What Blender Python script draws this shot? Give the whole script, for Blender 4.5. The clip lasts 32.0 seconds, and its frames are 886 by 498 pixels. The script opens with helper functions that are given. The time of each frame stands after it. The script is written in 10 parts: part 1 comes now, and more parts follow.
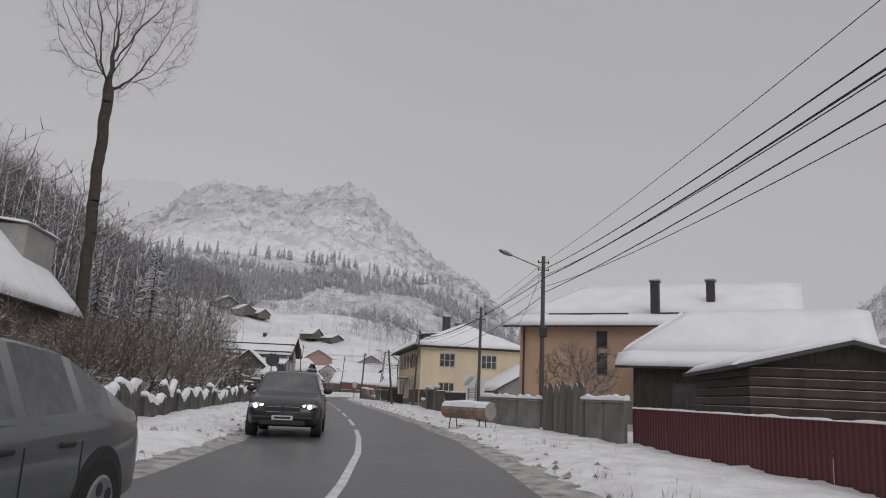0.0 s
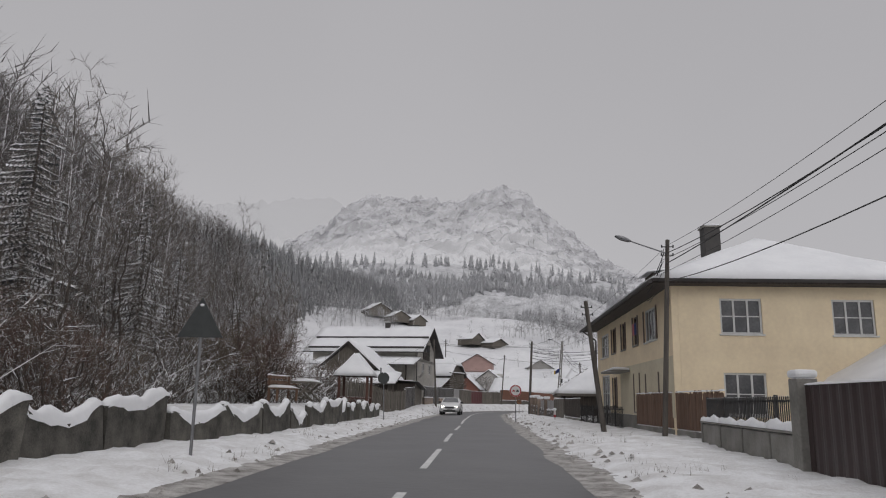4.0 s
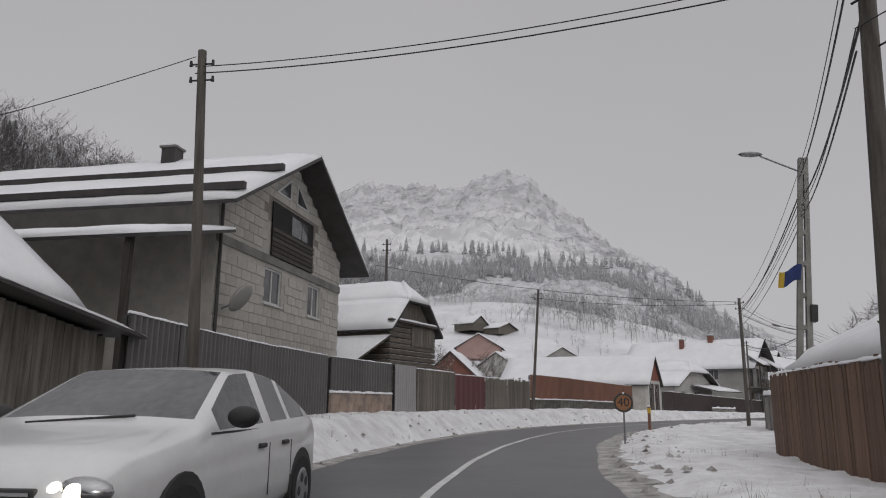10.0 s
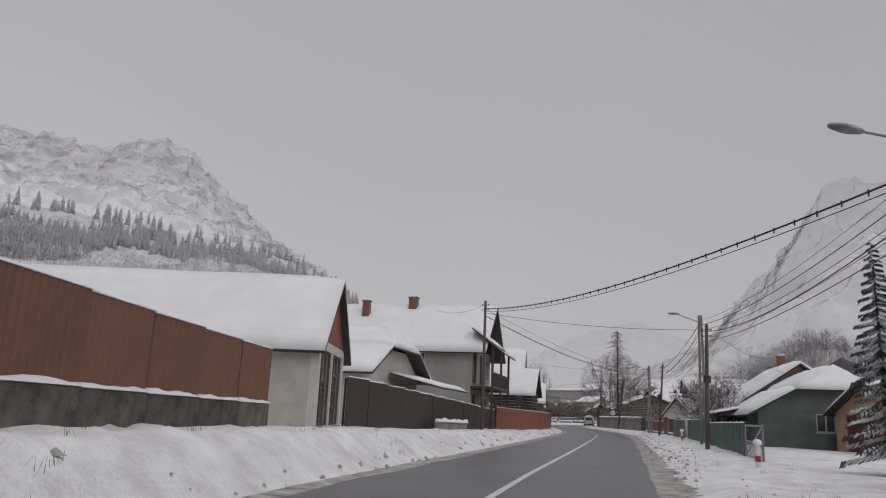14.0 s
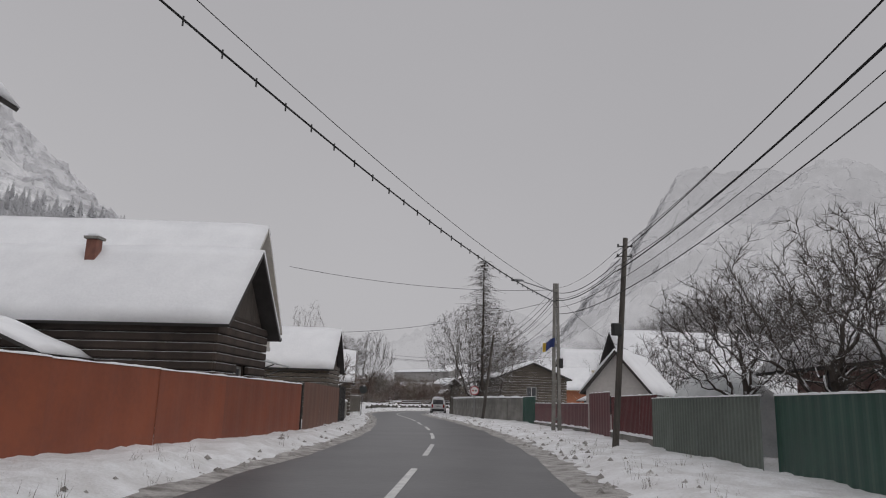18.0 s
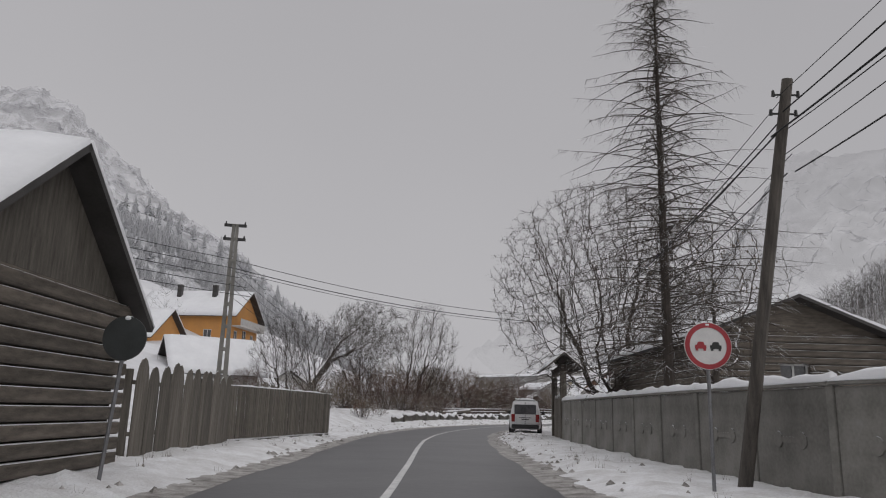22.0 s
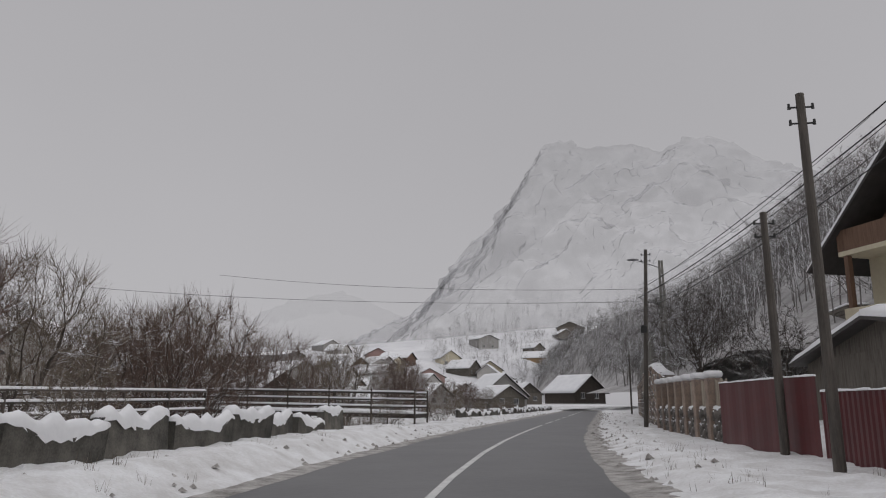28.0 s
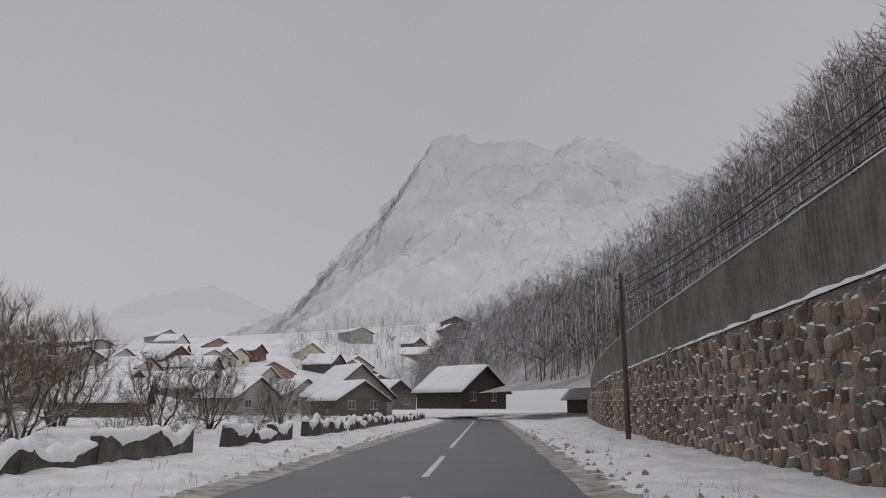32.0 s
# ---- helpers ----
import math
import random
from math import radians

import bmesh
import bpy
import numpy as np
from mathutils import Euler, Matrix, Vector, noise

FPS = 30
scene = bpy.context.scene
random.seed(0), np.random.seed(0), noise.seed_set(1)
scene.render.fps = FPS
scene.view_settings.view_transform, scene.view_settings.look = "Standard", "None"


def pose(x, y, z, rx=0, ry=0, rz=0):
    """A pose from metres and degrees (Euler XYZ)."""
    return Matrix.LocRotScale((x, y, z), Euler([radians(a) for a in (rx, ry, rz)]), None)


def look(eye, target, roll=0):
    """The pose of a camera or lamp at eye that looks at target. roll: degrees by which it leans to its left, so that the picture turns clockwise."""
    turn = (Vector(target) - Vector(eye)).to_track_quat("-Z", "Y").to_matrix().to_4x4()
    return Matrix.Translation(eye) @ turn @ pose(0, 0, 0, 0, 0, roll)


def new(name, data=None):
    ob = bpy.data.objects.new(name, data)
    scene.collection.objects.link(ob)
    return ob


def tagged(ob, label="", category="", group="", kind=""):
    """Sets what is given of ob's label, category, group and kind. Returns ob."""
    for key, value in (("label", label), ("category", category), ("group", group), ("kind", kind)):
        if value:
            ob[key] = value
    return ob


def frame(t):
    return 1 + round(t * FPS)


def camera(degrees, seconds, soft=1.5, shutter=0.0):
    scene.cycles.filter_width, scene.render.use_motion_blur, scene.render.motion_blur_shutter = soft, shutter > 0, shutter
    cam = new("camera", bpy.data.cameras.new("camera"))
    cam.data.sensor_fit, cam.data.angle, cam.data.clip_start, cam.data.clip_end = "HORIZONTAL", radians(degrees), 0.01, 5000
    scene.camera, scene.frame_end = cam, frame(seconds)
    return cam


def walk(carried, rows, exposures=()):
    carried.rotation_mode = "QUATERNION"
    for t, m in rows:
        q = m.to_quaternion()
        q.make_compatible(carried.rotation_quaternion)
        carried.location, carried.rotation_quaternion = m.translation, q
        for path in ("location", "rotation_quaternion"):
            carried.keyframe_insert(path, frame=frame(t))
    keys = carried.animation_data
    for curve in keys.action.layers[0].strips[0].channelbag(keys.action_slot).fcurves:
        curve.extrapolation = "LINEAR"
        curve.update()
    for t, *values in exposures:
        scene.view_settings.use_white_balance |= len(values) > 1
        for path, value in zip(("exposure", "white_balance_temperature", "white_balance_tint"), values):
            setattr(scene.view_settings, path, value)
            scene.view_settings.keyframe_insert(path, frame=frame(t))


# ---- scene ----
cam = camera(63.0, 32.0, soft=1.1)
PATH = [
    (0, (0.0, 0.0, 1.22), (0.0, 1.96, 1.616), 2.6),
    (0.5, (0.064, 4.971, 1.22), (-0.051, 6.927, 1.62), 1.5),
    (1, (-0.092, 9.982, 1.22), (-0.289, 11.932, 1.615), 0.7),
    (1.5, (-0.412, 15.023, 1.22), (-0.684, 16.964, 1.616), 0.3),
    (2, (-0.921, 20.055, 1.22), (-1.265, 21.983, 1.627), 0.1),
    (2.5, (-1.576, 25.091, 1.22), (-1.975, 27.008, 1.63), 0.0),
    (3, (-2.309, 30.126, 1.22), (-2.728, 32.038, 1.631), 0.3),
    (3.5, (-3.087, 35.159, 1.22), (-3.516, 37.069, 1.631), 0.6),
    (4, (-3.895, 40.188, 1.22), (-4.333, 42.096, 1.631), 1.1),
    (4.5, (-4.725, 45.209, 1.22), (-5.175, 47.114, 1.631), 1.8),
    (5, (-5.56, 50.22, 1.22), (-6.01, 52.124, 1.638), 1.9),
    (5.5, (-6.426, 55.277, 1.22), (-6.88, 57.181, 1.629), 1.9),
    (6, (-7.31, 60.354, 1.22), (-7.769, 62.257, 1.63), 1.1),
    (6.5, (-8.234, 65.431, 1.22), (-8.697, 67.334, 1.625), 0.8),
    (7, (-9.089, 70.456, 1.22), (-9.548, 72.359, 1.631), 0.9),
    (7.5, (-9.887, 75.42, 1.22), (-10.336, 77.325, 1.631), 0.4),
    (8, (-10.74, 80.379, 1.22), (-11.178, 82.288, 1.627), -0.4),
    (8.5, (-11.652, 85.358, 1.22), (-12.095, 87.267, 1.622), -0.5),
    (9, (-12.481, 90.378, 1.22), (-12.924, 92.285, 1.629), -0.0),
    (9.5, (-13.257, 95.441, 1.22), (-13.706, 97.346, 1.63), 0.1),
    (10, (-14.128, 100.571, 1.22), (-14.572, 102.476, 1.636), 0.4),
    (10.5, (-14.93, 105.825, 1.22), (-15.357, 107.734, 1.634), 0.7),
    (11, (-15.584, 111.124, 1.22), (-15.975, 113.041, 1.634), 1.0),
    (11.5, (-16.017, 116.395, 1.22), (-16.344, 118.322, 1.642), 1.4),
    (12, (-16.167, 121.615, 1.22), (-16.385, 123.555, 1.654), 1.8),
    (12.5, (-15.991, 126.904, 1.22), (-16.073, 128.854, 1.656), 2.5),
    (13, (-15.52, 132.205, 1.22), (-15.435, 134.155, 1.659), 2.7),
    (13.5, (-14.525, 137.484, 1.22), (-14.25, 139.415, 1.662), 2.8),
    (14, (-13.005, 142.707, 1.22), (-12.539, 144.6, 1.664), 2.5),
    (14.5, (-10.997, 147.841, 1.22), (-10.36, 149.684, 1.665), 1.9),
    (15, (-8.592, 152.865, 1.22), (-7.844, 154.666, 1.666), 1.3),
    (15.5, (-5.977, 157.858, 1.22), (-5.146, 159.626, 1.648), 0.3),
    (16, (-3.28, 162.857, 1.22), (-2.443, 164.623, 1.647), 0.3),
    (16.5, (-0.571, 167.874, 1.22), (0.253, 169.645, 1.646), 0.4),
    (17, (2.12, 172.893, 1.22), (2.94, 174.667, 1.647), 0.6),
    (17.5, (4.792, 177.887, 1.22), (5.616, 179.658, 1.648), 0.9),
    (18, (7.43, 182.835, 1.22), (8.249, 184.611, 1.639), 1.7),
    (18.5, (10.036, 187.749, 1.22), (10.854, 189.527, 1.633), 1.9),
    (19, (12.605, 192.713, 1.22), (13.42, 194.492, 1.632), 1.2),
    (19.5, (15.145, 197.678, 1.22), (15.943, 199.464, 1.635), 0.8),
    (20, (17.637, 202.688, 1.22), (18.409, 204.483, 1.646), 0.5),
    (20.5, (19.963, 207.796, 1.22), (20.696, 209.607, 1.65), 0.8),
    (21, (22.207, 213.053, 1.22), (22.89, 214.882, 1.651), 1.5),
    (21.5, (24.373, 218.478, 1.22), (25.015, 220.322, 1.654), 1.6),
    (22, (26.399, 224.024, 1.22), (27.004, 225.88, 1.657), 1.6),
    (22.5, (28.501, 229.518, 1.22), (29.059, 231.391, 1.644), 1.8),
    (23, (30.451, 235.149, 1.22), (30.98, 237.029, 1.65), 2.5),
    (23.5, (32.382, 240.921, 1.22), (32.915, 242.798, 1.662), 1.6),
    (24, (34.308, 246.831, 1.22), (34.851, 248.703, 1.668), 0.9),
    (24.5, (36.344, 252.806, 1.22), (36.906, 254.672, 1.67), 0.5),
    (25, (38.656, 258.698, 1.22), (39.272, 260.547, 1.669), -0.1),
    (25.5, (41.271, 264.475, 1.22), (41.971, 266.296, 1.661), -0.4),
    (26, (44.155, 270.125, 1.22), (44.949, 271.908, 1.657), 0.2),
    (26.5, (47.321, 275.634, 1.22), (48.222, 277.368, 1.645), 0.2),
    (27, (50.756, 280.951, 1.22), (51.763, 282.627, 1.642), 0.2),
    (27.5, (54.485, 286.041, 1.22), (55.59, 287.654, 1.64), 0.1),
    (28, (58.489, 290.896, 1.22), (59.687, 292.443, 1.638), 0.1),
    (28.5, (62.728, 295.53, 1.22), (64.003, 297.015, 1.635), 0.0),
    (29, (67.117, 300.008, 1.22), (68.428, 301.458, 1.641), -0.2),
    (29.5, (71.602, 304.363, 1.22), (72.947, 305.783, 1.638), -0.6),
    (30, (76.197, 308.567, 1.22), (77.579, 309.95, 1.644), -0.7),
    (30.5, (80.889, 312.666, 1.22), (82.285, 314.032, 1.649), -0.3),
    (31, (85.625, 316.719, 1.22), (87.032, 318.076, 1.642), -0.1),
    (31.5, (90.385, 320.748, 1.22), (91.797, 322.097, 1.65), 0.1),
    (32, (95.168, 324.749, 1.22), (96.59, 326.087, 1.651), 0.3),
]
walk(cam, [(t, look(eye, target, roll)) for t, eye, target, roll in PATH])

# ---- world and light: a flat overcast sky, brighter overhead ----
world = bpy.data.worlds.new("overcast_sky")
scene.world = world
world.use_nodes = True
wn, wl = world.node_tree.nodes, world.node_tree.links
wn.clear()
w_out = wn.new("ShaderNodeOutputWorld")
w_bg = wn.new("ShaderNodeBackground")
w_sky = wn.new("ShaderNodeTexSky")
w_sky.sky_type = "NISHITA"
w_sky.sun_disc = False
w_sky.sun_elevation, w_sky.sun_rotation = radians(28), radians(150)
w_grey = wn.new("ShaderNodeHueSaturation")
w_grey.inputs["Saturation"].default_value = 0.0
w_scale = wn.new("ShaderNodeVectorMath")
w_scale.operation = "SCALE"
w_scale.inputs["Scale"].default_value = 0.02
w_geo = wn.new("ShaderNodeTexCoord")
w_sep = wn.new("ShaderNodeSeparateXYZ")
w_ramp = wn.new("ShaderNodeValToRGB")
w_ramp.color_ramp.elements[0].position, w_ramp.color_ramp.elements[0].color = 0.0, (0.345, 0.338, 0.356, 1)
w_ramp.color_ramp.elements[1].position, w_ramp.color_ramp.elements[1].color = 1.0, (0.88, 0.87, 0.9, 1)
mid = w_ramp.color_ramp.elements.new(0.52)
mid.color = (0.352, 0.345, 0.362, 1)
w_cloud = wn.new("ShaderNodeTexNoise")
w_cloud.inputs["Scale"].default_value, w_cloud.inputs["Detail"].default_value = 2.2, 3.0
w_cr = wn.new("ShaderNodeMapRange")
w_cr.inputs["To Min"].default_value, w_cr.inputs["To Max"].default_value = 0.93, 1.05
w_mul = wn.new("ShaderNodeVectorMath")
w_mul.operation = "SCALE"
w_add = wn.new("ShaderNodeVectorMath")
wl.new(w_geo.outputs["Generated"], w_sep.inputs[0])
wl.new(w_sep.outputs["Z"], w_ramp.inputs[0])
wl.new(w_geo.outputs["Generated"], w_cloud.inputs["Vector"])
wl.new(w_cloud.outputs["Fac"], w_cr.inputs["Value"])
wl.new(w_ramp.outputs[0], w_mul.inputs[0])
wl.new(w_cr.outputs[0], w_mul.inputs["Scale"])
wl.new(w_sky.outputs[0], w_grey.inputs["Color"])
wl.new(w_grey.outputs[0], w_scale.inputs[0])
wl.new(w_mul.outputs[0], w_add.inputs[0])
wl.new(w_scale.outputs[0], w_add.inputs[1])
wl.new(w_add.outputs[0], w_bg.inputs["Color"])
wl.new(w_bg.outputs[0], w_out.inputs["Surface"])

sun_data = bpy.data.lights.new("sun", "SUN")
sun_data.energy, sun_data.angle, sun_data.color = 0.36, radians(25), (1.0, 0.98, 0.96)
sun = new("sun", sun_data)
sun.matrix_world = look((60, -40, 80), (0, 120, 0))


# ---- materials ----
def mat(name, c1, c2=None, scale=2.0, rough=0.8, bump=0.0, metal=0.0, snow=0.0, vary=0.0, stretch=(1, 1, 1), mist=1.0, fine=0.0, coat=0.0, island=0.0):
    """Two colours mixed by noise at two scales, with bump; snow: how far snow lies on what faces up; vary: spread from piece to piece;
    mist: how far the surface still shows through the mist."""
    m = bpy.data.materials.new(name)
    m.use_nodes = True
    n, l = m.node_tree.nodes, m.node_tree.links
    b = n["Principled BSDF"]
    b.inputs["Roughness"].default_value, b.inputs["Metallic"].default_value = rough, metal
    b.inputs["Coat Weight"].default_value = coat
    c2 = c2 or tuple(v * 0.75 for v in c1)
    tc = n.new("ShaderNodeTexCoord")
    mp = n.new("ShaderNodeMapping")
    mp.inputs["Scale"].default_value = stretch
    l.new(tc.outputs["Object"], mp.inputs["Vector"])
    big = n.new("ShaderNodeTexNoise")
    big.inputs["Scale"].default_value, big.inputs["Detail"].default_value, big.inputs["Roughness"].default_value = scale, 5.0, 0.6
    small = n.new("ShaderNodeTexNoise")
    small.inputs["Scale"].default_value, small.inputs["Detail"].default_value = scale * 14, 3.0
    l.new(mp.outputs[0], big.inputs["Vector"])
    l.new(mp.outputs[0], small.inputs["Vector"])
    ad = n.new("ShaderNodeMath")
    ad.operation = "MULTIPLY_ADD"
    ad.inputs[1].default_value, ad.inputs[2].default_value = 0.35, -0.17
    l.new(small.outputs["Fac"], ad.inputs[0])
    su = n.new("ShaderNodeMath")
    l.new(big.outputs["Fac"], su.inputs[0])
    l.new(ad.outputs[0], su.inputs[1])
    ramp = n.new("ShaderNodeValToRGB")
    ramp.color_ramp.elements[0].position, ramp.color_ramp.elements[1].position = 0.32, 0.68
    ramp.color_ramp.elements[0].color, ramp.color_ramp.elements[1].color = (*c2, 1), (*c1, 1)
    l.new(su.outputs[0], ramp.inputs[0])
    col = ramp.outputs[0]
    if vary:
        oi = n.new("ShaderNodeObjectInfo")
        mr = n.new("ShaderNodeMapRange")
        mr.inputs["To Min"].default_value, mr.inputs["To Max"].default_value = 1 - vary, 1 + vary
        l.new(oi.outputs["Random"], mr.inputs["Value"])
        hs = n.new("ShaderNodeHueSaturation")
        l.new(mr.outputs[0], hs.inputs["Value"])
        l.new(col, hs.inputs["Color"])
        col = hs.outputs[0]
    if island:
        gi = n.new("ShaderNodeNewGeometry")
        hs = n.new("ShaderNodeHueSaturation")
        for sock, lo, hi in (("Value", 1 - island, 1 + island), ("Hue", 0.475, 0.525), ("Saturation", 0.4, 1.5)):
            mr = n.new("ShaderNodeMapRange")
            mr.inputs["To Min"].default_value, mr.inputs["To Max"].default_value = lo, hi
            wn_ = n.new("ShaderNodeTexWhiteNoise")
            wn_.noise_dimensions = "2D"
            cb = n.new("ShaderNodeCombineXYZ")
            cb.inputs["Y"].default_value = lo
            l.new(gi.outputs["Random Per Island"], cb.inputs["X"])
            l.new(cb.outputs[0], wn_.inputs["Vector"])
            l.new(wn_.outputs["Value"], mr.inputs["Value"])
            l.new(mr.outputs[0], hs.inputs[sock])
        l.new(col, hs.inputs["Color"])
        col = hs.outputs[0]
    if snow:
        ge = n.new("ShaderNodeNewGeometry")
        sp = n.new("ShaderNodeSeparateXYZ")
        l.new(ge.outputs["Normal"], sp.inputs[0])
        wob = n.new("ShaderNodeMath")
        wob.operation = "MULTIPLY_ADD"
        wob.inputs[1].default_value = 0.9
        wob.inputs[2].default_value = -0.45 + (snow - 0.5)
        l.new(big.outputs["Fac"], wob.inputs[0])
        up = n.new("ShaderNodeMath")
        l.new(sp.outputs["Z"], up.inputs[0])
        l.new(wob.outputs[0], up.inputs[1])
        st = n.new("ShaderNodeMapRange")
        st.inputs["From Min"].default_value, st.inputs["From Max"].default_value = 0.45, 0.65
        l.new(up.outputs[0], st.inputs["Value"])
        mx = n.new("ShaderNodeMix")
        mx.data_type = "RGBA"
        mx.inputs["B"].default_value = (0.8, 0.81, 0.83, 1)
        l.new(st.outputs[0], mx.inputs["Factor"])
        l.new(col, mx.inputs["A"])
        col = mx.outputs["Result"]
    l.new(col, b.inputs["Base Color"])
    if bump:
        bu = n.new("ShaderNodeBump")
        bu.inputs["Strength"].default_value, bu.inputs["Distance"].default_value = min(1.0, bump), 0.02 + fine
        l.new(su.outputs[0], bu.inputs["Height"])
        l.new(bu.outputs[0], b.inputs["Normal"])
    # haze put into the material: partly transparent, so the sky greys it
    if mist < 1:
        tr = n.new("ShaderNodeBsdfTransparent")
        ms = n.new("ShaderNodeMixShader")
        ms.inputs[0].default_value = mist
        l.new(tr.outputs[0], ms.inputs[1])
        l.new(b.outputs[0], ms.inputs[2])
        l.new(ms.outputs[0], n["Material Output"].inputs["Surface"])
    return m


def crag(name, snow, rock, rock_high, size, mist_low, mist_high, z_low, z_high, lean=0.5, tall=0.55):
    """Limestone streaked with snow: snow lies on the ledges and in the gullies, mist thickens from z_low to z_high."""
    m = bpy.data.materials.new(name)
    m.use_nodes = True
    n, l = m.node_tree.nodes, m.node_tree.links
    b = n["Principled BSDF"]
    b.inputs["Roughness"].default_value = 0.95
    ge = n.new("ShaderNodeNewGeometry")
    mp = n.new("ShaderNodeMapping")
    mp.inputs["Scale"].default_value = (1, 1, tall)
    l.new(ge.outputs["Position"], mp.inputs["Vector"])
    acc = None
    for k, (sc, amp) in enumerate(((size, 0.55), (size * 4.1, 0.5), (size * 15, 0.4))):
        t = n.new("ShaderNodeTexNoise")
        t.inputs["Scale"].default_value, t.inputs["Detail"].default_value, t.inputs["Roughness"].default_value = sc, 4.0, 0.62
        l.new(mp.outputs[0], t.inputs["Vector"])
        a = n.new("ShaderNodeMath")
        a.operation = "MULTIPLY_ADD"
        a.inputs[1].default_value, a.inputs[2].default_value = amp, -amp / 2
        l.new(t.outputs["Fac"], a.inputs[0])
        if acc is not None:
            c = n.new("ShaderNodeMath")
            l.new(a.outputs[0], c.inputs[0])
            l.new(acc, c.inputs[1])
            acc = c.outputs[0]
        else:
            acc = a.outputs[0]
    sp = n.new("ShaderNodeSeparateXYZ")
    l.new(ge.outputs["Normal"], sp.inputs[0])
    up = n.new("ShaderNodeMath")
    up.operation = "MULTIPLY_ADD"
    up.inputs[1].default_value = lean
    l.new(sp.outputs["Z"], up.inputs[0])
    l.new(acc, up.inputs[2])
    st = n.new("ShaderNodeMapRange")
    st.inputs["From Min"].default_value, st.inputs["From Max"].default_value = rock_high - 0.16, rock_high + 0.16
    l.new(up.outputs[0], st.inputs["Value"])
    mx = n.new("ShaderNodeMix")
    mx.data_type = "RGBA"
    mx.inputs["A"].default_value, mx.inputs["B"].default_value = (*rock, 1), (*snow, 1)
    l.new(st.outputs[0], mx.inputs["Factor"])
    l.new(mx.outputs["Result"], b.inputs["Base Color"])
    # haze put into the material: opacity changes with height, shifted by drifting noise
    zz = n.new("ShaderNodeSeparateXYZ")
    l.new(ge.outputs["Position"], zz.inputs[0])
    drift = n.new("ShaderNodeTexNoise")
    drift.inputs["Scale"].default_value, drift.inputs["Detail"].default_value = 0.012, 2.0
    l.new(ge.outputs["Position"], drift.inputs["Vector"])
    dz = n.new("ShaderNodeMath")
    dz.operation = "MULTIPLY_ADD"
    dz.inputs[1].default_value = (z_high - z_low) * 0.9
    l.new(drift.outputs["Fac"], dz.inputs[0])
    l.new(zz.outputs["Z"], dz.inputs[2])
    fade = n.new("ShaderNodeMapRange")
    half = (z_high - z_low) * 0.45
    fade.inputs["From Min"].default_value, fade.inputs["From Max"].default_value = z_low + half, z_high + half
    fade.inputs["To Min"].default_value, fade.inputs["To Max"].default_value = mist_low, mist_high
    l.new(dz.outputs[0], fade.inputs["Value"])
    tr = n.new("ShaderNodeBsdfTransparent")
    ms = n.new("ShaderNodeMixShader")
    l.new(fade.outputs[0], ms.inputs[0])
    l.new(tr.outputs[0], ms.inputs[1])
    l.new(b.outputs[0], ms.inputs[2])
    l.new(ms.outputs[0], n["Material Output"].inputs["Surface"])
    return m


def glow(name, colour, strength):
    m = mat(name, colour)
    b = m.node_tree.nodes["Principled BSDF"]
    b.inputs["Emission Color"].default_value, b.inputs["Emission Strength"].default_value = (*colour, 1), strength
    return m


SNOW = mat("snow", (0.84, 0.845, 0.86), (0.76, 0.765, 0.785), 0.8, 0.75, 0.35, fine=0.03)
SNOW_TRODDEN = mat("trodden_snow", (0.83, 0.835, 0.85), (0.6, 0.59, 0.585), 1.5, 0.8, 0.9, fine=0.06)
SLUSH = mat("road_edge_slush", (0.5, 0.48, 0.46), (0.11, 0.098, 0.085), 2.6, 0.55, 0.8, fine=0.03)
ASPHALT = mat("wet_asphalt", (0.095, 0.093, 0.096), (0.06, 0.059, 0.062), 0.5, 0.4, 0.5)
PAINT = mat("road_paint", (0.72, 0.72, 0.7), (0.45, 0.45, 0.45), 3.0, 0.5, 0.1)
CONCRETE = mat("weathered_concrete", (0.27, 0.26, 0.24), (0.15, 0.145, 0.13), 1.2, 0.9, 0.5, snow=0.3, vary=0.12)
CONCRETE_OLD = mat("mossy_concrete", (0.15, 0.14, 0.122), (0.045, 0.043, 0.038), 2.4, 0.92, 1.0, snow=0.42, vary=0.25)
STONE = mat("rubble_stone", (0.3, 0.235, 0.185), (0.12, 0.1, 0.09), 2.2, 0.88, 0.9, snow=0.62, vary=0.3, island=0.55)
BRICK_O = mat("orange_brick", (0.42, 0.17, 0.09), (0.3, 0.125, 0.075), 3.0, 0.9, 0.5)
PLASTER_GREEN = mat("grey_green_boards", (0.16, 0.18, 0.165), (0.1, 0.115, 0.105), 1.0, 0.8, 0.3)
PLASTER_TAN = mat("ochre_plaster", (0.5, 0.34, 0.19), (0.4, 0.275, 0.16), 0.8, 0.9, 0.3)
MORTAR = mat("mortar", (0.3, 0.27, 0.24), (0.17, 0.155, 0.14), 5.0, 0.95, 0.6, snow=0.3)
BLOCK = mat("aerated_block", (0.5, 0.475, 0.435), (0.38, 0.36, 0.33), 2.0, 0.9, 0.4, vary=0.1)
PLASTER_Y = mat("yellow_plaster", (0.84, 0.71, 0.5), (0.7, 0.58, 0.41), 0.5, 0.9, 0.3)
PLASTER_YP = mat("pale_plaster", (0.66, 0.6, 0.45), (0.52, 0.46, 0.34), 0.5, 0.9, 0.3)
PLASTER_P = mat("peach_plaster", (0.6, 0.41, 0.28), (0.5, 0.34, 0.235), 0.4, 0.9, 0.2)
PLASTER_O = mat("orange_plaster", (0.62, 0.3, 0.09), (0.5, 0.25, 0.09), 0.5, 0.9, 0.2)
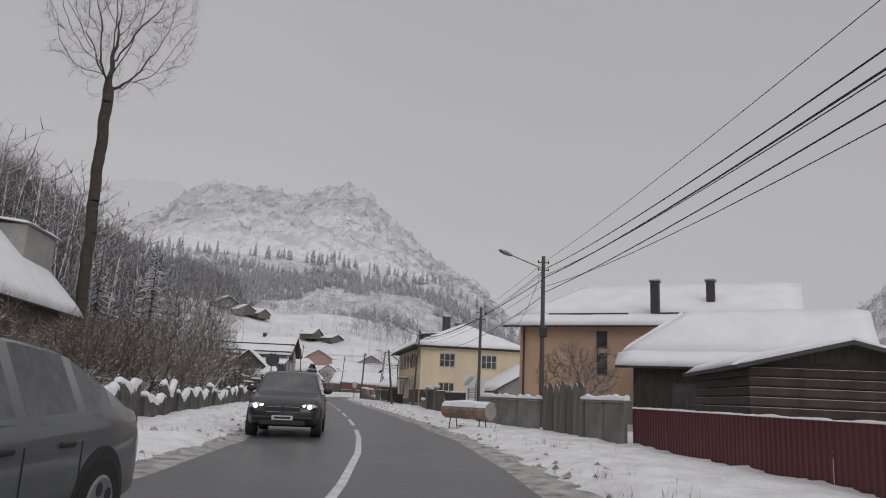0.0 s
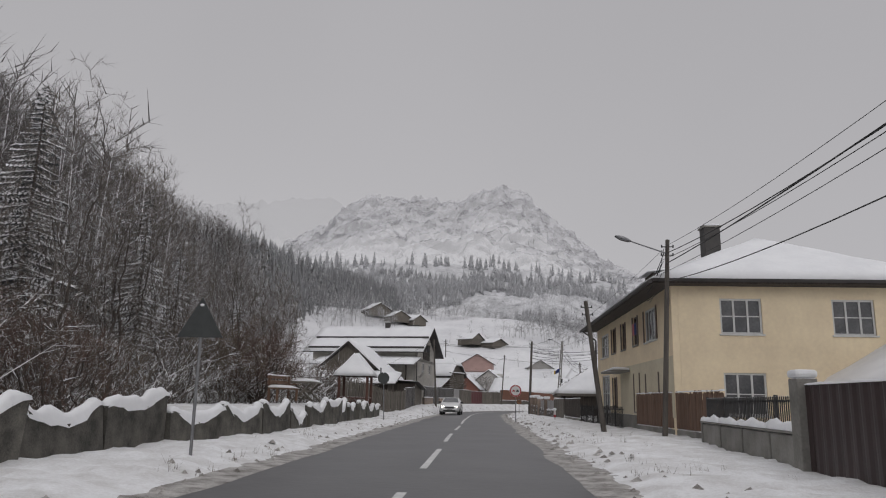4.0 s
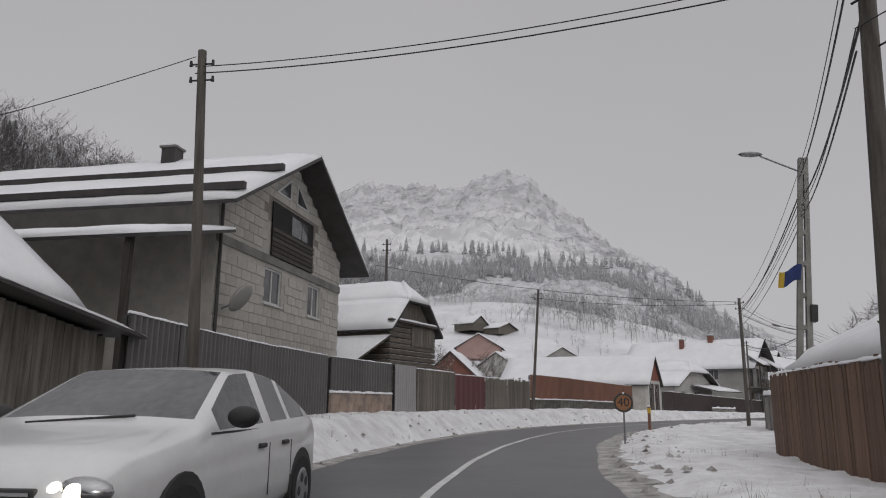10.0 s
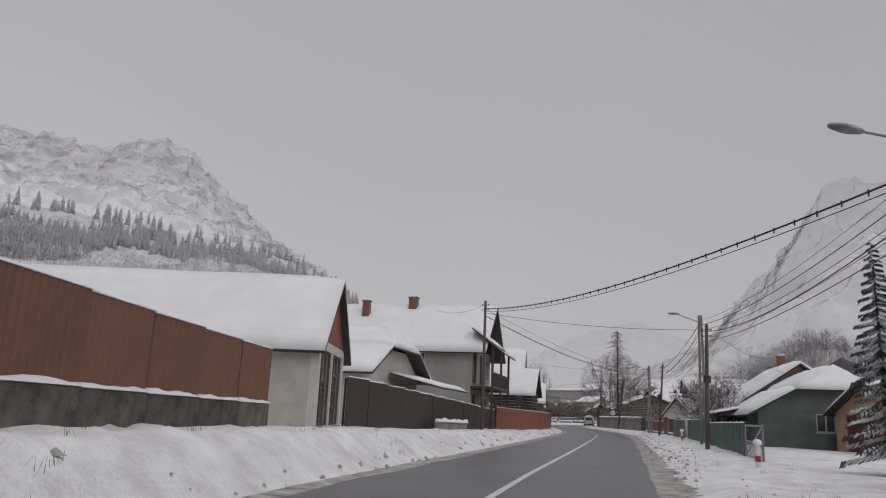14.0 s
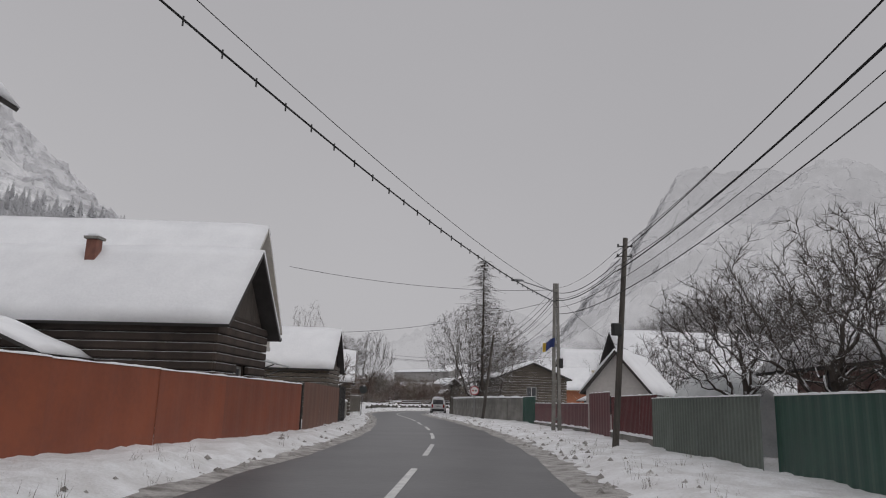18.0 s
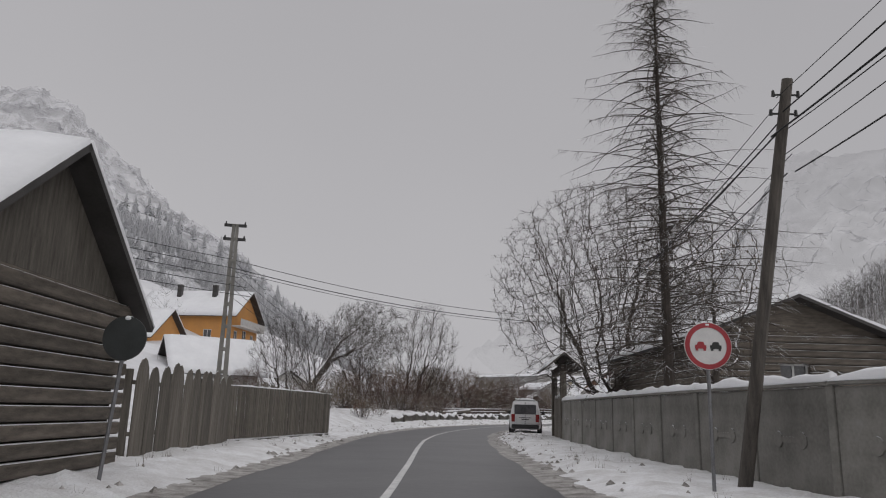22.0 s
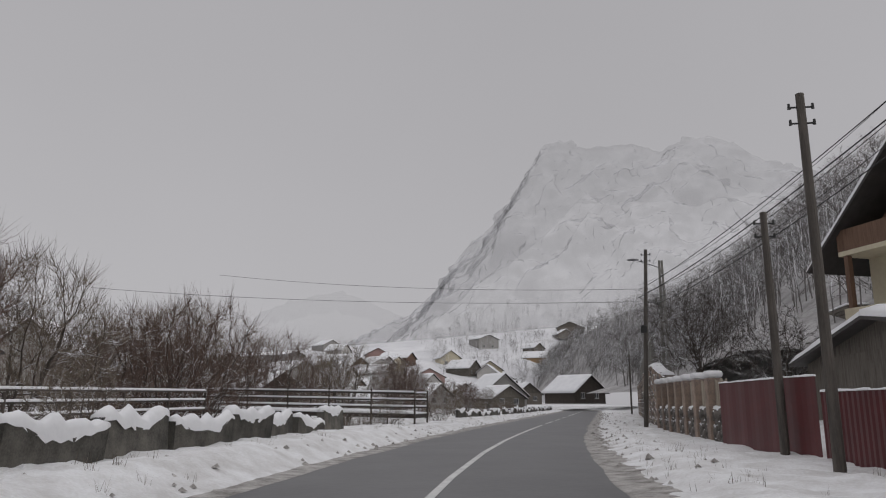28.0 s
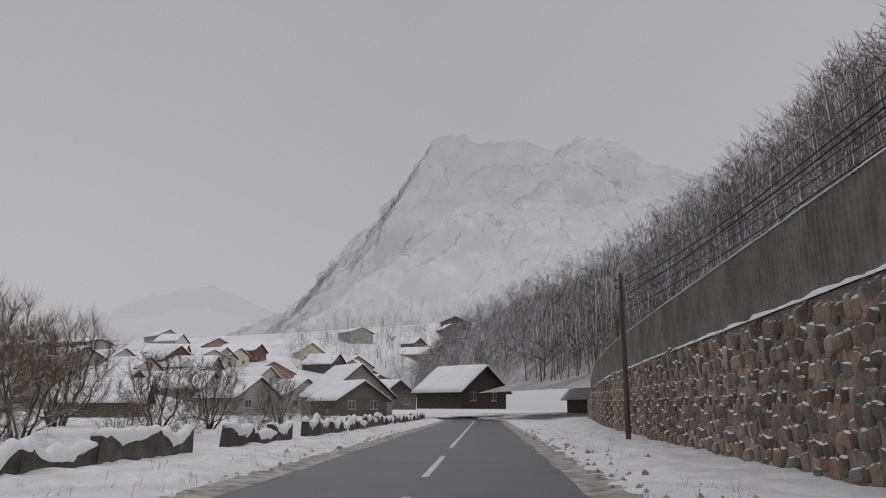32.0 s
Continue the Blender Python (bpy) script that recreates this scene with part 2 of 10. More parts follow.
PLASTER_G = mat("grey_plaster", (0.4, 0.385, 0.37), (0.29, 0.28, 0.265), 0.5, 0.9, 0.3)
PLASTER_W = mat("white_plaster", (0.62, 0.6, 0.57), (0.47, 0.45, 0.43), 0.5, 0.9, 0.3)
PLASTER_PINK = mat("dusty_pink_plaster", (0.46, 0.31, 0.28), (0.37, 0.25, 0.23), 0.5, 0.9, 0.3)
WOOD_GREY = mat("weathered_boards", (0.2, 0.18, 0.155), (0.085, 0.075, 0.062), 1.8, 0.9, 0.6, snow=0.32, vary=0.25, stretch=(6, 6, 0.6))
WOOD_DARK = mat("dark_boards", (0.085, 0.07, 0.06), (0.04, 0.034, 0.03), 1.8, 0.88, 0.6, snow=0.32, vary=0.25, stretch=(6, 6, 0.6))
WOOD_PALE = mat("pale_boards", (0.42, 0.37, 0.3), (0.28, 0.24, 0.19), 1.8, 0.85, 0.4, vary=0.15, stretch=(6, 6, 0.6))
WOOD_BROWN = mat("brown_boards", (0.2, 0.12, 0.08), (0.11, 0.065, 0.045), 1.8, 0.8, 0.5, snow=0.32, vary=0.2, stretch=(6, 6, 0.6))
WOOD_RED = mat("red_stained_wood", (0.13, 0.06, 0.045), (0.07, 0.036, 0.03), 1.8, 0.75, 0.4, snow=0.3, vary=0.15)
LOG = mat("old_log", (0.17, 0.145, 0.12), (0.07, 0.06, 0.05), 2.0, 0.9, 0.7, snow=0.32, vary=0.22, stretch=(1, 0.6, 5))
LOG_DARK = mat("dark_log", (0.075, 0.055, 0.045), (0.035, 0.027, 0.023), 2.0, 0.88, 0.6, snow=0.3, vary=0.2)
TIN = mat("dark_tin", (0.06, 0.055, 0.053), (0.035, 0.032, 0.03), 2.0, 0.6, 0.2, snow=0.2)
SHEET_ORANGE = mat("rust_orange_sheet", (0.27, 0.075, 0.035), (0.19, 0.055, 0.03), 0.6, 0.5, 0.15, vary=0.1)
SHEET_RED = mat("burgundy_sheet", (0.13, 0.028, 0.03), (0.085, 0.022, 0.024), 0.6, 0.45, 0.15, vary=0.1)
SHEET_REDBROWN = mat("faded_red_sheet", (0.2, 0.09, 0.055), (0.14, 0.066, 0.045), 0.6, 0.55, 0.2, vary=0.12)
SHEET_BROWN = mat("dark_brown_sheet", (0.06, 0.042, 0.04), (0.042, 0.03, 0.03), 0.6, 0.45, 0.1, vary=0.1)
SHEET_GREY = mat("grey_sheet", (0.13, 0.125, 0.12), (0.085, 0.08, 0.08), 0.6, 0.45, 0.15, vary=0.12)
SHEET_WHITE = mat("pale_sheet", (0.36, 0.35, 0.35), (0.28, 0.275, 0.27), 0.6, 0.45, 0.15, vary=0.08)
SHEET_GREEN = mat("green_sheet", (0.025, 0.085, 0.06), (0.018, 0.055, 0.042), 0.6, 0.45, 0.15, vary=0.12)
SHEET_GREYGREEN = mat("greygreen_sheet", (0.16, 0.19, 0.165), (0.1, 0.12, 0.105), 0.6, 0.5, 0.15, vary=0.12)
IRON = mat("black_iron", (0.035, 0.033, 0.033), (0.02, 0.02, 0.02), 3.0, 0.55, 0.2, snow=0.25)
STEEL = mat("galvanised_steel", (0.3, 0.3, 0.31), (0.2, 0.2, 0.21), 3.0, 0.45, 0.1, metal=0.7)
BRICK = mat("red_brick", (0.25, 0.11, 0.08), (0.16, 0.075, 0.06), 4.0, 0.9, 0.5, snow=0.3)
POLE_WOOD = mat("tarred_pole", (0.13, 0.115, 0.1), (0.06, 0.053, 0.047), 2.0, 0.85, 0.5, stretch=(5, 5, 0.5))
CABLE = mat("cable_rubber", (0.022, 0.022, 0.023), (0.016, 0.016, 0.016), 3.0, 0.6)
BARK = mat("bark", (0.085, 0.07, 0.06), (0.045, 0.038, 0.033), 3.0, 0.92, 0.5, snow=0.46)
TWIG = mat("dark_twigs", (0.085, 0.07, 0.06), (0.05, 0.042, 0.036), 3.0, 0.92, 0.0, snow=0.42)
TWIG_RED = mat("reddish_twigs", (0.15, 0.1, 0.078), (0.085, 0.06, 0.05), 3.0, 0.92, 0.0, snow=0.3)
WOODS = mat("bare_woods", (0.21, 0.193, 0.183), (0.115, 0.105, 0.1), 0.05, 0.95, 0.0, snow=0.24)
# mid-distance copies of spruce and bare woods, haze put into their paler colour
CONIFER_MID = mat("spruce_ridge_paled_by_haze", (0.36, 0.36, 0.37), (0.26, 0.262, 0.268), 0.4, 0.95, 0.0, snow=0.25)
WOODS_MID = mat("bare_woods_paled_by_haze", (0.3, 0.29, 0.29), (0.2, 0.195, 0.195), 0.05, 0.95, 0.0, snow=0.3)
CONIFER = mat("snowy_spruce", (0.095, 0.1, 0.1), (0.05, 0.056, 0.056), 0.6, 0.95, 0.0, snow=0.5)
# palest copy, for the bench: thicker haze put into the base colour
CONIFER_FAR = mat("spruce_paled_by_far_haze", (0.56, 0.56, 0.575), (0.45, 0.45, 0.465), 0.3, 0.95, 0.0, snow=0.2)
BRUSH = mat("snow_laden_brush", (0.19, 0.165, 0.145), (0.1, 0.086, 0.075), 3.0, 0.92, 0.0, snow=0.46)
HEDGE = mat("dry_brush", (0.2, 0.16, 0.12), (0.1, 0.08, 0.062), 1.5, 0.95, 0.0, snow=0.38)
GLASS = mat("window_glass", (0.13, 0.13, 0.135), (0.05, 0.052, 0.056), 0.9, 0.06)
# near-black that stands in for the shade inside openings
DARK = mat("inner_shade_black", (0.025, 0.023, 0.022), (0.015, 0.014, 0.014), 2.0, 0.9)
FRAME_W = mat("white_frame", (0.6, 0.6, 0.59), (0.5, 0.5, 0.49), 2.0, 0.5)
FRAME_B = mat("brown_frame", (0.13, 0.09, 0.07), (0.08, 0.055, 0.045), 2.0, 0.6)
SIGN_WHITE = mat("sign_white", (0.72, 0.71, 0.7), (0.6, 0.59, 0.58), 4.0, 0.4)
SIGN_RED = mat("sign_red", (0.4, 0.035, 0.045), (0.3, 0.03, 0.04), 4.0, 0.4)
SIGN_BLACK = mat("sign_black", (0.025, 0.025, 0.025), (0.018, 0.018, 0.018), 4.0, 0.5)
SIGN_BACK = mat("sign_back", (0.05, 0.055, 0.055), (0.035, 0.038, 0.038), 4.0, 0.5)
SIGN_YELLOW = mat("dirty_orange_sign", (0.4, 0.17, 0.06), (0.22, 0.11, 0.06), 5.0, 0.5)
FLAG_BLUE = mat("flag_blue", (0.03, 0.05, 0.18), (0.02, 0.035, 0.12), 4.0, 0.8)
FLAG_YELLOW = mat("flag_yellow", (0.6, 0.4, 0.05), (0.5, 0.33, 0.05), 4.0, 0.8)
TARP = mat("plastic_sheeting", (0.55, 0.57, 0.57), (0.36, 0.38, 0.39), 1.2, 0.3, 0.5)
CAR_WHITE = mat("white_paint", (0.7, 0.7, 0.7), (0.62, 0.62, 0.62), 1.0, 0.3, coat=0.5)
CAR_GREY = mat("grey_metallic_paint", (0.13, 0.14, 0.145), (0.1, 0.105, 0.11), 1.0, 0.35, metal=0.3, coat=0.5)
CAR_BLACK = mat("black_paint", (0.02, 0.021, 0.023), (0.015, 0.015, 0.017), 1.0, 0.32, coat=0.2)
TYRE = mat("tyre_rubber", (0.025, 0.025, 0.025), (0.018, 0.018, 0.018), 6.0, 0.85)
RIM = mat("alloy_rim", (0.35, 0.35, 0.36), (0.25, 0.25, 0.26), 4.0, 0.35, metal=0.8)
CHROME = mat("chrome_trim", (0.5, 0.5, 0.5), (0.4, 0.4, 0.4), 4.0, 0.2, metal=1.0)
PLASTIC = mat("black_plastic", (0.03, 0.03, 0.03), (0.022, 0.022, 0.022), 5.0, 0.6)
LAMP_ON = glow("headlight_on", (1.0, 0.93, 0.8), 6.0)
LAMP_AMBER = glow("amber_light_on", (1.0, 0.62, 0.2), 4.0)
LAMP_RED = mat("red_lens", (0.3, 0.02, 0.02), (0.2, 0.015, 0.015), 4.0, 0.2)
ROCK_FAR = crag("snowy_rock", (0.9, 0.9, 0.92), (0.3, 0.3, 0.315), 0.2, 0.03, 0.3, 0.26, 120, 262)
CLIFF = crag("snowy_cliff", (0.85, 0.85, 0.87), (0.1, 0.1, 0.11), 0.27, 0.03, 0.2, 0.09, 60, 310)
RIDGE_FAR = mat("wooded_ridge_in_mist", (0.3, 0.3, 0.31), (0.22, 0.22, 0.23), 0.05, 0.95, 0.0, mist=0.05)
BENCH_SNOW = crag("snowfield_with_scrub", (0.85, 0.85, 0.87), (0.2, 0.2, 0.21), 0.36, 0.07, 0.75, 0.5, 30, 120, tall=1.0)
MEADOW = mat("snow_meadow", (0.8, 0.8, 0.815), (0.62, 0.62, 0.64), 0.06, 0.9, 0.0)
FOREST_FLOOR = mat("forest_floor", (0.56, 0.55, 0.55), (0.24, 0.23, 0.225), 0.25, 0.95, 0.0)


# ---- the road's own coordinates: s metres along the drive, d metres to the right of it ----
def way_points():
    eyes = [Vector(eye[:2]) for _, eye, _, _ in PATH]
    first, last = (eyes[1] - eyes[0]).normalized(), (eyes[-1] - eyes[-2]).normalized()
    pts = [eyes[0] - first * k for k in range(60, 0, -2)] + eyes
    p, ang = eyes[-1].copy(), math.atan2(last.y, last.x)
    for k in range(60):
        if k > 36:
            ang += 0.035
        p = p + 2.0 * Vector((math.cos(ang), math.sin(ang)))
        pts.append(p.copy())
    return np.array(pts)


_raw = way_points()
_len = np.r_[0, np.cumsum(np.hypot(*np.diff(_raw, axis=0).T))] - 60.0
S_MIN, S_MAX = -58.0, float(_len[-1]) - 2


def centre(s):
    return np.array([np.interp(s, _len, _raw[:, 0]), np.interp(s, _len, _raw[:, 1])])


def heading(s):
    a, b = centre(s - 3.0), centre(s + 3.0)
    return math.atan2(b[1] - a[1], b[0] - a[0])


def W(s, d, z=None):
    """The place s along and d to the right; z above the ground's zero, or on the ground."""
    c, h = centre(s), heading(s)
    return Vector((c[0] + d * math.sin(h), c[1] - d * math.cos(h), ground(s, d) if z is None else z))


def ease(a, b, x):
    t = min(1.0, max(0.0, (x - a) / (b - a)))
    return t * t * (3 - 2 * t)


ROAD_L, ROAD_R, ROAD_MID = -4.0, 1.8, -1.1


def ground(s, d):
    if d < ROAD_L:
        verge = float(np.interp(s, [0, 88, 100, 110, 147, 165, 180, 203, 260, 283, 292, 334, 345, 400], [.14, .14, .45, .75, .85, .62, .4, .2, .15, .15, .38, .38, .15, .12]))
        z = verge * ease(ROAD_L, ROAD_L - 1.3, d)
        if 20 < s < 98:
            z += 0.7 * ease(-6.9, -7.9, d) * ease(56, 64, s) * (1 - ease(90, 98, s))
        if s > 282:
            z -= 1.5 * ease(-7.0, -10, d) * ease(326, 336, s) * (1 - ease(352, 362, s)) * (1 - ease(-22, -30, d) * 0.6)
        if 262 < s < 312:
            z += 0.75 * ease(-6.6, -9.5, d) * ease(264, 272, s) * (1 - ease(298, 311, s))
        return z
    if d > ROAD_R:
        z = 0.12 * ease(ROAD_R, ROAD_R + 1.2, d)
        if s > 325:
            z += 0.5 * ease(5, 9, d)
        return z
    return 0.0


def place(s, d, z=None, side=None, turn=0.0):
    """A pose at (s, d): local y points away from the road, x along it; side -1 left, 1 right."""
    side = side or (-1 if d < -1 else 1)
    ang = heading(s) + (0 if side < 0 else math.pi)
    p = W(s, d, z)
    return Matrix.Translation(p) @ Matrix.Rotation(ang + radians(turn), 4, "Z")


# ---- building blocks ----
def link_mesh(name, verts, faces, material, parent=None, label="", smooth=False, m=None):
    me = bpy.data.meshes.new(name)
    me.from_pydata([tuple(v) for v in verts], [], [tuple(f) for f in faces])
    me.materials.append(material)
    if smooth:
        me.polygons.foreach_set("use_smooth", [True] * len(me.polygons))
    ob = new(name, me)
    if m is not None:
        ob.matrix_basis = m
    if parent is not None:
        ob.parent = parent
    return tagged(ob, label)


def part(name, bm, material, parent, label="", smooth=False, m=None):
    me = bpy.data.meshes.new(name)
    bm.normal_update()
    bm.to_mesh(me)
    bm.free()
    me.materials.append(material)
    if smooth:
        me.polygons.foreach_set("use_smooth", [True] * len(me.polygons))
    ob = new(name, me)
    if m is not None:
        ob.matrix_basis = m
    if parent is not None:
        ob.parent = parent
    return tagged(ob, label)


def share(name, ob, parent, m):
    """Another piece on the same mesh."""
    o = new(name, ob.data)
    o.parent, o.matrix_basis = parent, m
    return o


def thing(name, m, label, category, group="", kind=""):
    e = new(name)
    e.matrix_basis = m
    e.empty_display_size = 0.2
    return tagged(e, label, category, group, kind)


def box(bm, x0, x1, y0, y1, z0, z1, bevel=0.0):
    r = bmesh.ops.create_cube(bm, size=1.0, matrix=Matrix.Translation(((x0 + x1) / 2, (y0 + y1) / 2, (z0 + z1) / 2)) @ Matrix.Diagonal((x1 - x0, y1 - y0, z1 - z0, 1)))
    if bevel:
        es = list({e for v in r["verts"] for e in v.link_edges})
        bmesh.ops.bevel(bm, geom=es, offset=bevel, segments=2, affect="EDGES", profile=0.5)
    return bm


def boxm(*a, bevel=0.0):
    return box(bmesh.new(), *a, bevel=bevel)


def cyl(bm, p, q, r0, r1=None, n=10):
    p, q = Vector(p), Vector(q)
    r1 = r0 if r1 is None else r1
    rot = (q - p).to_track_quat("Z", "Y").to_matrix().to_4x4()
    m = Matrix.Translation((p + q) / 2) @ rot
    bmesh.ops.create_cone(bm, cap_ends=True, segments=n, radius1=r0, radius2=r1, depth=(q - p).length, matrix=m)
    return bm


def prism(bm, poly, y0, y1):
    """A polygon in x and z, drawn out from y0 to y1."""
    a = [bm.verts.new((x, y0, z)) for x, z in poly]
    b = [bm.verts.new((x, y1, z)) for x, z in poly]
    bm.faces.new(a)
    bm.faces.new(b[::-1])
    for i in range(len(poly)):
        j = (i + 1) % len(poly)
        bm.faces.new((a[j], a[i], b[i], b[j]))
    bmesh.ops.recalc_face_normals(bm, faces=bm.faces)
    return bm


def fbm(x, y, z=0.0, octaves=3):
    return noise.fractal(Vector((x, y, z)), 1.0, 2.0, octaves)


def snow_slab(name, a, b, c, d, thick, parent, label="", nu=14, nv=7, lump=0.05, material=None):
    """A blanket of snow on the quad a b c d (a-b along the eave, d-c along the ridge), rounded and uneven, thicker in the middle."""
    a, b, c, d = map(Vector, (a, b, c, d))
    up = (b - a).cross(d - a).normalized()
    if up.z < 0:
        up = -up
    vs, fs = [], []
    seed = a.x * 3.1 + a.y * 1.7 + a.z + thick * 50
    for j in range(nv + 1):
        for i in range(nu + 1):
            u, v = i / nu, j / nv
            p = (a.lerp(b, u)).lerp(d.lerp(c, u), v)
            e = min(u, 1 - u) * (b - a).length
            f = v * (d - a).length
            t = thick * min(1.0, 0.45 + e / 0.35) * min(1.0, 0.5 + f / 0.4) + lump * fbm(p.x * 0.7 + seed, p.y * 0.7, p.z * 0.7)
            sag = -0.03 - 0.04 * abs(fbm(p.x * 1.3 + seed, p.y * 1.3, 4.0)) if j == 0 else 0.0
            vs.append(p + up * max(0.03, t) + Vector((0, 0, sag)))
    n = (nu + 1) * (nv + 1)
    for j in range(nv):
        for i in range(nu):
            k = j * (nu + 1) + i
            fs.append((k, k + 1, k + nu + 2, k + nu + 1))
    rim = [i for i in range(nu + 1)] + [j * (nu + 1) + nu for j in range(1, nv + 1)] + [nv * (nu + 1) + i for i in range(nu - 1, -1, -1)] + [j * (nu + 1) for j in range(nv - 1, 0, -1)]
    low = []
    for k in rim:
        i, j = k % (nu + 1), k // (nu + 1)
        u, v = i / nu, j / nv
        low.append(len(vs))
        vs.append((a.lerp(b, u)).lerp(d.lerp(c, u), v) + up * 0.006)
    for q in range(len(rim)):
        w = (q + 1) % len(rim)
        fs.append((rim[w], rim[q], low[q], low[w]))
    fs.append(tuple(low))
    return link_mesh(name, vs, fs, material or SNOW, parent, label, smooth=True)


def slab(bm, a, b, c, d, thick):
    a, b, c, d = map(Vector, (a, b, c, d))
    up = (b - a).cross(d - a).normalized()
    if up.z < 0:
        up = -up
    top = [bm.verts.new(p) for p in (a, b, c, d)]
    bot = [bm.verts.new(p - up * thick) for p in (a, b, c, d)]
    bm.faces.new(top)
    bm.faces.new(bot[::-1])
    for i in range(4):
        j = (i + 1) % 4
        bm.faces.new((top[j], top[i], bot[i], bot[j]))
    bmesh.ops.recalc_face_normals(bm, faces=bm.faces)
    return bm


def wall_bm(width, height, holes, t=0.25):
    """A wall in x (0..width) and z (0..height) of thickness t behind y = 0, with real openings (x0, x1, z0, z1), as one joined skin."""
    bm = bmesh.new()
    xs = sorted({0.0, width, *[h[0] for h in holes], *[h[1] for h in holes]})
    zs = sorted({0.0, height, *[h[2] for h in holes], *[h[3] for h in holes]})
    grid = {}

    def v(i, k, y):
        if (i, k, y) not in grid:
            grid[i, k, y] = bm.verts.new((xs[i], y, zs[k]))
        return grid[i, k, y]

    def solid(i, k):
        if not (0 <= i < len(xs) - 1 and 0 <= k < len(zs) - 1):
            return False
        xm, zm = (xs[i] + xs[i + 1]) / 2, (zs[k] + zs[k + 1]) / 2
        return not any(h[0] < xm < h[1] and h[2] < zm < h[3] for h in holes)

    for i in range(len(xs) - 1):
        for k in range(len(zs) - 1):
            if not solid(i, k):
                continue
            bm.faces.new((v(i, k, 0), v(i + 1, k, 0), v(i + 1, k + 1, 0), v(i, k + 1, 0)))
            bm.faces.new((v(i, k + 1, t), v(i + 1, k + 1, t), v(i + 1, k, t), v(i, k, t)))
            for di, dk, a, c in ((-1, 0, (i, k), (i, k + 1)), (1, 0, (i + 1, k + 1), (i + 1, k)), (0, -1, (i + 1, k), (i, k)), (0, 1, (i, k + 1), (i + 1, k + 1))):
                if not solid(i + di, k + dk):
                    bm.faces.new((v(*a, 0), v(*c, 0), v(*c, t), v(*a, t)))
    bmesh.ops.recalc_face_normals(bm, faces=bm.faces)
    return bm


def window(parent, x0, x1, z0, z1, frame=None, panes=2, bars=0, sill=True, name="window", y=0.0, curtain=True):
    """A window in a wall's opening, in the wall's own plane: frame, panes, bars and sill."""
    frame = frame or FRAME_W
    w = new(name)
    w.parent = parent
    w.matrix_basis = Matrix.Translation((x0, y, z0))
    a, h = x1 - x0, z1 - z0
    f = 0.07
    bm = bmesh.new()
    box(bm, 0, f, 0.05, 0.13, 0, h)
    box(bm, a - f, a, 0.05, 0.13, 0, h)
    box(bm, f, a - f, 0.05, 0.13, 0, f)
    box(bm, f, a - f, 0.05, 0.13, h - f, h)
    for i in range(1, panes):
        box(bm, a * i / panes - f / 2, a * i / panes + f / 2, 0.055, 0.125, f, h - f)
    for i in range(bars):
        zc = h * (i + 1) / (bars + 1)
        box(bm, f, a - f, 0.06, 0.12, zc - 0.02, zc + 0.02)
    part("window_frame", bm, frame, w)
    for i in range(panes):
        part("pane", boxm(a * i / panes + 0.03, a * (i + 1) / panes - 0.03, 0.085, 0.1, 0.03, h - 0.03), GLASS, w)
    if sill:
        part("window_sill", boxm(-0.06, a + 0.06, -0.07, 0.06, -0.06, 0.0, bevel=0.01), FRAME_W if frame is FRAME_W else CONCRETE, w)
    return w


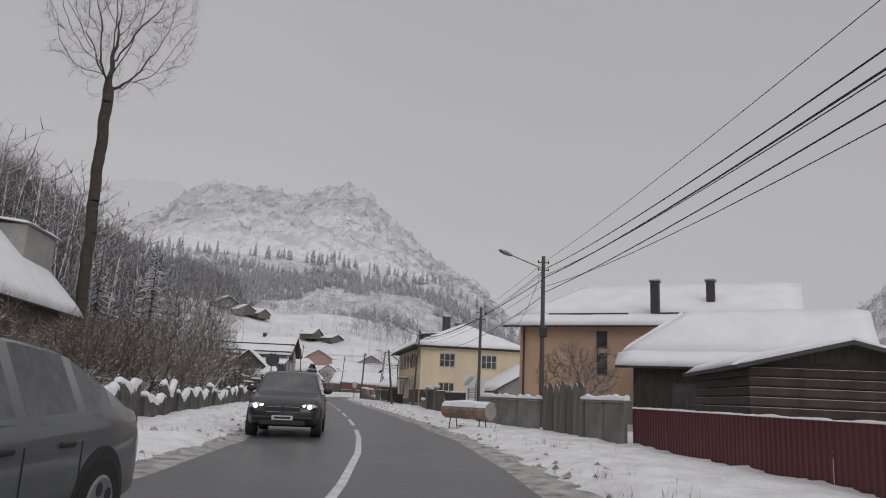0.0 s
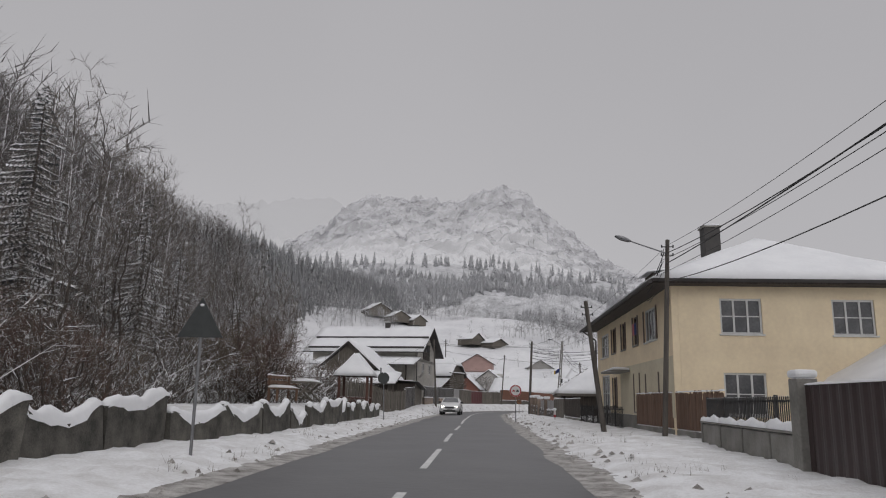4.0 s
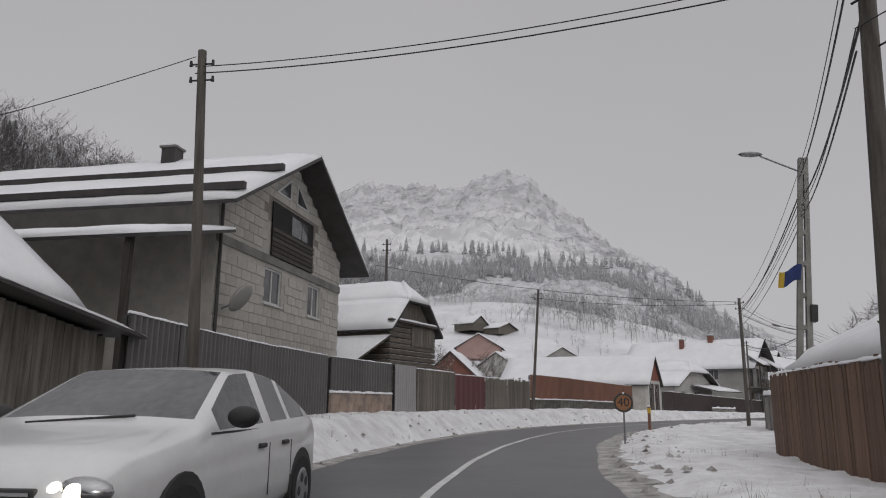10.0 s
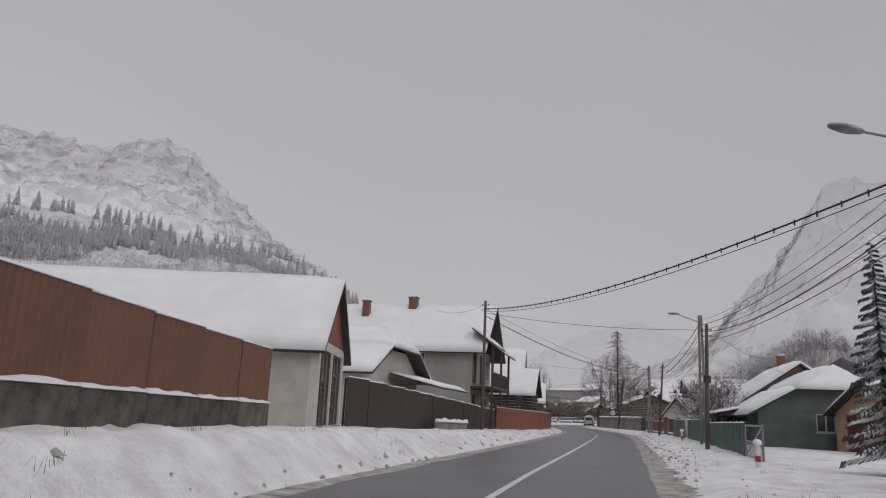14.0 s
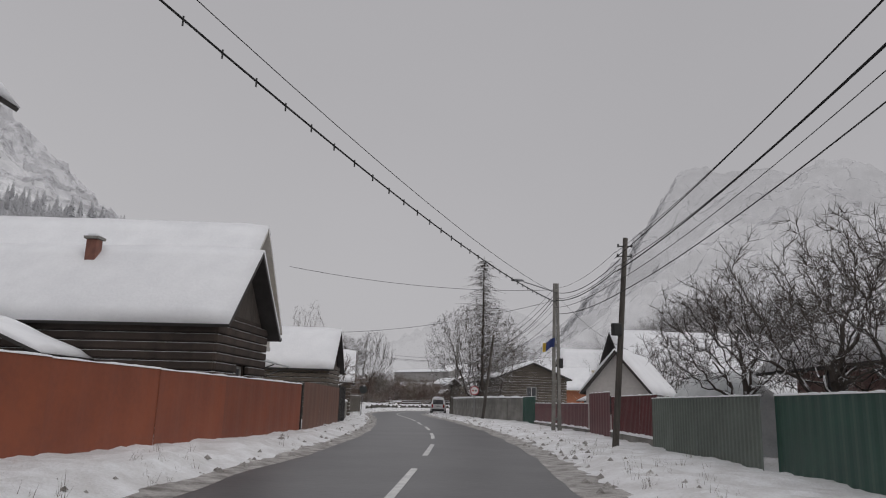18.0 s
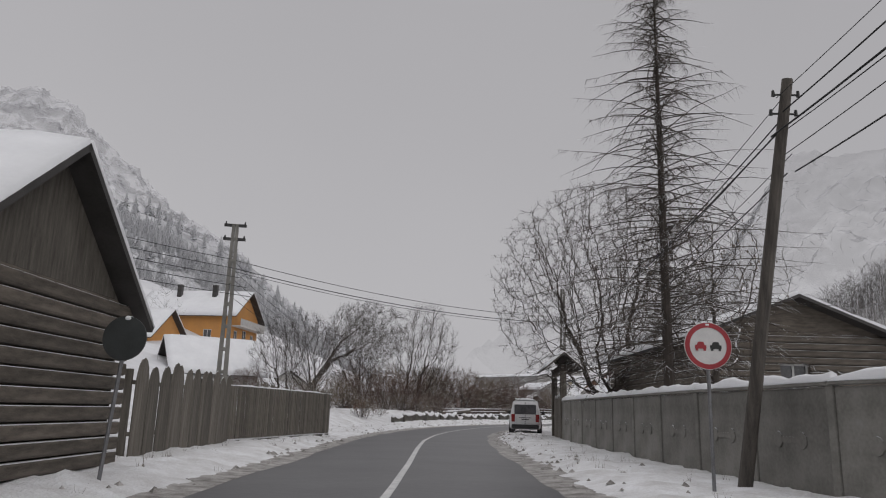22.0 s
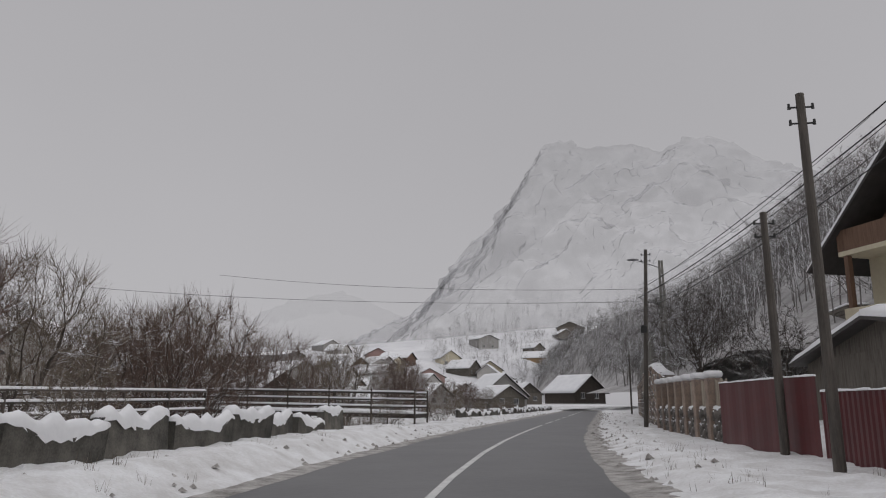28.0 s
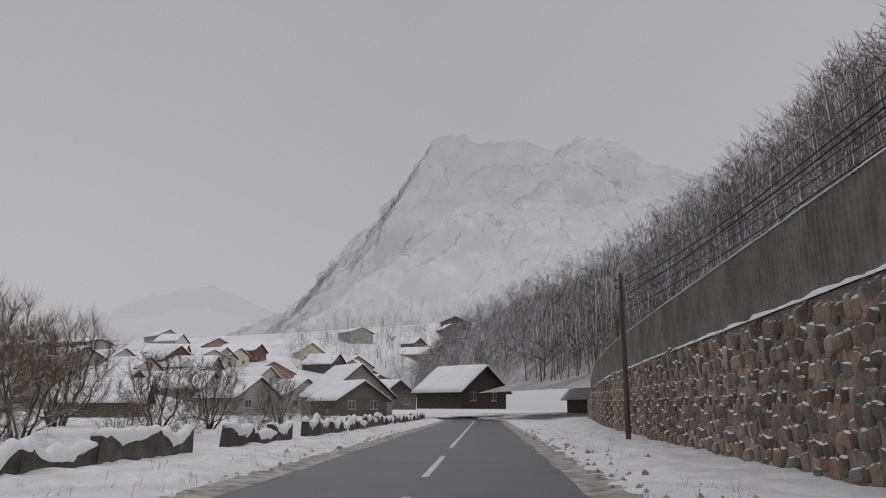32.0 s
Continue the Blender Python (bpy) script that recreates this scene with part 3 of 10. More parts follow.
def house(name, m, label, w, depth, eave, ridge, wall, roof=None, over=0.5, gable=None, front=(), side=(), logs=False, snow=0.2, group="", category="house",
          cap=0.0, plinth=None, mat_side=None, front_over=None, side2=()):
    """A house whose gable faces local -y: width w in x (centred), depth in y, heights from its base. cap: a half hip of that height at the front.
    front, side: openings (x0, x1, z0, z1, kind) on the gable wall and on the flanks."""
    e = thing(name, m, label, category, group)
    gable, roof, mat_side = gable or wall, roof or TIN, mat_side or wall
    fo = over if front_over is None else front_over
    h = w / 2
    fr = part("wall", wall_bm(w, eave, [o[:4] for o in front]), wall, e, m=Matrix.Translation((-h, 0, 0)))
    part("wall", wall_bm(w, eave, []), wall, e, m=Matrix.Translation((h, depth, 0)) @ Matrix.Rotation(math.pi, 4, "Z"))
    fl = part("wall", wall_bm(depth - 0.506, eave, [o[:4] for o in side]), mat_side, e, m=Matrix.Translation((-h, depth - 0.253, 0)) @ Matrix.Rotation(-math.pi / 2, 4, "Z"))
    fl2 = part("wall", wall_bm(depth - 0.506, eave, [o[:4] for o in side2]), mat_side, e, m=Matrix.Translation((h, 0.253, 0)) @ Matrix.Rotation(math.pi / 2, 4, "Z"))
    zc = ridge - cap
    gx = h * cap / (ridge - eave)
    for yy, nm in ((0.002, "gable"), (depth - 0.252, "gable")):
        bm = bmesh.new()
        poly = [(-h, eave + 0.004), (h, eave + 0.004), (gx, zc), (-gx, zc)] if cap else [(-h, eave + 0.004), (h, eave + 0.004), (0, ridge - 0.02)]
        part("gable", prism(bm, poly, yy, yy + 0.246), gable, e)
    for wallob, holes in ((fr, front), (fl, side), (fl2, side2)):
        for o in holes:
            kind = o[4] if len(o) > 4 else "w"
            if kind == "d":
                dr = part("door", boxm(o[0] + 0.01, o[1] - 0.01, 0.08, 0.14, o[2], o[3] - 0.01, bevel=0.01), WOOD_BROWN, wallob)
                part("door_handle", boxm(o[1] - 0.16, o[1] - 0.12, 0.02, 0.08, o[2] + 1.0, o[2] + 1.05), STEEL, dr)
            elif kind == "n":
                continue
            elif kind == "o":
                # a black panel closes the opening, painted in place of inner shade
                part("dark_recess", boxm(o[0], o[1], 0.2, 0.24, o[2], o[3]), DARK, wallob)
            else:
                window(wallob, *o[:4], frame=FRAME_B if kind == "b" else FRAME_W, panes=3 if o[1] - o[0] > 1.5 else 2 if o[1] - o[0] > 0.75 else 1, bars=1 if kind == "b" else 0)
    # a black slab added inside to block light, so that nothing shines through
    part("attic_floor", boxm(-h + 0.26, h - 0.26, 0.26, depth - 0.26, eave - 0.12, eave - 0.02), DARK, e)
    k = (ridge - eave) / h
    ez = eave - k * over
    for sx in (-1, 1):
        a, b = Vector((sx * (h + over), -fo, ez)), Vector((sx * (h + over), depth + over, ez))
        c, dd = Vector((0, depth + over, ridge)), Vector((0, -fo, ridge))
        if cap:
            dd = Vector((0, -fo + cap * 1.1, ridge))
            x1 = sx * (gx + 0.02)
            bm = slab(bmesh.new(), a, b, Vector((x1, depth + over, zc)), Vector((x1, -fo, zc)), 0.1)
            slab(bm, Vector((x1, -fo, zc)), Vector((x1, depth + over, zc)), c, dd, 0.1)
            r = part("roof", bm, roof, e)
            snow_slab("roof_snow", a, b, Vector((x1, depth + over, zc)), Vector((x1, -fo, zc)), snow, r, nv=5)
            snow_slab("roof_snow", Vector((x1, -fo, zc)), Vector((x1, depth + over, zc)), c, dd, snow, r, nv=4)
        else:
            r = part("roof", slab(bmesh.new(), a, b, c, dd, 0.1), roof, e)
            snow_slab("roof_snow", a, b, c, dd, snow, r)
    if cap:
        x1 = gx + 0.02
        r = part("roof", slab(bmesh.new(), (-x1, -fo, zc), (x1, -fo, zc), (0.01, -fo + cap * 1.1, ridge), (-0.01, -fo + cap * 1.1, ridge), 0.1), roof, e)
        snow_slab("roof_snow", (-x1, -fo, zc), (x1, -fo, zc), (0.02, -fo + cap * 1.1, ridge), (-0.02, -fo + cap * 1.1, ridge), snow, r)
    if logs:
        nlog = int(eave / 0.24)
        for x0, y0, ang, ln in ((-h - 0.15, -0.06, 0, w + 0.3), (-h - 0.06, depth + 0.1, -90, depth + 0.2)):
            base = None
            for i in range(nlog):
                mm = Matrix.Translation((x0, y0, 0.12 + i * 0.24)) @ Matrix.Rotation(radians(ang), 4, "Z")
                holes = [o for o in (front if ang == 0 else side) if o[2] < 0.12 + i * 0.24 + 0.1 and o[3] > 0.12 + i * 0.24 - 0.1]
                if holes and ang == 0:
                    xs = [0.0] + [v for o in sorted(holes) for v in (o[0] + 0.15, o[1] + 0.15)] + [ln]
                    for p, q in zip(xs[::2], xs[1::2]):
                        if q - p > 0.1:
                            part("log", boxm(p, q, -0.1, 0.04, -0.105, 0.105, bevel=0.04), wall, e, m=mm)
                elif base is None:
                    base = part("log", boxm(0, ln, -0.1, 0.04, -0.105, 0.105, bevel=0.04), wall, e, m=mm)
                else:
                    share("log", base, e, mm)
    if plinth:
        part("plinth", boxm(-h - 0.06, h + 0.06, -0.06, depth + 0.06, -0.6, 0.45), plinth, e)
    return e


def chimney(parent, x, y, z0, z1, w=0.5, material=None, cowl=False):
    c = part("chimney", boxm(x - w / 2, x + w / 2, y - w / 2, y + w / 2, z0, z1, bevel=0.02), material or BRICK, parent, "brick chimney with a snow cap")
    part("chimney_cap", boxm(x - w / 2 - 0.06, x + w / 2 + 0.06, y - w / 2 - 0.06, y + w / 2 + 0.06, z1, z1 + 0.08, bevel=0.01), CONCRETE, c)
    part("snow_cap", boxm(x - w / 2, x + w / 2, y - w / 2, y + w / 2, z1 + 0.084, z1 + 0.17, bevel=0.035), SNOW, c)


# ---- fences ----
def run(pts, step):
    """Places every step metres along the polyline of (s, d), with the pose of a fence there: x along, z up."""
    P = []
    if pts[0][1] > 0:
        pts = pts[::-1]
    total = sum(math.dist(p, q) for p, q in zip(pts, pts[1:]))
    n = max(1, round(total / step))
    lens = np.r_[0, np.cumsum([math.dist(p, q) for p, q in zip(pts, pts[1:])])]
    for i in range(n + 1):
        u = total * i / n
        P.append((float(np.interp(u, lens, [p[0] for p in pts])), float(np.interp(u, lens, [p[1] for p in pts]))))
    return P


def bay(p, q):
    """The pose at p with x toward q, and the length."""
    a, b = W(*p), W(*q)
    v = b - a
    ang = math.atan2(v.y, v.x)
    return Matrix.Translation(a) @ Matrix.Rotation(ang, 4, "Z"), math.hypot(v.x, v.y), b.z - a.z


def board_mesh(name, w, h, t, top, material):
    """One board: top is 'flat', 'point', 'round' or 'slant'."""
    bm = bmesh.new()
    if top == "point":
        poly = [(0, 0), (w, 0), (w, h - w * 0.6), (w / 2, h), (0, h - w * 0.6)]
    elif top == "round":
        poly = [(0, 0), (w, 0)] + [(w / 2 + w / 2 * math.cos(a), h - w / 2 + w / 2 * math.sin(a)) for a in np.linspace(0, math.pi, 9)]
    elif top == "slant":
        poly = [(0, 0), (w, 0), (w, h - 0.03), (w * 0.4, h), (0, h - 0.05)]
    else:
        poly = [(0, 0), (w, 0), (w, h), (0, h)]
    prism(bm, poly, 0, t)
    me = bpy.data.meshes.new(name)
    bm.to_mesh(me)
    bm.free()
    me.materials.append(material)
    return me


def board_fence(name, pts, h, label, material, width=0.14, gap=0.01, top="flat", lean=0.0, base=None, snow_top=True, uneven=0.05, h_end=None, rail_side=0.03, group=""):
    """Boards on two rails and posts, along a run; every board a part."""
    rnd = random.Random(int(pts[0][0] * 10))
    e = thing(name, Matrix.Identity(4), label, "fence", group)
    meshes = [board_mesh("board", width * f, 1.0, 0.025, top, material) for f in (0.9, 1.0, 1.08)]
    bays = run(pts, 2.4)
    total = len(bays) - 1
    for k, (p, q) in enumerate(zip(bays, bays[1:])):
        m, ln, dz = bay(p, q)
        hh = h + ((h_end or h) - h) * k / max(1, total)
        z0 = base[0] if base else 0.0
        shear = Matrix.Identity(4)
        shear[2][0] = dz / ln
        mm = m @ shear
        for zr in (0.25, 0.78):
            part("rail", boxm(0, ln, 0.03, 0.09, z0 + hh * zr - 0.04, z0 + hh * zr + 0.04), material, e, m=mm)
        part("post", boxm(-0.06, 0.06, 0.095, 0.215, -0.3, z0 + hh * 0.92, bevel=0.01), material, e, m=mm)
        x = 0.0
        while x < ln - 0.02:
            me = rnd.choice(meshes)
            o = new("board", me)
            o.parent = e
            s = hh * (1 + rnd.uniform(-uneven, uneven))
            o.matrix_basis = mm @ Matrix.Translation((x, rnd.uniform(-0.006, 0.006), z0 + 0.04)) @ Matrix.Rotation(radians(rnd.gauss(0, 0.8) + lean), 4, "Y") @ Matrix.Diagonal((1, 1, s, 1))
            x += width + gap
        if snow_top:
            strip = snow_strip([(u, 0.0125, z0 + 0.04 + hh * (1 if top == "flat" else 0.93)) for u in np.linspace(0, ln, 9)], 0.05, 0.045, rnd.random() * 50)
            link_mesh("snow", *strip, SNOW, e, smooth=True, m=mm)
        if base:
            part("footing", boxm(0, ln - 0.004, 0.0, 0.26, -0.5, z0, bevel=0.015), base[1], e, m=mm)
            link_mesh("snow", *snow_strip([(u, 0.12, z0) for u in np.linspace(0, ln, 9)], 0.2, 0.08, rnd.random() * 50), SNOW, e, smooth=True, m=mm)
    return e


def snow_strip(pts, width, height, seed=0.0, nw=4):
    """A rounded ridge of snow along local points."""
    vs, fs = [], []
    for i, p in enumerate(pts):
        k = 1 + 0.7 * fbm(p[0] * 1.7 + seed, seed, 0.3)
        k = max(0.25, k)
        for j in range(nw + 1):
            a = math.pi * j / nw
            vs.append((p[0], p[1] - math.cos(a) * width / 2, p[2] + math.sin(a) * height * k + 0.004))
    n = nw + 1
    for i in range(len(pts) - 1):
        for j in range(nw):
            k = i * n + j
            fs.append((k, k + n, k + n + 1, k + 1))
    fs.append(tuple(range(n)))
    fs.append(tuple(reversed(range((len(pts) - 1) * n, len(pts) * n))))
    return vs, fs


def sheet_fence(name, pts, h, label, material, h_end=None, pitch=0.15, depth=0.025, base=None, dots=True, sheet=2.0, top_wave=True, group=""):
    """Profiled metal sheets side by side on posts, with snow on the upper edge; base: (height, material) of a footing wall."""
    e = thing(name, Matrix.Identity(4), label, "fence", group)
    bays = run(pts, sheet)
    rnd = random.Random(int(pts[0][0] * 7) + 3)
    for k, (p, q) in enumerate(zip(bays, bays[1:])):
        m, ln, dz = bay(p, q)
        hh = h + ((h_end or h) - h) * k / max(1, len(bays) - 2)
        z0 = base[0] if base else 0.03
        shear = Matrix.Identity(4)
        shear[2][0] = dz / ln
        mm = m @ shear @ Matrix.Translation((0, rnd.uniform(-0.012, 0.012), 0))
        n = max(4, round(ln / pitch) * 4)
        vs, fs = [], []
        for i in range(n + 1):
            y = depth * (0, 1, 1, 0)[i % 4]
            x = ln * i / n
            z1 = z0 + hh
            vs += [(x, y, z0), (x, y, z1), (x, y + 0.006, z1), (x, y + 0.006, z0)]
        for i in range(n):
            a, b = 4 * i, 4 * i + 4
            fs += [(a, b, b + 1, a + 1), (a + 1, b + 1, b + 2, a + 2), (a + 2, b + 2, b + 3, a + 3)]
        link_mesh("sheet", vs, fs, material, e, m=mm)
        part("post", boxm(-0.03, 0.03, 0.04, 0.1, -0.3, z0 + hh * 0.97), IRON, e, m=mm)
        if dots:
            link_mesh("snow", *snow_strip([(u, depth / 2, z0 + hh - 0.004) for u in np.linspace(0, ln, int(ln / 0.075) + 2)], 0.05, 0.035, rnd.random() * 90), SNOW, e, smooth=True, m=mm)
        if base:
            part("footing", boxm(0, ln - 0.004, -0.06, 0.22, -0.5, z0, bevel=0.02), base[1], e, m=mm)
            link_mesh("snow", *snow_strip([(u, 0.0, z0) for u in np.linspace(0, ln, 11)], 0.17, 0.07, rnd.random() * 90), SNOW, e, smooth=True, m=mm)
    return e


def panel_fence(name, pts, h, label, material, length=2.0, cap=True, snow=0.1, h_end=None, t=0.1, decor=False, group=""):
    """Concrete panels between posts, with a snow cap."""
    e = thing(name, Matrix.Identity(4), label, "fence", group)
    bays = run(pts, length)
    rnd = random.Random(int(pts[0][0] * 5) + 1)
    for k, (p, q) in enumerate(zip(bays, bays[1:])):
        m, ln, dz = bay(p, q)
        hh = h + ((h_end or h) - h) * k / max(1, len(bays) - 2)
        shear = Matrix.Identity(4)
        shear[2][0] = dz / ln
        mm = m @ shear
        pn = part("panel", boxm(0.085, ln - 0.085, 0, t, -0.4, hh, bevel=0.015), material, e, m=mm)
        part("post", boxm(-0.08, 0.08, -0.03, t + 0.03, -0.4, hh + 0.02, bevel=0.02), material, e, m=mm)
        if decor:
            bm = bmesh.new()
            for cx in (ln * 0.35, ln * 0.65):
                cyl(bm, (cx, -0.02, hh * 0.5), (cx, 0.0, hh * 0.5), 0.13, n=12)
            box(bm, ln * 0.5 - 0.35, ln * 0.5 + 0.35, -0.015, 0.0, hh * 0.47, hh * 0.53)
            part("moulding", bm, material, pn)
        if cap:
            part("coping", boxm(-0.02, ln - 0.03, -0.05, t + 0.05, hh + 0.022, hh + 0.07, bevel=0.01), material, e, m=mm)
        link_mesh("snow", *snow_strip([(u, t / 2, hh + 0.072) for u in np.linspace(0, ln, 11)], t + 0.1, snow, rnd.random() * 90), SNOW, e, smooth=True, m=mm)
    return e


def iron_fence(name, pts, h, label, base=None, step=0.13, material=None, group=""):
    """Upright bars between rails on posts."""
    material = material or IRON
    e = thing(name, Matrix.Identity(4), label, "fence", group)
    me = board_mesh("bar", 0.022, 1.0, 0.022, "point", material)
    for p, q in zip(bays := run(pts, 2.2), bays[1:]):
        m, ln, dz = bay(p, q)
        z0 = base[0] if base else 0.0
        shear = Matrix.Identity(4)
        shear[2][0] = dz / ln
        mm = m @ shear
        for zr in (0.14, 0.86):
            part("rail", boxm(0, ln, 0.022, 0.045, z0 + h * zr - 0.02, z0 + h * zr + 0.02), material, e, m=mm)
        part("post", boxm(-0.035, 0.035, 0.0, 0.07, -0.3, z0 + h * 1.04), material, e, m=mm)
        for i in range(int(ln / step)):
            o = new("bar", me)
            o.parent = e
            o.matrix_basis = mm @ Matrix.Translation((0.08 + i * step, 0, z0 + 0.05)) @ Matrix.Diagonal((1, 1, h - 0.05, 1))
        if base:
            part("footing", boxm(0, ln - 0.004, -0.1, 0.16, -0.5, z0, bevel=0.015), base[1], e, m=mm)
            link_mesh("snow", *snow_strip([(u, -0.02, z0) for u in np.linspace(0, ln, 9)], 0.2, 0.07, p[0]), SNOW, e, smooth=True, m=mm)
    return e


# ---- poles and cables ----
def wood_pole(s, d, top, lean=(0.0, 0.0), lamp=0.0, z=None, r=0.1, meter=False, label="weathered wooden utility pole beside the road"):
    base = W(s, d, z)
    e = thing("utility_pole", Matrix.Translation(base), label, "utility pole", "wooden poles")
    h = top - base.z
    tip = Vector((lean[0], lean[1], h))
    bm = cyl(bmesh.new(), (0, 0, -0.4), tip, r, r * 0.72, 12)
    part("pole", bm, POLE_WOOD, e, smooth=False)
    a = heading(s)
    side = Vector((math.sin(a), -math.cos(a), 0))
    for k, off in enumerate((0.25, 0.55)):
        b = bmesh.new()
        p = tip * (1 - off / h)
        cyl(b, p - side * 0.22, p + side * 0.22, 0.018, n=6)
        for sg in (-1, 1):
            cyl(b, p + side * 0.2 * sg - Vector((0, 0, 0.03)), p + side * 0.2 * sg + Vector((0, 0, 0.07)), 0.03, 0.022, 8)
        part("insulator", b, PLASTIC, e)
    if lamp:
        b = bmesh.new()
        p = tip * (1 - 0.5 / h)
        q = p - side * lamp + Vector((0, 0, 0.45))
        cyl(b, p, q, 0.025, n=8)
        arm = part("lamp_arm", b, STEEL, e)
        bm = bmesh.new()
        way = (q - p).normalized()
        rot = way.to_track_quat("X", "Z").to_matrix().to_4x4()
        bmesh.ops.create_uvsphere(bm, u_segments=10, v_segments=6, radius=1.0, matrix=Matrix.Translation(q + way * 0.25) @ rot @ Matrix.Diagonal((0.32, 0.13, 0.08, 1)))
        part("lamp_head", bm, STEEL, arm, smooth=True)
    if meter:
        part("cable_box", boxm(-0.14, 0.14, -0.28, -0.12, h * 0.52, h * 0.52 + 0.35, bevel=0.02), PLASTIC, e)
    return e


def double_pole(s, d, top, lamp=0.0, z=None, arms=True, turn=0.0, flag=False, tilt=0.0):
    base = W(s, d, z)
    a = heading(s)
    e = thing("concrete_pole", Matrix.Translation(base) @ Matrix.Rotation(a + radians(turn), 4, "Z") @ Matrix.Rotation(radians(tilt), 4, "X"), "twin-legged concrete power pole with rungs", "utility pole", "concrete poles")
    h = top - base.z
    for sg in (-1, 1):
        bm = bmesh.new()
        v = []
        for z0, w in ((-0.4, 0.08), (h, 0.055)):
            o = 0.15 if z0 < 0 else 0.065
            v.append([bm.verts.new((x * w * 1.3, sg * o + y * w, z0)) for x, y in ((-1, -1), (1, -1), (1, 1), (-1, 1))])
        bm.faces.new(v[0][::-1])
        bm.faces.new(v[1])
        for i in range(4):
            j = (i + 1) % 4
            bm.faces.new((v[0][i], v[0][j], v[1][j], v[1][i]))
        part("leg", bm, CONCRETE, e)
    k = 0.5
    while k < h:
        part("rung", boxm(-0.08, 0.08, -0.15 + 0.08 * k / h, 0.15 - 0.08 * k / h, k, k + 0.13, bevel=0.01), CONCRETE, e)
        k += 0.85
    if arms:
        for zz in (h - 0.1, h - 0.65):
            arm = part("crossarm", boxm(-0.06, 0.06, -0.42, 0.42, zz, zz + 0.1), IRON, e)
            for y in (-0.36, 0.36):
                part("insulator", cyl(bmesh.new(), (0, y, zz + 0.1), (0, y, zz + 0.2), 0.035, 0.025, 8), PLASTIC, arm)
    if lamp:
        b = cyl(bmesh.new(), (0, 0.05, h - 0.4), (0, lamp, h + 0.05), 0.025, n=8)
        arm = part("lamp_arm", b, STEEL, e)
        bm = bmesh.new()
        bmesh.ops.create_uvsphere(bm, u_segments=10, v_segments=6, radius=1.0, matrix=Matrix.Translation((0, lamp + 0.25, h + 0.1)) @ Matrix.Diagonal((0.13, 0.33, 0.07, 1)))
        part("lamp_head", bm, STEEL, arm, smooth=True)
    if flag:
        vs, fs = [], []
        for i in range(9):
            for j in range(5):
                vs.append((-0.1 - 0.02 * math.sin(i * 1.3) - j * 0.03, 0.1 + i * 0.07, h * 0.56 + j * 0.1 + 0.05 * math.sin(i * 0.8) - i * 0.03))
        for i in range(8):
            for j in range(4):
                fs.append((i * 5 + j, (i + 1) * 5 + j, (i + 1) * 5 + j + 1, i * 5 + j + 1))
        link_mesh("flag", vs, fs[:24], FLAG_BLUE, e, "small blue flag")
        link_mesh("flag", vs, fs[24:], FLAG_YELLOW, e, "faded yellow end of the flag")
        part("cable_box", boxm(-0.16, 0.16, -0.3, -0.12, h * 0.42, h * 0.42 + 0.45, bevel=0.02), PLASTIC, e)
    return e


def cable(p, q, sag, r=0.014, n=22, label="thin black overhead power cable", loops=False):
    p, q = Vector(p), Vector(q)
    pts = [p.lerp(q, i / n) - Vector((0, 0, sag * 4 * (i / n) * (1 - i / n))) for i in range(n + 1)]
    vs, fs = [], []
    side = (q - p).cross(Vector((0, 0, 1))).normalized()
    for c in pts:
        for k in range(4):
            a = math.pi / 2 * k
            vs.append(c + side * r * math.cos(a) + Vector((0, 0, r * math.sin(a))))
    for i in range(n):
        for k in range(4):
            j = (k + 1) % 4
            fs.append((4 * i + k, 4 * i + j, 4 * i + 4 + j, 4 * i + 4 + k))
    ob = link_mesh("overhead_cable", vs, fs, CABLE)
    tagged(ob, label, "cable", "overhead cables")
    if loops:
        c0 = None
        for i in range(2, n * 2 - 1):
            u = i / (n * 2)
            c = p.lerp(q, u) - Vector((0, 0, sag * 4 * u * (1 - u)))
            if c0 is None:
                c0 = part("cable_tie", boxm(-0.012, 0.012, -0.012, 0.012, -0.09, 0.05), CABLE, ob, m=Matrix.Translation(c))
            else:
                share("cable_tie", c0, ob, Matrix.Translation(c))
    return ob


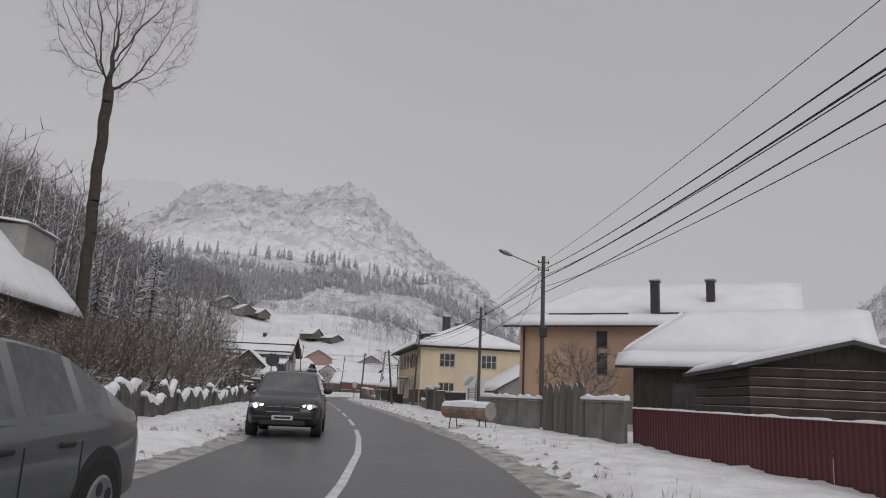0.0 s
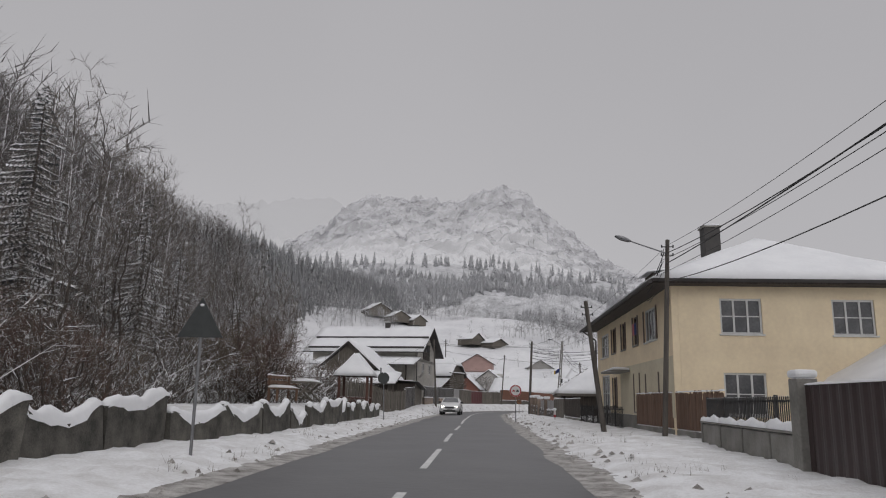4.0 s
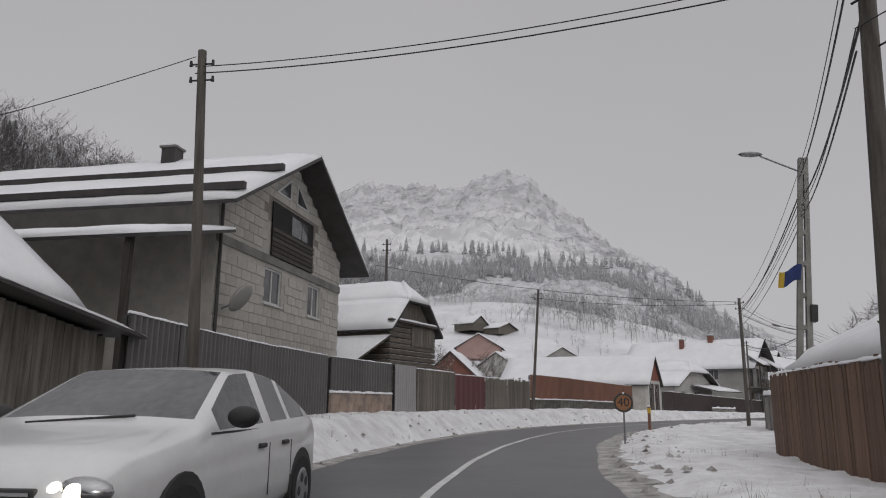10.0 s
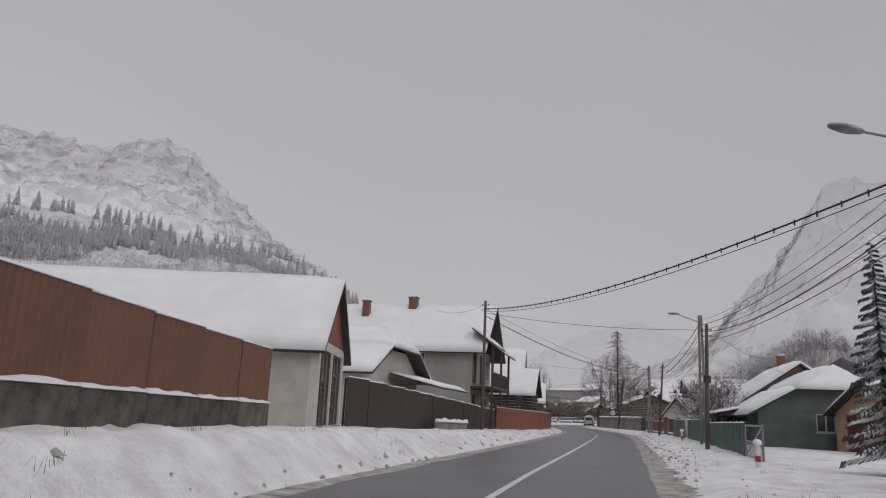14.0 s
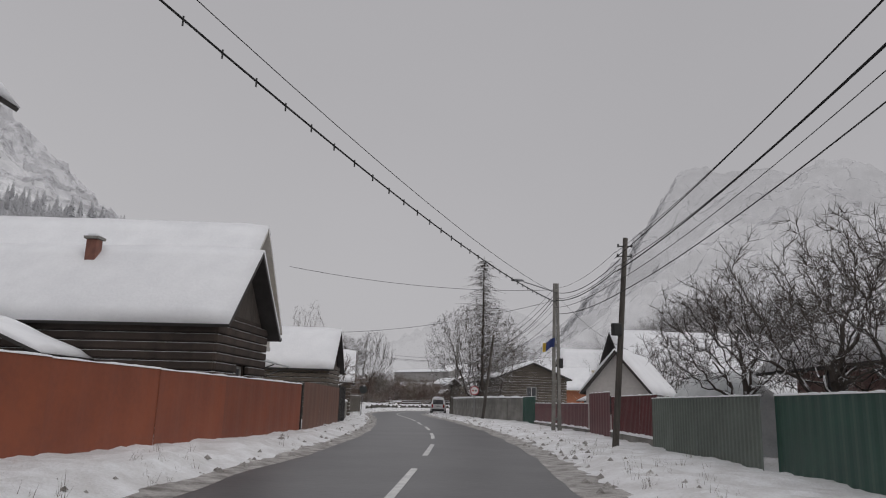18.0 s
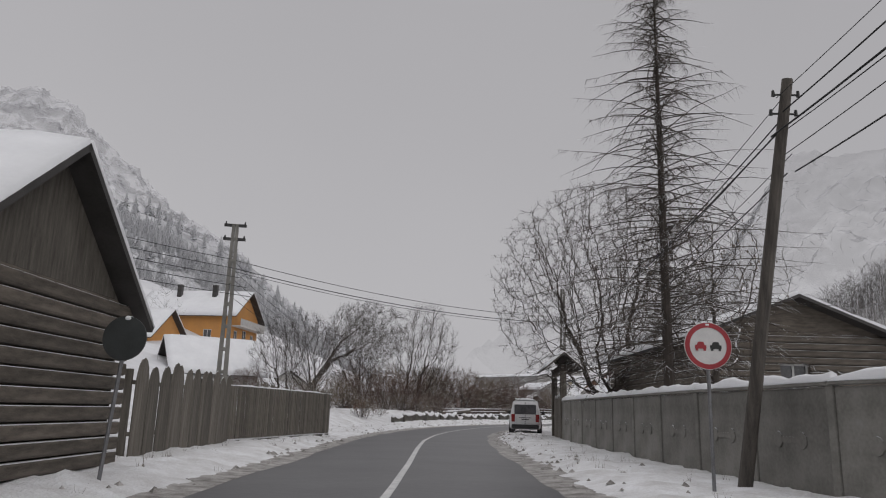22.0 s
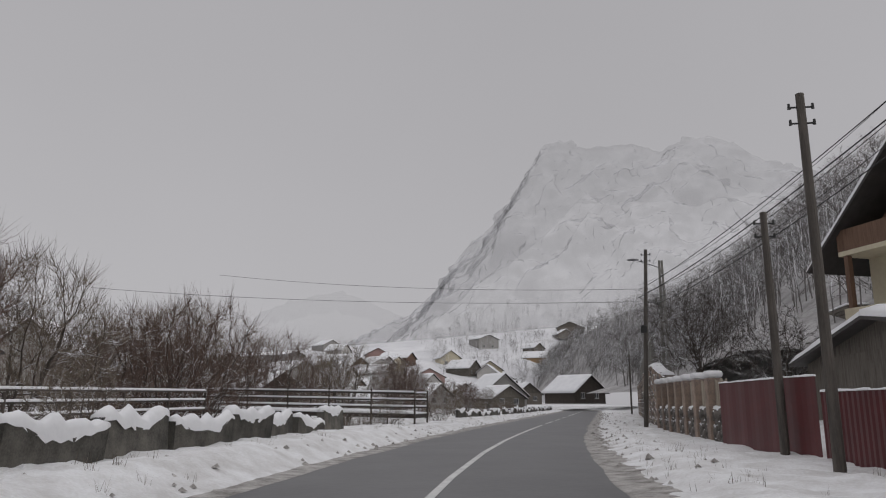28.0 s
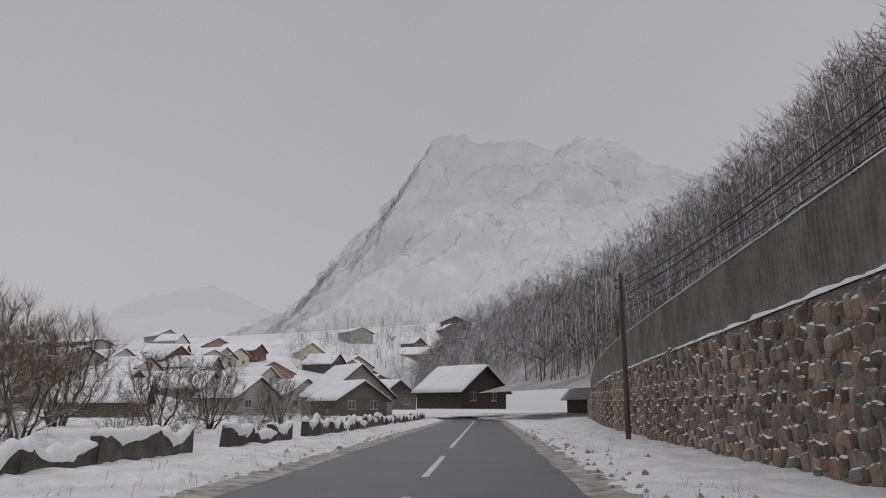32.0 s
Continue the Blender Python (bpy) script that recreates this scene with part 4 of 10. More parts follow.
# ---- trees ----
def tube_tree(seed, height, trunk_r, levels=4, spread=0.6, up=0.35, lean=(0, 0), first=0.25, kids=(7, 5, 5, 4), ratio=0.55, twist=0.35, min_r=0.006, straight=1.0, thin=0.52):
    """Verts and faces of a bare tree: a tapered trunk, limbs and twigs."""
    rnd = random.Random(seed)
    vs, fs = [], []

    def limb(p, way, length, r, level):
        n = 5 if level < 2 else 3
        sides = 7 if level == 0 else 5 if level == 1 else 3
        ring0 = None
        pts = []
        w = way.copy()
        q = p.copy()
        for i in range(n + 1):
            pts.append((q.copy(), w.copy(), max(min_r * 0.6, r * (1 - 0.75 * i / n))))
            k_ = 0.45 if level else 0.28 * straight
            w = (w + Vector((rnd.gauss(0, twist), rnd.gauss(0, twist), rnd.gauss(0, twist) * 0.6 + up * 0.3)) * k_).normalized()
            q = q + w * (length / n)
        for c, d, rr in pts:
            s1 = d.orthogonal().normalized()
            s2 = d.cross(s1)
            k = len(vs)
            for j in range(sides):
                a = 2 * math.pi * j / sides
                vs.append(c + s1 * rr * math.cos(a) + s2 * rr * math.sin(a))
            if ring0 is not None:
                for j in range(sides):
                    fs.append((ring0 + j, ring0 + (j + 1) % sides, k + (j + 1) % sides, k + j))
            ring0 = k
        if level + 1 < levels:
            m = kids[level]
            for i in range(m):
                u = first + (1 - first) * (i + rnd.random()) / m if level == 0 else 0.2 + 0.8 * (i + rnd.random()) / m
                k = min(n - 1, int(u * n))
                c, d, rr = pts[k]
                c = c.lerp(pts[k + 1][0], u * n - k)
                a = rnd.uniform(0, 2 * math.pi)
                o = d.orthogonal().normalized()
                o = Matrix.Rotation(a, 3, d) @ o
                w2 = (d * (1 - spread) + o * spread + Vector((0, 0, up * 0.5))).normalized()
                limb(c, w2, length * ratio * (1.15 - 0.5 * u) * rnd.uniform(0.75, 1.2), max(min_r, rr * thin), level + 1)

    limb(Vector((0, 0, -0.3)), Vector((lean[0], lean[1], 1)).normalized(), height * 0.75, trunk_r, 0)
    return vs, fs


def tree(s, d, seed, height, trunk_r, label, z=None, levels=5, material=None, twigs=None, category="bare tree", at=None, **kw):
    p = at if at is not None else W(s, d, z)
    e = thing("bare_tree", Matrix.Translation(p), label, category, "roadside trees")
    vs, fs = tube_tree(seed, height, trunk_r, levels=levels, **kw)
    link_mesh("trunk", vs[: (6 * 7)], [f for f in fs if max(f) < 42], material or BARK, e)
    link_mesh("crown", vs, [f for f in fs if max(f) >= 42], twigs or TWIG, e)
    return e


def bush(s, d, seed, height, n, label, material=None, z=None, fan=0.5, at=None, name="bush"):
    """Many thin upright stems from one foot, each with side twigs."""
    rnd = random.Random(seed)
    p0 = at if at is not None else W(s, d, z)
    e = thing(name, Matrix.Translation(p0), label, "bush", "roadside bushes")
    for nm, lo, hi in (("brushwood", 0, n),):
        vs, fs = [], []
        for i in range(lo, hi):
            a, rr = rnd.uniform(0, 2 * math.pi), rnd.random() ** 0.6
            w = Vector((math.cos(a) * fan * rr, math.sin(a) * fan * rr, 1)).normalized()
            p = Vector((math.cos(a) * rr * 0.35 * height * fan, math.sin(a) * rr * 0.35 * height * fan, -0.1))
            ln = height * rnd.uniform(0.6, 1.05) * (1 - 0.25 * rr)
            stem(vs, fs, p, w, ln, 0.02 * height / 4 + 0.006, rnd, 7)
        link_mesh(nm, vs, fs, material or TWIG_RED, e)
    return e


def stem(vs, fs, p, w, ln, r, rnd, kids):
    n = 4
    q, ring = p.copy(), None
    for i in range(n + 1):
        rr = r * (1 - 0.8 * i / n)
        k = len(vs)
        s1 = w.orthogonal().normalized()
        s2 = w.cross(s1)
        for j in range(3):
            a = 2 * math.pi * j / 3
            vs.append(q + s1 * rr * math.cos(a) + s2 * rr * math.sin(a))
        if ring is not None:
            for j in range(3):
                fs.append((ring + j, ring + (j + 1) % 3, k + (j + 1) % 3, k + j))
        if kids and i > 0:
            for _ in range(kids // 3 + 1):
                a = rnd.uniform(0, 2 * math.pi)
                w2 = (w + Vector((math.cos(a), math.sin(a), 0.3)) * 0.55).normalized()
                b = len(vs)
                L = ln * rnd.uniform(0.15, 0.32)
                vs.extend((q - s1 * rr * 0.7, q + s1 * rr * 0.7, q + w2 * L))
                fs.append((b, b + 1, b + 2))
        ring = k
        w = (w + Vector((rnd.gauss(0, 0.1), rnd.gauss(0, 0.1), 0.05))).normalized()
        q = q + w * ln / n


def far_bare(rnd):
    """A small bare tree for the woods: a trunk and thin twigs, one metre high."""
    vs, fs = [], []

    def blade(p, q, r):
        b = len(vs)
        v = (q - p).normalized()
        o = v.orthogonal().normalized() * r
        o2 = v.cross(o)
        vs.extend((p + o, p - o * 0.5 + o2 * 0.86, p - o * 0.5 - o2 * 0.86, q))
        fs.extend(((b, b + 1, b + 3), (b + 1, b + 2, b + 3), (b + 2, b, b + 3)))

    sway = Vector((rnd.gauss(0, 0.05), rnd.gauss(0, 0.05), 0))
    blade(Vector((0, 0, -0.05)), Vector((0, 0, 1.0)) + sway, 0.0075)
    for i in range(17):
        z = rnd.uniform(0.18, 0.92)
        a = rnd.uniform(0, 6.283)
        p = Vector((0, 0, z)) + sway * z
        L = rnd.uniform(0.16, 0.36) * (1.2 - z * 0.75)
        q = p + Vector((math.cos(a) * L, math.sin(a) * L, L * rnd.uniform(0.15, 1.15)))
        blade(p, q, 0.0034)
        for _ in range(6):
            u = rnd.uniform(0.25, 1.0)
            c = p.lerp(q, u)
            b = a + rnd.uniform(-1.5, 1.5)
            l2 = L * rnd.uniform(0.3, 0.65)
            k = len(vs)
            o = Vector((-math.sin(b), math.cos(b), 0)) * 0.0024
            vs.extend((c - o, c + o, c + Vector((math.cos(b) * l2, math.sin(b) * l2, l2 * rnd.uniform(-0.1, 1.1)))))
            fs.append((k, k + 1, k + 2))
    return np.array([tuple(v) for v in vs]), fs


def shrub(rnd):
    """A tangle of arching stems and twigs, one metre high."""
    vs, fs = [], []

    def leafless(p, q, r):
        side = (q - p).cross(Vector((rnd.gauss(0, 0.3), rnd.gauss(0, 0.3), 1))).normalized() * r
        k = len(vs)
        vs.extend((p - side, p + side, q))
        fs.append((k, k + 1, k + 2))

    for i in range(16):
        a = rnd.uniform(0, 6.283)
        w = Vector((math.cos(a), math.sin(a), 0)) * rnd.uniform(0.2, 1.1) + Vector((0, 0, 1))
        q, ln = Vector((rnd.gauss(0, 0.08), rnd.gauss(0, 0.08), -0.03)), rnd.uniform(0.6, 1.1)
        for k in range(4):
            p = q.copy()
            q = p + w.normalized() * ln / 4
            leafless(p, q + (q - p) * 0.3, 0.007 - 0.0012 * k)
            w = w + Vector((rnd.gauss(0, 0.22), rnd.gauss(0, 0.22), -0.24))
            for _ in range(5):
                c = p.lerp(q, rnd.random())
                leafless(c, c + (w.normalized() * 0.6 + Vector((rnd.gauss(0, 0.5), rnd.gauss(0, 0.5), rnd.gauss(0.12, 0.3)))) * rnd.uniform(0.07, 0.2), 0.0032)
    return np.array([tuple(v) for v in vs]), fs


def far_spruce(rnd, tiers=9, arms=9):
    vs, fs = [], []
    for t in range(tiers):
        z = 0.08 + 0.9 * t / tiers
        r = 0.2 * (1 - t / tiers) ** 0.85 + 0.012
        for i in range(arms):
            a = 6.283 * (i + rnd.random() * 0.7) / arms + t * 0.4
            rr = r * rnd.uniform(0.7, 1.15)
            k = len(vs)
            top = Vector((0, 0, z + 0.12))
            for da, dr, dz in ((-0.36, 0.75, -0.005), (0, 1.0, -0.05), (0.36, 0.75, -0.005)):
                vs.append(Vector((math.cos(a + da) * rr * dr, math.sin(a + da) * rr * dr, z + dz)))
            vs.append(top)
            fs.extend(((k, k + 1, k + 3), (k + 1, k + 2, k + 3)))
    return np.array([tuple(v) for v in vs]), fs


def scatter(name, templates, spots, material, label, category="trees"):
    """Many small trees in one mesh: spots of (x, y, z, size)."""
    rnd = random.Random(len(spots))
    V, F, base = [], [], 0
    for x, y, z, h in spots:
        tv, tf = rnd.choice(templates)
        a = rnd.uniform(0, 6.283)
        c, s = math.cos(a), math.sin(a)
        wd = h * rnd.uniform(0.85, 1.2)
        v = np.stack([(tv[:, 0] * c - tv[:, 1] * s) * wd + x, (tv[:, 0] * s + tv[:, 1] * c) * wd + y, tv[:, 2] * h + z], 1)
        V.append(v)
        F.append(np.array(tf) + base)
        base += len(tv)
    V, F = np.concatenate(V), np.concatenate(F)
    me = bpy.data.meshes.new(name)
    me.vertices.add(len(V))
    me.vertices.foreach_set("co", V.ravel())
    me.loops.add(F.size)
    me.loops.foreach_set("vertex_index", F.ravel().astype(np.int32))
    me.polygons.add(len(F))
    me.polygons.foreach_set("loop_start", np.arange(0, F.size, 3, dtype=np.int32))
    me.update(calc_edges=True)
    me.materials.append(material)
    return tagged(new(name, me), label, category, kind="stuff")


# ---- trees grown toward the light: limbs that share out a crown's space ----
GROWN = {}


def grown(key, seed, height, radius, clear, n=900, step=0.25, shift=(0.0, 0.0), gaps=0.0, trunk_r=None, twig=0.45, twigs=3, up=0.05, flat=1.0, stems=1, wild=0.16, wood=None, fine=None, tip_r=0.0055):
    """Three meshes (trunk, limbs, twigs) of a bare tree whose crown fills an ellipsoid; kept by key."""
    if key in GROWN:
        return GROWN[key]
    g = np.random.default_rng(seed)
    cz, hz = (clear + height) / 2, (height - clear) / 2
    pts = []
    while len(pts) < n:
        v = g.normal(size=3)
        v = v / np.linalg.norm(v) * g.random() ** 0.42
        p = np.array([v[0] * radius + shift[0], v[1] * radius + shift[1], cz + v[2] * hz * flat])
        if gaps and fbm(p[0] * 0.55 + seed, p[1] * 0.55, p[2] * 0.55, 2) < gaps - 0.5:
            continue
        pts.append(p)
    pts = np.array(pts)
    pos, par = [], []
    for k in range(stems):
        a = 2.4 * k
        q = np.array([0.12 * math.cos(a), 0.12 * math.sin(a), -0.3]) if stems > 1 else np.array([0.0, 0.0, -0.3])
        pos.append(q)
        par.append(-1)
        m = max(2, int((clear * (0.9 if stems == 1 else 0.5) + 0.5) / step))
        for i in range(m):
            u = (i + 1) / m
            side = np.array([shift[0], shift[1], 0]) * 0.55 * step / max(clear, 0.5)
            out = np.array([math.cos(a), math.sin(a), 0]) * 0.3 * step if stems > 1 else 0.0
            q = q + np.array([0, 0, step]) + side * u + out + g.normal(size=3) * step * 0.08
            pos.append(q)
            par.append(len(pos) - 2)
    P = np.array(pos)
    kids = [0] * len(pos)
    dist = np.full(n, 1e9)
    near = np.zeros(n, int)

    def see(lo):
        dd = np.linalg.norm(pts[:, None, :] - P[None, lo:, :], axis=2)
        j = dd.argmin(1)
        v = dd[np.arange(len(pts)), j]
        w = v < dist
        dist[w] = v[w]
        near[w] = j[w] + lo

    see(0)
    for _ in range(140):
        live = dist > step * 1.6
        if not live.any():
            break
        acc = {}
        for i in np.nonzero(live)[0]:
            acc.setdefault(int(near[i]), []).append(i)
        lo = len(P)
        fresh = []
        for k, ids in acc.items():
            if kids[k] > 3:
                continue
            v = pts[ids] - P[k]
            v = (v / np.linalg.norm(v, axis=1)[:, None]).sum(0)
            if par[k] >= 0:
                h = P[k] - P[par[k]]
                v = v / (np.linalg.norm(v) + 1e-6) + 0.45 * h / (np.linalg.norm(h) + 1e-6)
            v = v / (np.linalg.norm(v) + 1e-6) + g.normal(size=3) * wild + np.array([0, 0, up])
            v = v / np.linalg.norm(v)
            fresh.append(P[k] + v * step)
            par.append(k)
            kids[k] += 1
            kids.append(0)
        if not fresh or lo > 9000:
            break
        P = np.vstack([P, np.array(fresh)])
        see(lo)
    N = len(P)
    r = np.zeros(N)
    for i in range(N - 1, -1, -1):
        if r[i] == 0:
            r[i] = tip_r ** 2.15
        if par[i] >= 0:
            r[par[i]] += r[i]
    r = r ** (1 / 2.15)
    if trunk_r:
        r = r * (1 + (trunk_r / r[0] - 1) * (r / r[0]))
    out = {"trunk": ([], []), "bough": ([], []), "crown": ([], [])}
    for i in range(N):
        k = par[i]
        if k < 0:
            continue
        a, b = Vector(P[k]), Vector(P[i])
        v = (b - a)
        if v.length < 1e-4:
            continue
        v.normalize()
        nm = "trunk" if r[i] > 0.5 * r[0] else "bough" if r[i] > 0.011 else "crown"
        sides = 8 if nm == "trunk" else 5 if nm == "bough" and r[i] > 0.03 else 3
        s1 = v.orthogonal().normalized()
        s2 = v.cross(s1)
        vs, fs = out[nm]
        o = len(vs)
        ra, rb = float(min(r[k], r[i] * 1.35)), float(r[i])
        for c, q in ((a, ra), (b + v * q_len(step), rb)):
            for j in range(sides):
                t = 2 * math.pi * j / sides
                vs.append(c + s1 * q * math.cos(t) + s2 * q * math.sin(t))
        for j in range(sides):
            w = (j + 1) % sides
            fs.append((o + j, o + w, o + sides + w, o + sides + j))
        if r[i] < 0.02 and i > 8:
            vs, fs = out["crown"]
            for _k in range(twigs if kids[i] else twigs + 1):
                w = (v * 0.8 + Vector(g.normal(size=3)) * 0.55 + Vector((0, 0, up))).normalized()
                L = twig * g.uniform(0.5, 1.2)
                mid_ = b + w * L * 0.5 + Vector(g.normal(size=3)) * L * 0.07
                tip = mid_ + (w + Vector(g.normal(size=3)) * 0.3 + Vector((0, 0, up * 2))).normalized() * L * 0.5
                o = len(vs)
                s1 = w.orthogonal().normalized() * 0.0062
                s2 = w.cross(s1)
                vs.extend((b + s1, b - s1 * 0.5 + s2 * 0.8, b - s1 * 0.5 - s2 * 0.8, mid_ + s1 * 0.7, mid_ - s1 * 0.35 + s2 * 0.6, mid_ - s1 * 0.35 - s2 * 0.6, tip))
                for j in range(3):
                    q = (j + 1) % 3
                    fs.append((o + j, o + q, o + 3 + q, o + 3 + j))
                    fs.append((o + 3 + j, o + 3 + q, o + 6))
    made = []
    for nm, mt in (("trunk", wood or BARK), ("bough", wood or BARK), ("crown", fine or TWIG)):
        vs, fs = out[nm]
        me = bpy.data.meshes.new(nm)
        me.from_pydata([tuple(v) for v in vs], [], fs)
        me.materials.append(mt)
        made.append((nm, me))
    GROWN[key] = made
    return made


def q_len(step):
    return step * 0.06


def plant(name, p, key, label, category="bare tree", size=1.0, spin=0.0, tilt=0.0, group="roadside trees"):
    """A tree of a kind grown before, at p."""
    e = thing(name, Matrix.Translation(p) @ Matrix.Rotation(radians(tilt), 4, "X") @ Matrix.Rotation(radians(spin), 4, "Z") @ Matrix.Scale(size, 4), label, category, group)
    for nm, me in GROWN[key]:
        if len(me.polygons):
            o = tagged(new(nm, me), kind="" if nm == "trunk" else "stuff")
            o.parent = e
    return e


# ---- hills ----
def ridge(name, foot, crest, material, label, nu=120, nv=40, rough=0.08, power=1.0, fall=0.12, seed=0.0, freq=0.02, kind="structure", jag=0.0, crags=0.0, octaves=6):
    """A hillside between two polylines of (x, y, z), with folds; returns a function that gives points on it."""
    foot, crest = np.array(foot, float), np.array(crest, float)

    def along(P, u):
        k = np.r_[0, np.cumsum(np.hypot(*np.diff(P[:, :2], axis=0).T))]
        return np.array([np.interp(u * k[-1], k, P[:, i]) for i in range(3)])

    def at(u, v):
        a, b = along(foot, u), along(crest, u)
        vv = min(v, 1.0)
        p = a + (b - a) * vv
        p[2] = a[2] + (b[2] - a[2]) * vv**power
        h = b[2] - a[2]
        amp = h * rough * math.sin(math.pi * min(1, max(0.0, vv))) ** 0.6
        f = noise.fractal(Vector((p[0] * freq + seed, p[1] * freq, p[2] * freq * 0.6)), 1.0, 2.1, 6)
        g = noise.fractal(Vector((u * 9 + seed, v * 1.2, seed)), 1.0, 2.0, 5)
        p[2] += amp * (f + 0.5 * g)
        if jag and v > 0.3:
            p[2] += jag * noise.fractal(Vector((u * 40 + seed, 1.0, v * 2)), 1.0, 2.0, 5) * min(1.0, (v - 0.3) / 0.7)
        n = (b - a)[:2]
        n = n / (np.hypot(*n) + 1e-6)
        p[0] += n[0] * amp * g * 0.6
        p[1] += n[1] * amp * g * 0.6
        if crags and 0.02 < v <= 1.0:
            e = Vector((p[0] * 0.022 + seed, p[1] * 0.022, p[2] * 0.016))
            amp3 = crags * min(1.0, v * 3)
            rib = 1 - 2 * abs(noise.fractal(e * 2.2, 0.9, 2.1, octaves - 1))
            p[0] += amp3 * (noise.fractal(e, 0.9, 2.1, octaves) + 0.4 * rib)
            p[1] += amp3 * (noise.fractal(e + Vector((31, 7, 3)), 0.9, 2.1, octaves) - 0.5 * rib)
            p[2] += amp3 * 0.7 * noise.fractal(e * 2.6 + Vector((5, 17, 9)), 0.8, 2.1, 5)
        if v > 1:
            q = (v - 1)
            p[2] -= h * q * 1.5
            p[0] += n[0] * h * q * 3
            p[1] += n[1] * h * q * 3
        return p

    vs = [at(i / nu, (1 + fall) * j / nv) for j in range(nv + 1) for i in range(nu + 1)]
    fs = [(j * (nu + 1) + i, j * (nu + 1) + i + 1, (j + 1) * (nu + 1) + i + 1, (j + 1) * (nu + 1) + i) for j in range(nv) for i in range(nu)]
    ob = link_mesh(name, vs, fs, material, smooth=True)
    tagged(ob, label, "hill", kind=kind)
    return at


# ---- ground, road, verges ----
def strip(name, s0, s1, ds, step, zf, material, label, kind="structure", category="ground", smooth=True):
    n = int((s1 - s0) / step)
    vs, fs = [], []
    for i in range(n + 1):
        s = s0 + (s1 - s0) * i / n
        c, h = centre(s), heading(s)
        for d in ds:
            dd = d(s) if callable(d) else d
            vs.append((c[0] + dd * math.sin(h), c[1] - dd * math.cos(h), zf(s, dd)))
    m = len(ds)
    for i in range(n):
        for j in range(m - 1):
            k = i * m + j
            fs.append((k, k + 1, k + m + 1, k + m))
    ob = link_mesh(name, vs, fs, material, smooth=smooth)
    return tagged(ob, label, category, kind=kind)


# one sheet of snowy ground that reaches the horizon, sunk below the road and the verges
gs = list(range(-2600, -200, 200)) + list(range(-200, 500, 12)) + list(range(500, 2700, 200))
gv = [(x, y, -0.75 if -200 < x < 400 and -120 < y < 620 else -6.0) for y in gs for x in gs]
gf = [(j * len(gs) + i, j * len(gs) + i + 1, (j + 1) * len(gs) + i + 1, (j + 1) * len(gs) + i) for j in range(len(gs) - 1) for i in range(len(gs) - 1)]
tagged(link_mesh("ground", gv, gf, MEADOW), "flat snow-covered valley floor", "ground", kind="structure")


def edge_l(s):
    return ROAD_L + 0.16 * fbm(s * 0.22, 1.0)


def edge_r(s):
    return ROAD_R + 0.18 * fbm(s * 0.22, 7.0)


strip("road", -58, S_MAX, [lambda s: edge_l(s) - 0.5, -2.5, ROAD_MID, 0.4, lambda s: edge_r(s) + 0.5], 1.0, lambda s, d: 0.012 - 0.012 * abs(d - ROAD_MID) / 3, ASPHALT,
      "wet grey asphalt road between snowy verges", category="road")


def snow_z(s, d):
    g = ground(s, d)
    edge = min(abs(d - edge_l(s)), abs(d - edge_r(s)))
    lift = min(1.0, edge / 0.9)
    return g + lift * (0.05 + 0.07 * fbm(s * 0.9, d * 0.9) + 0.06 * fbm(s * 2.7, d * 2.7, 3.0) + 0.035 * fbm(s * 8.0, d * 8.0, 5.0, 2)) - (0.03 if edge < 0.05 else 0)


def dl(off):
    return lambda s: edge_l(s) - off


def dr(off):
    return lambda s: edge_r(s) + off


strip("verge_left", -50, S_MAX, [dl(o) for o in (0.0, 0.15, 0.3, 0.45, 0.62, 0.8, 1.0, 1.2, 1.4, 1.65, 1.9, 2.2, 2.5, 2.9, 3.3, 4.2, 5.5, 7.5, 11, 16, 24, 36, 60)], 0.22, snow_z, SNOW_TRODDEN, "trodden snow bank along the road", category="snow verge")
strip("verge_right", -50, S_MAX, [dr(o) for o in (60, 36, 24, 16, 11, 7.5, 5.5, 4.2, 3.6, 3.1, 2.7, 2.3, 2.0, 1.7, 1.45, 1.2, 1.0, 0.8, 0.62, 0.45, 0.3, 0.15, 0.0)], 0.22, snow_z, SNOW_TRODDEN, "trodden snow bank along the road", category="snow verge")
strip("slush_left", -50, S_MAX, [dl(o) for o in (-0.25, 0.05, 0.35)], 0.4, lambda s, d: 0.004 + 0.07 * max(0.0, edge_l(s) - d + 0.2), SLUSH, "brown slush along the road's edge", category="slush")
strip("slush_right", -50, S_MAX, [dr(o) for o in (0.45, 0.1, -0.3)], 0.4, lambda s, d: 0.004 + 0.07 * max(0.0, d - edge_r(s) + 0.2), SLUSH, "brown slush along the road's edge", category="slush")

# muddy bare patches and clods at the verge
rnd = random.Random(5)
cv, cf = [], []
for i in range(2000):
    s = rnd.uniform(-5, 400)
    lo = rnd.random() < 0.35
    d = edge_l(s) - abs(rnd.gauss(0.1, 0.45)) if lo else edge_r(s) + abs(rnd.gauss(0.15, 0.7))
    p = W(s, d, max(0.02, snow_z(s, d)))
    r = rnd.uniform(0.03, 0.11)
    k = len(cv)
    for dx, dy, dz in ((1, 0, 0), (0, 1, 0), (-1, 0, 0), (0, -1, 0), (0.1, 0.1, 0.8)):
        cv.append(p + Vector((dx * r * rnd.uniform(0.6, 1.3), dy * r * rnd.uniform(0.6, 1.3), dz * r)))
    cf += [(k, k + 1, k + 4), (k + 1, k + 2, k + 4), (k + 2, k + 3, k + 4), (k + 3, k, k + 4)]
tagged(link_mesh("road_edge_clods", cv, cf, SLUSH), "dirty clods of earth and ice at the road's edge", "clods", kind="stuff")

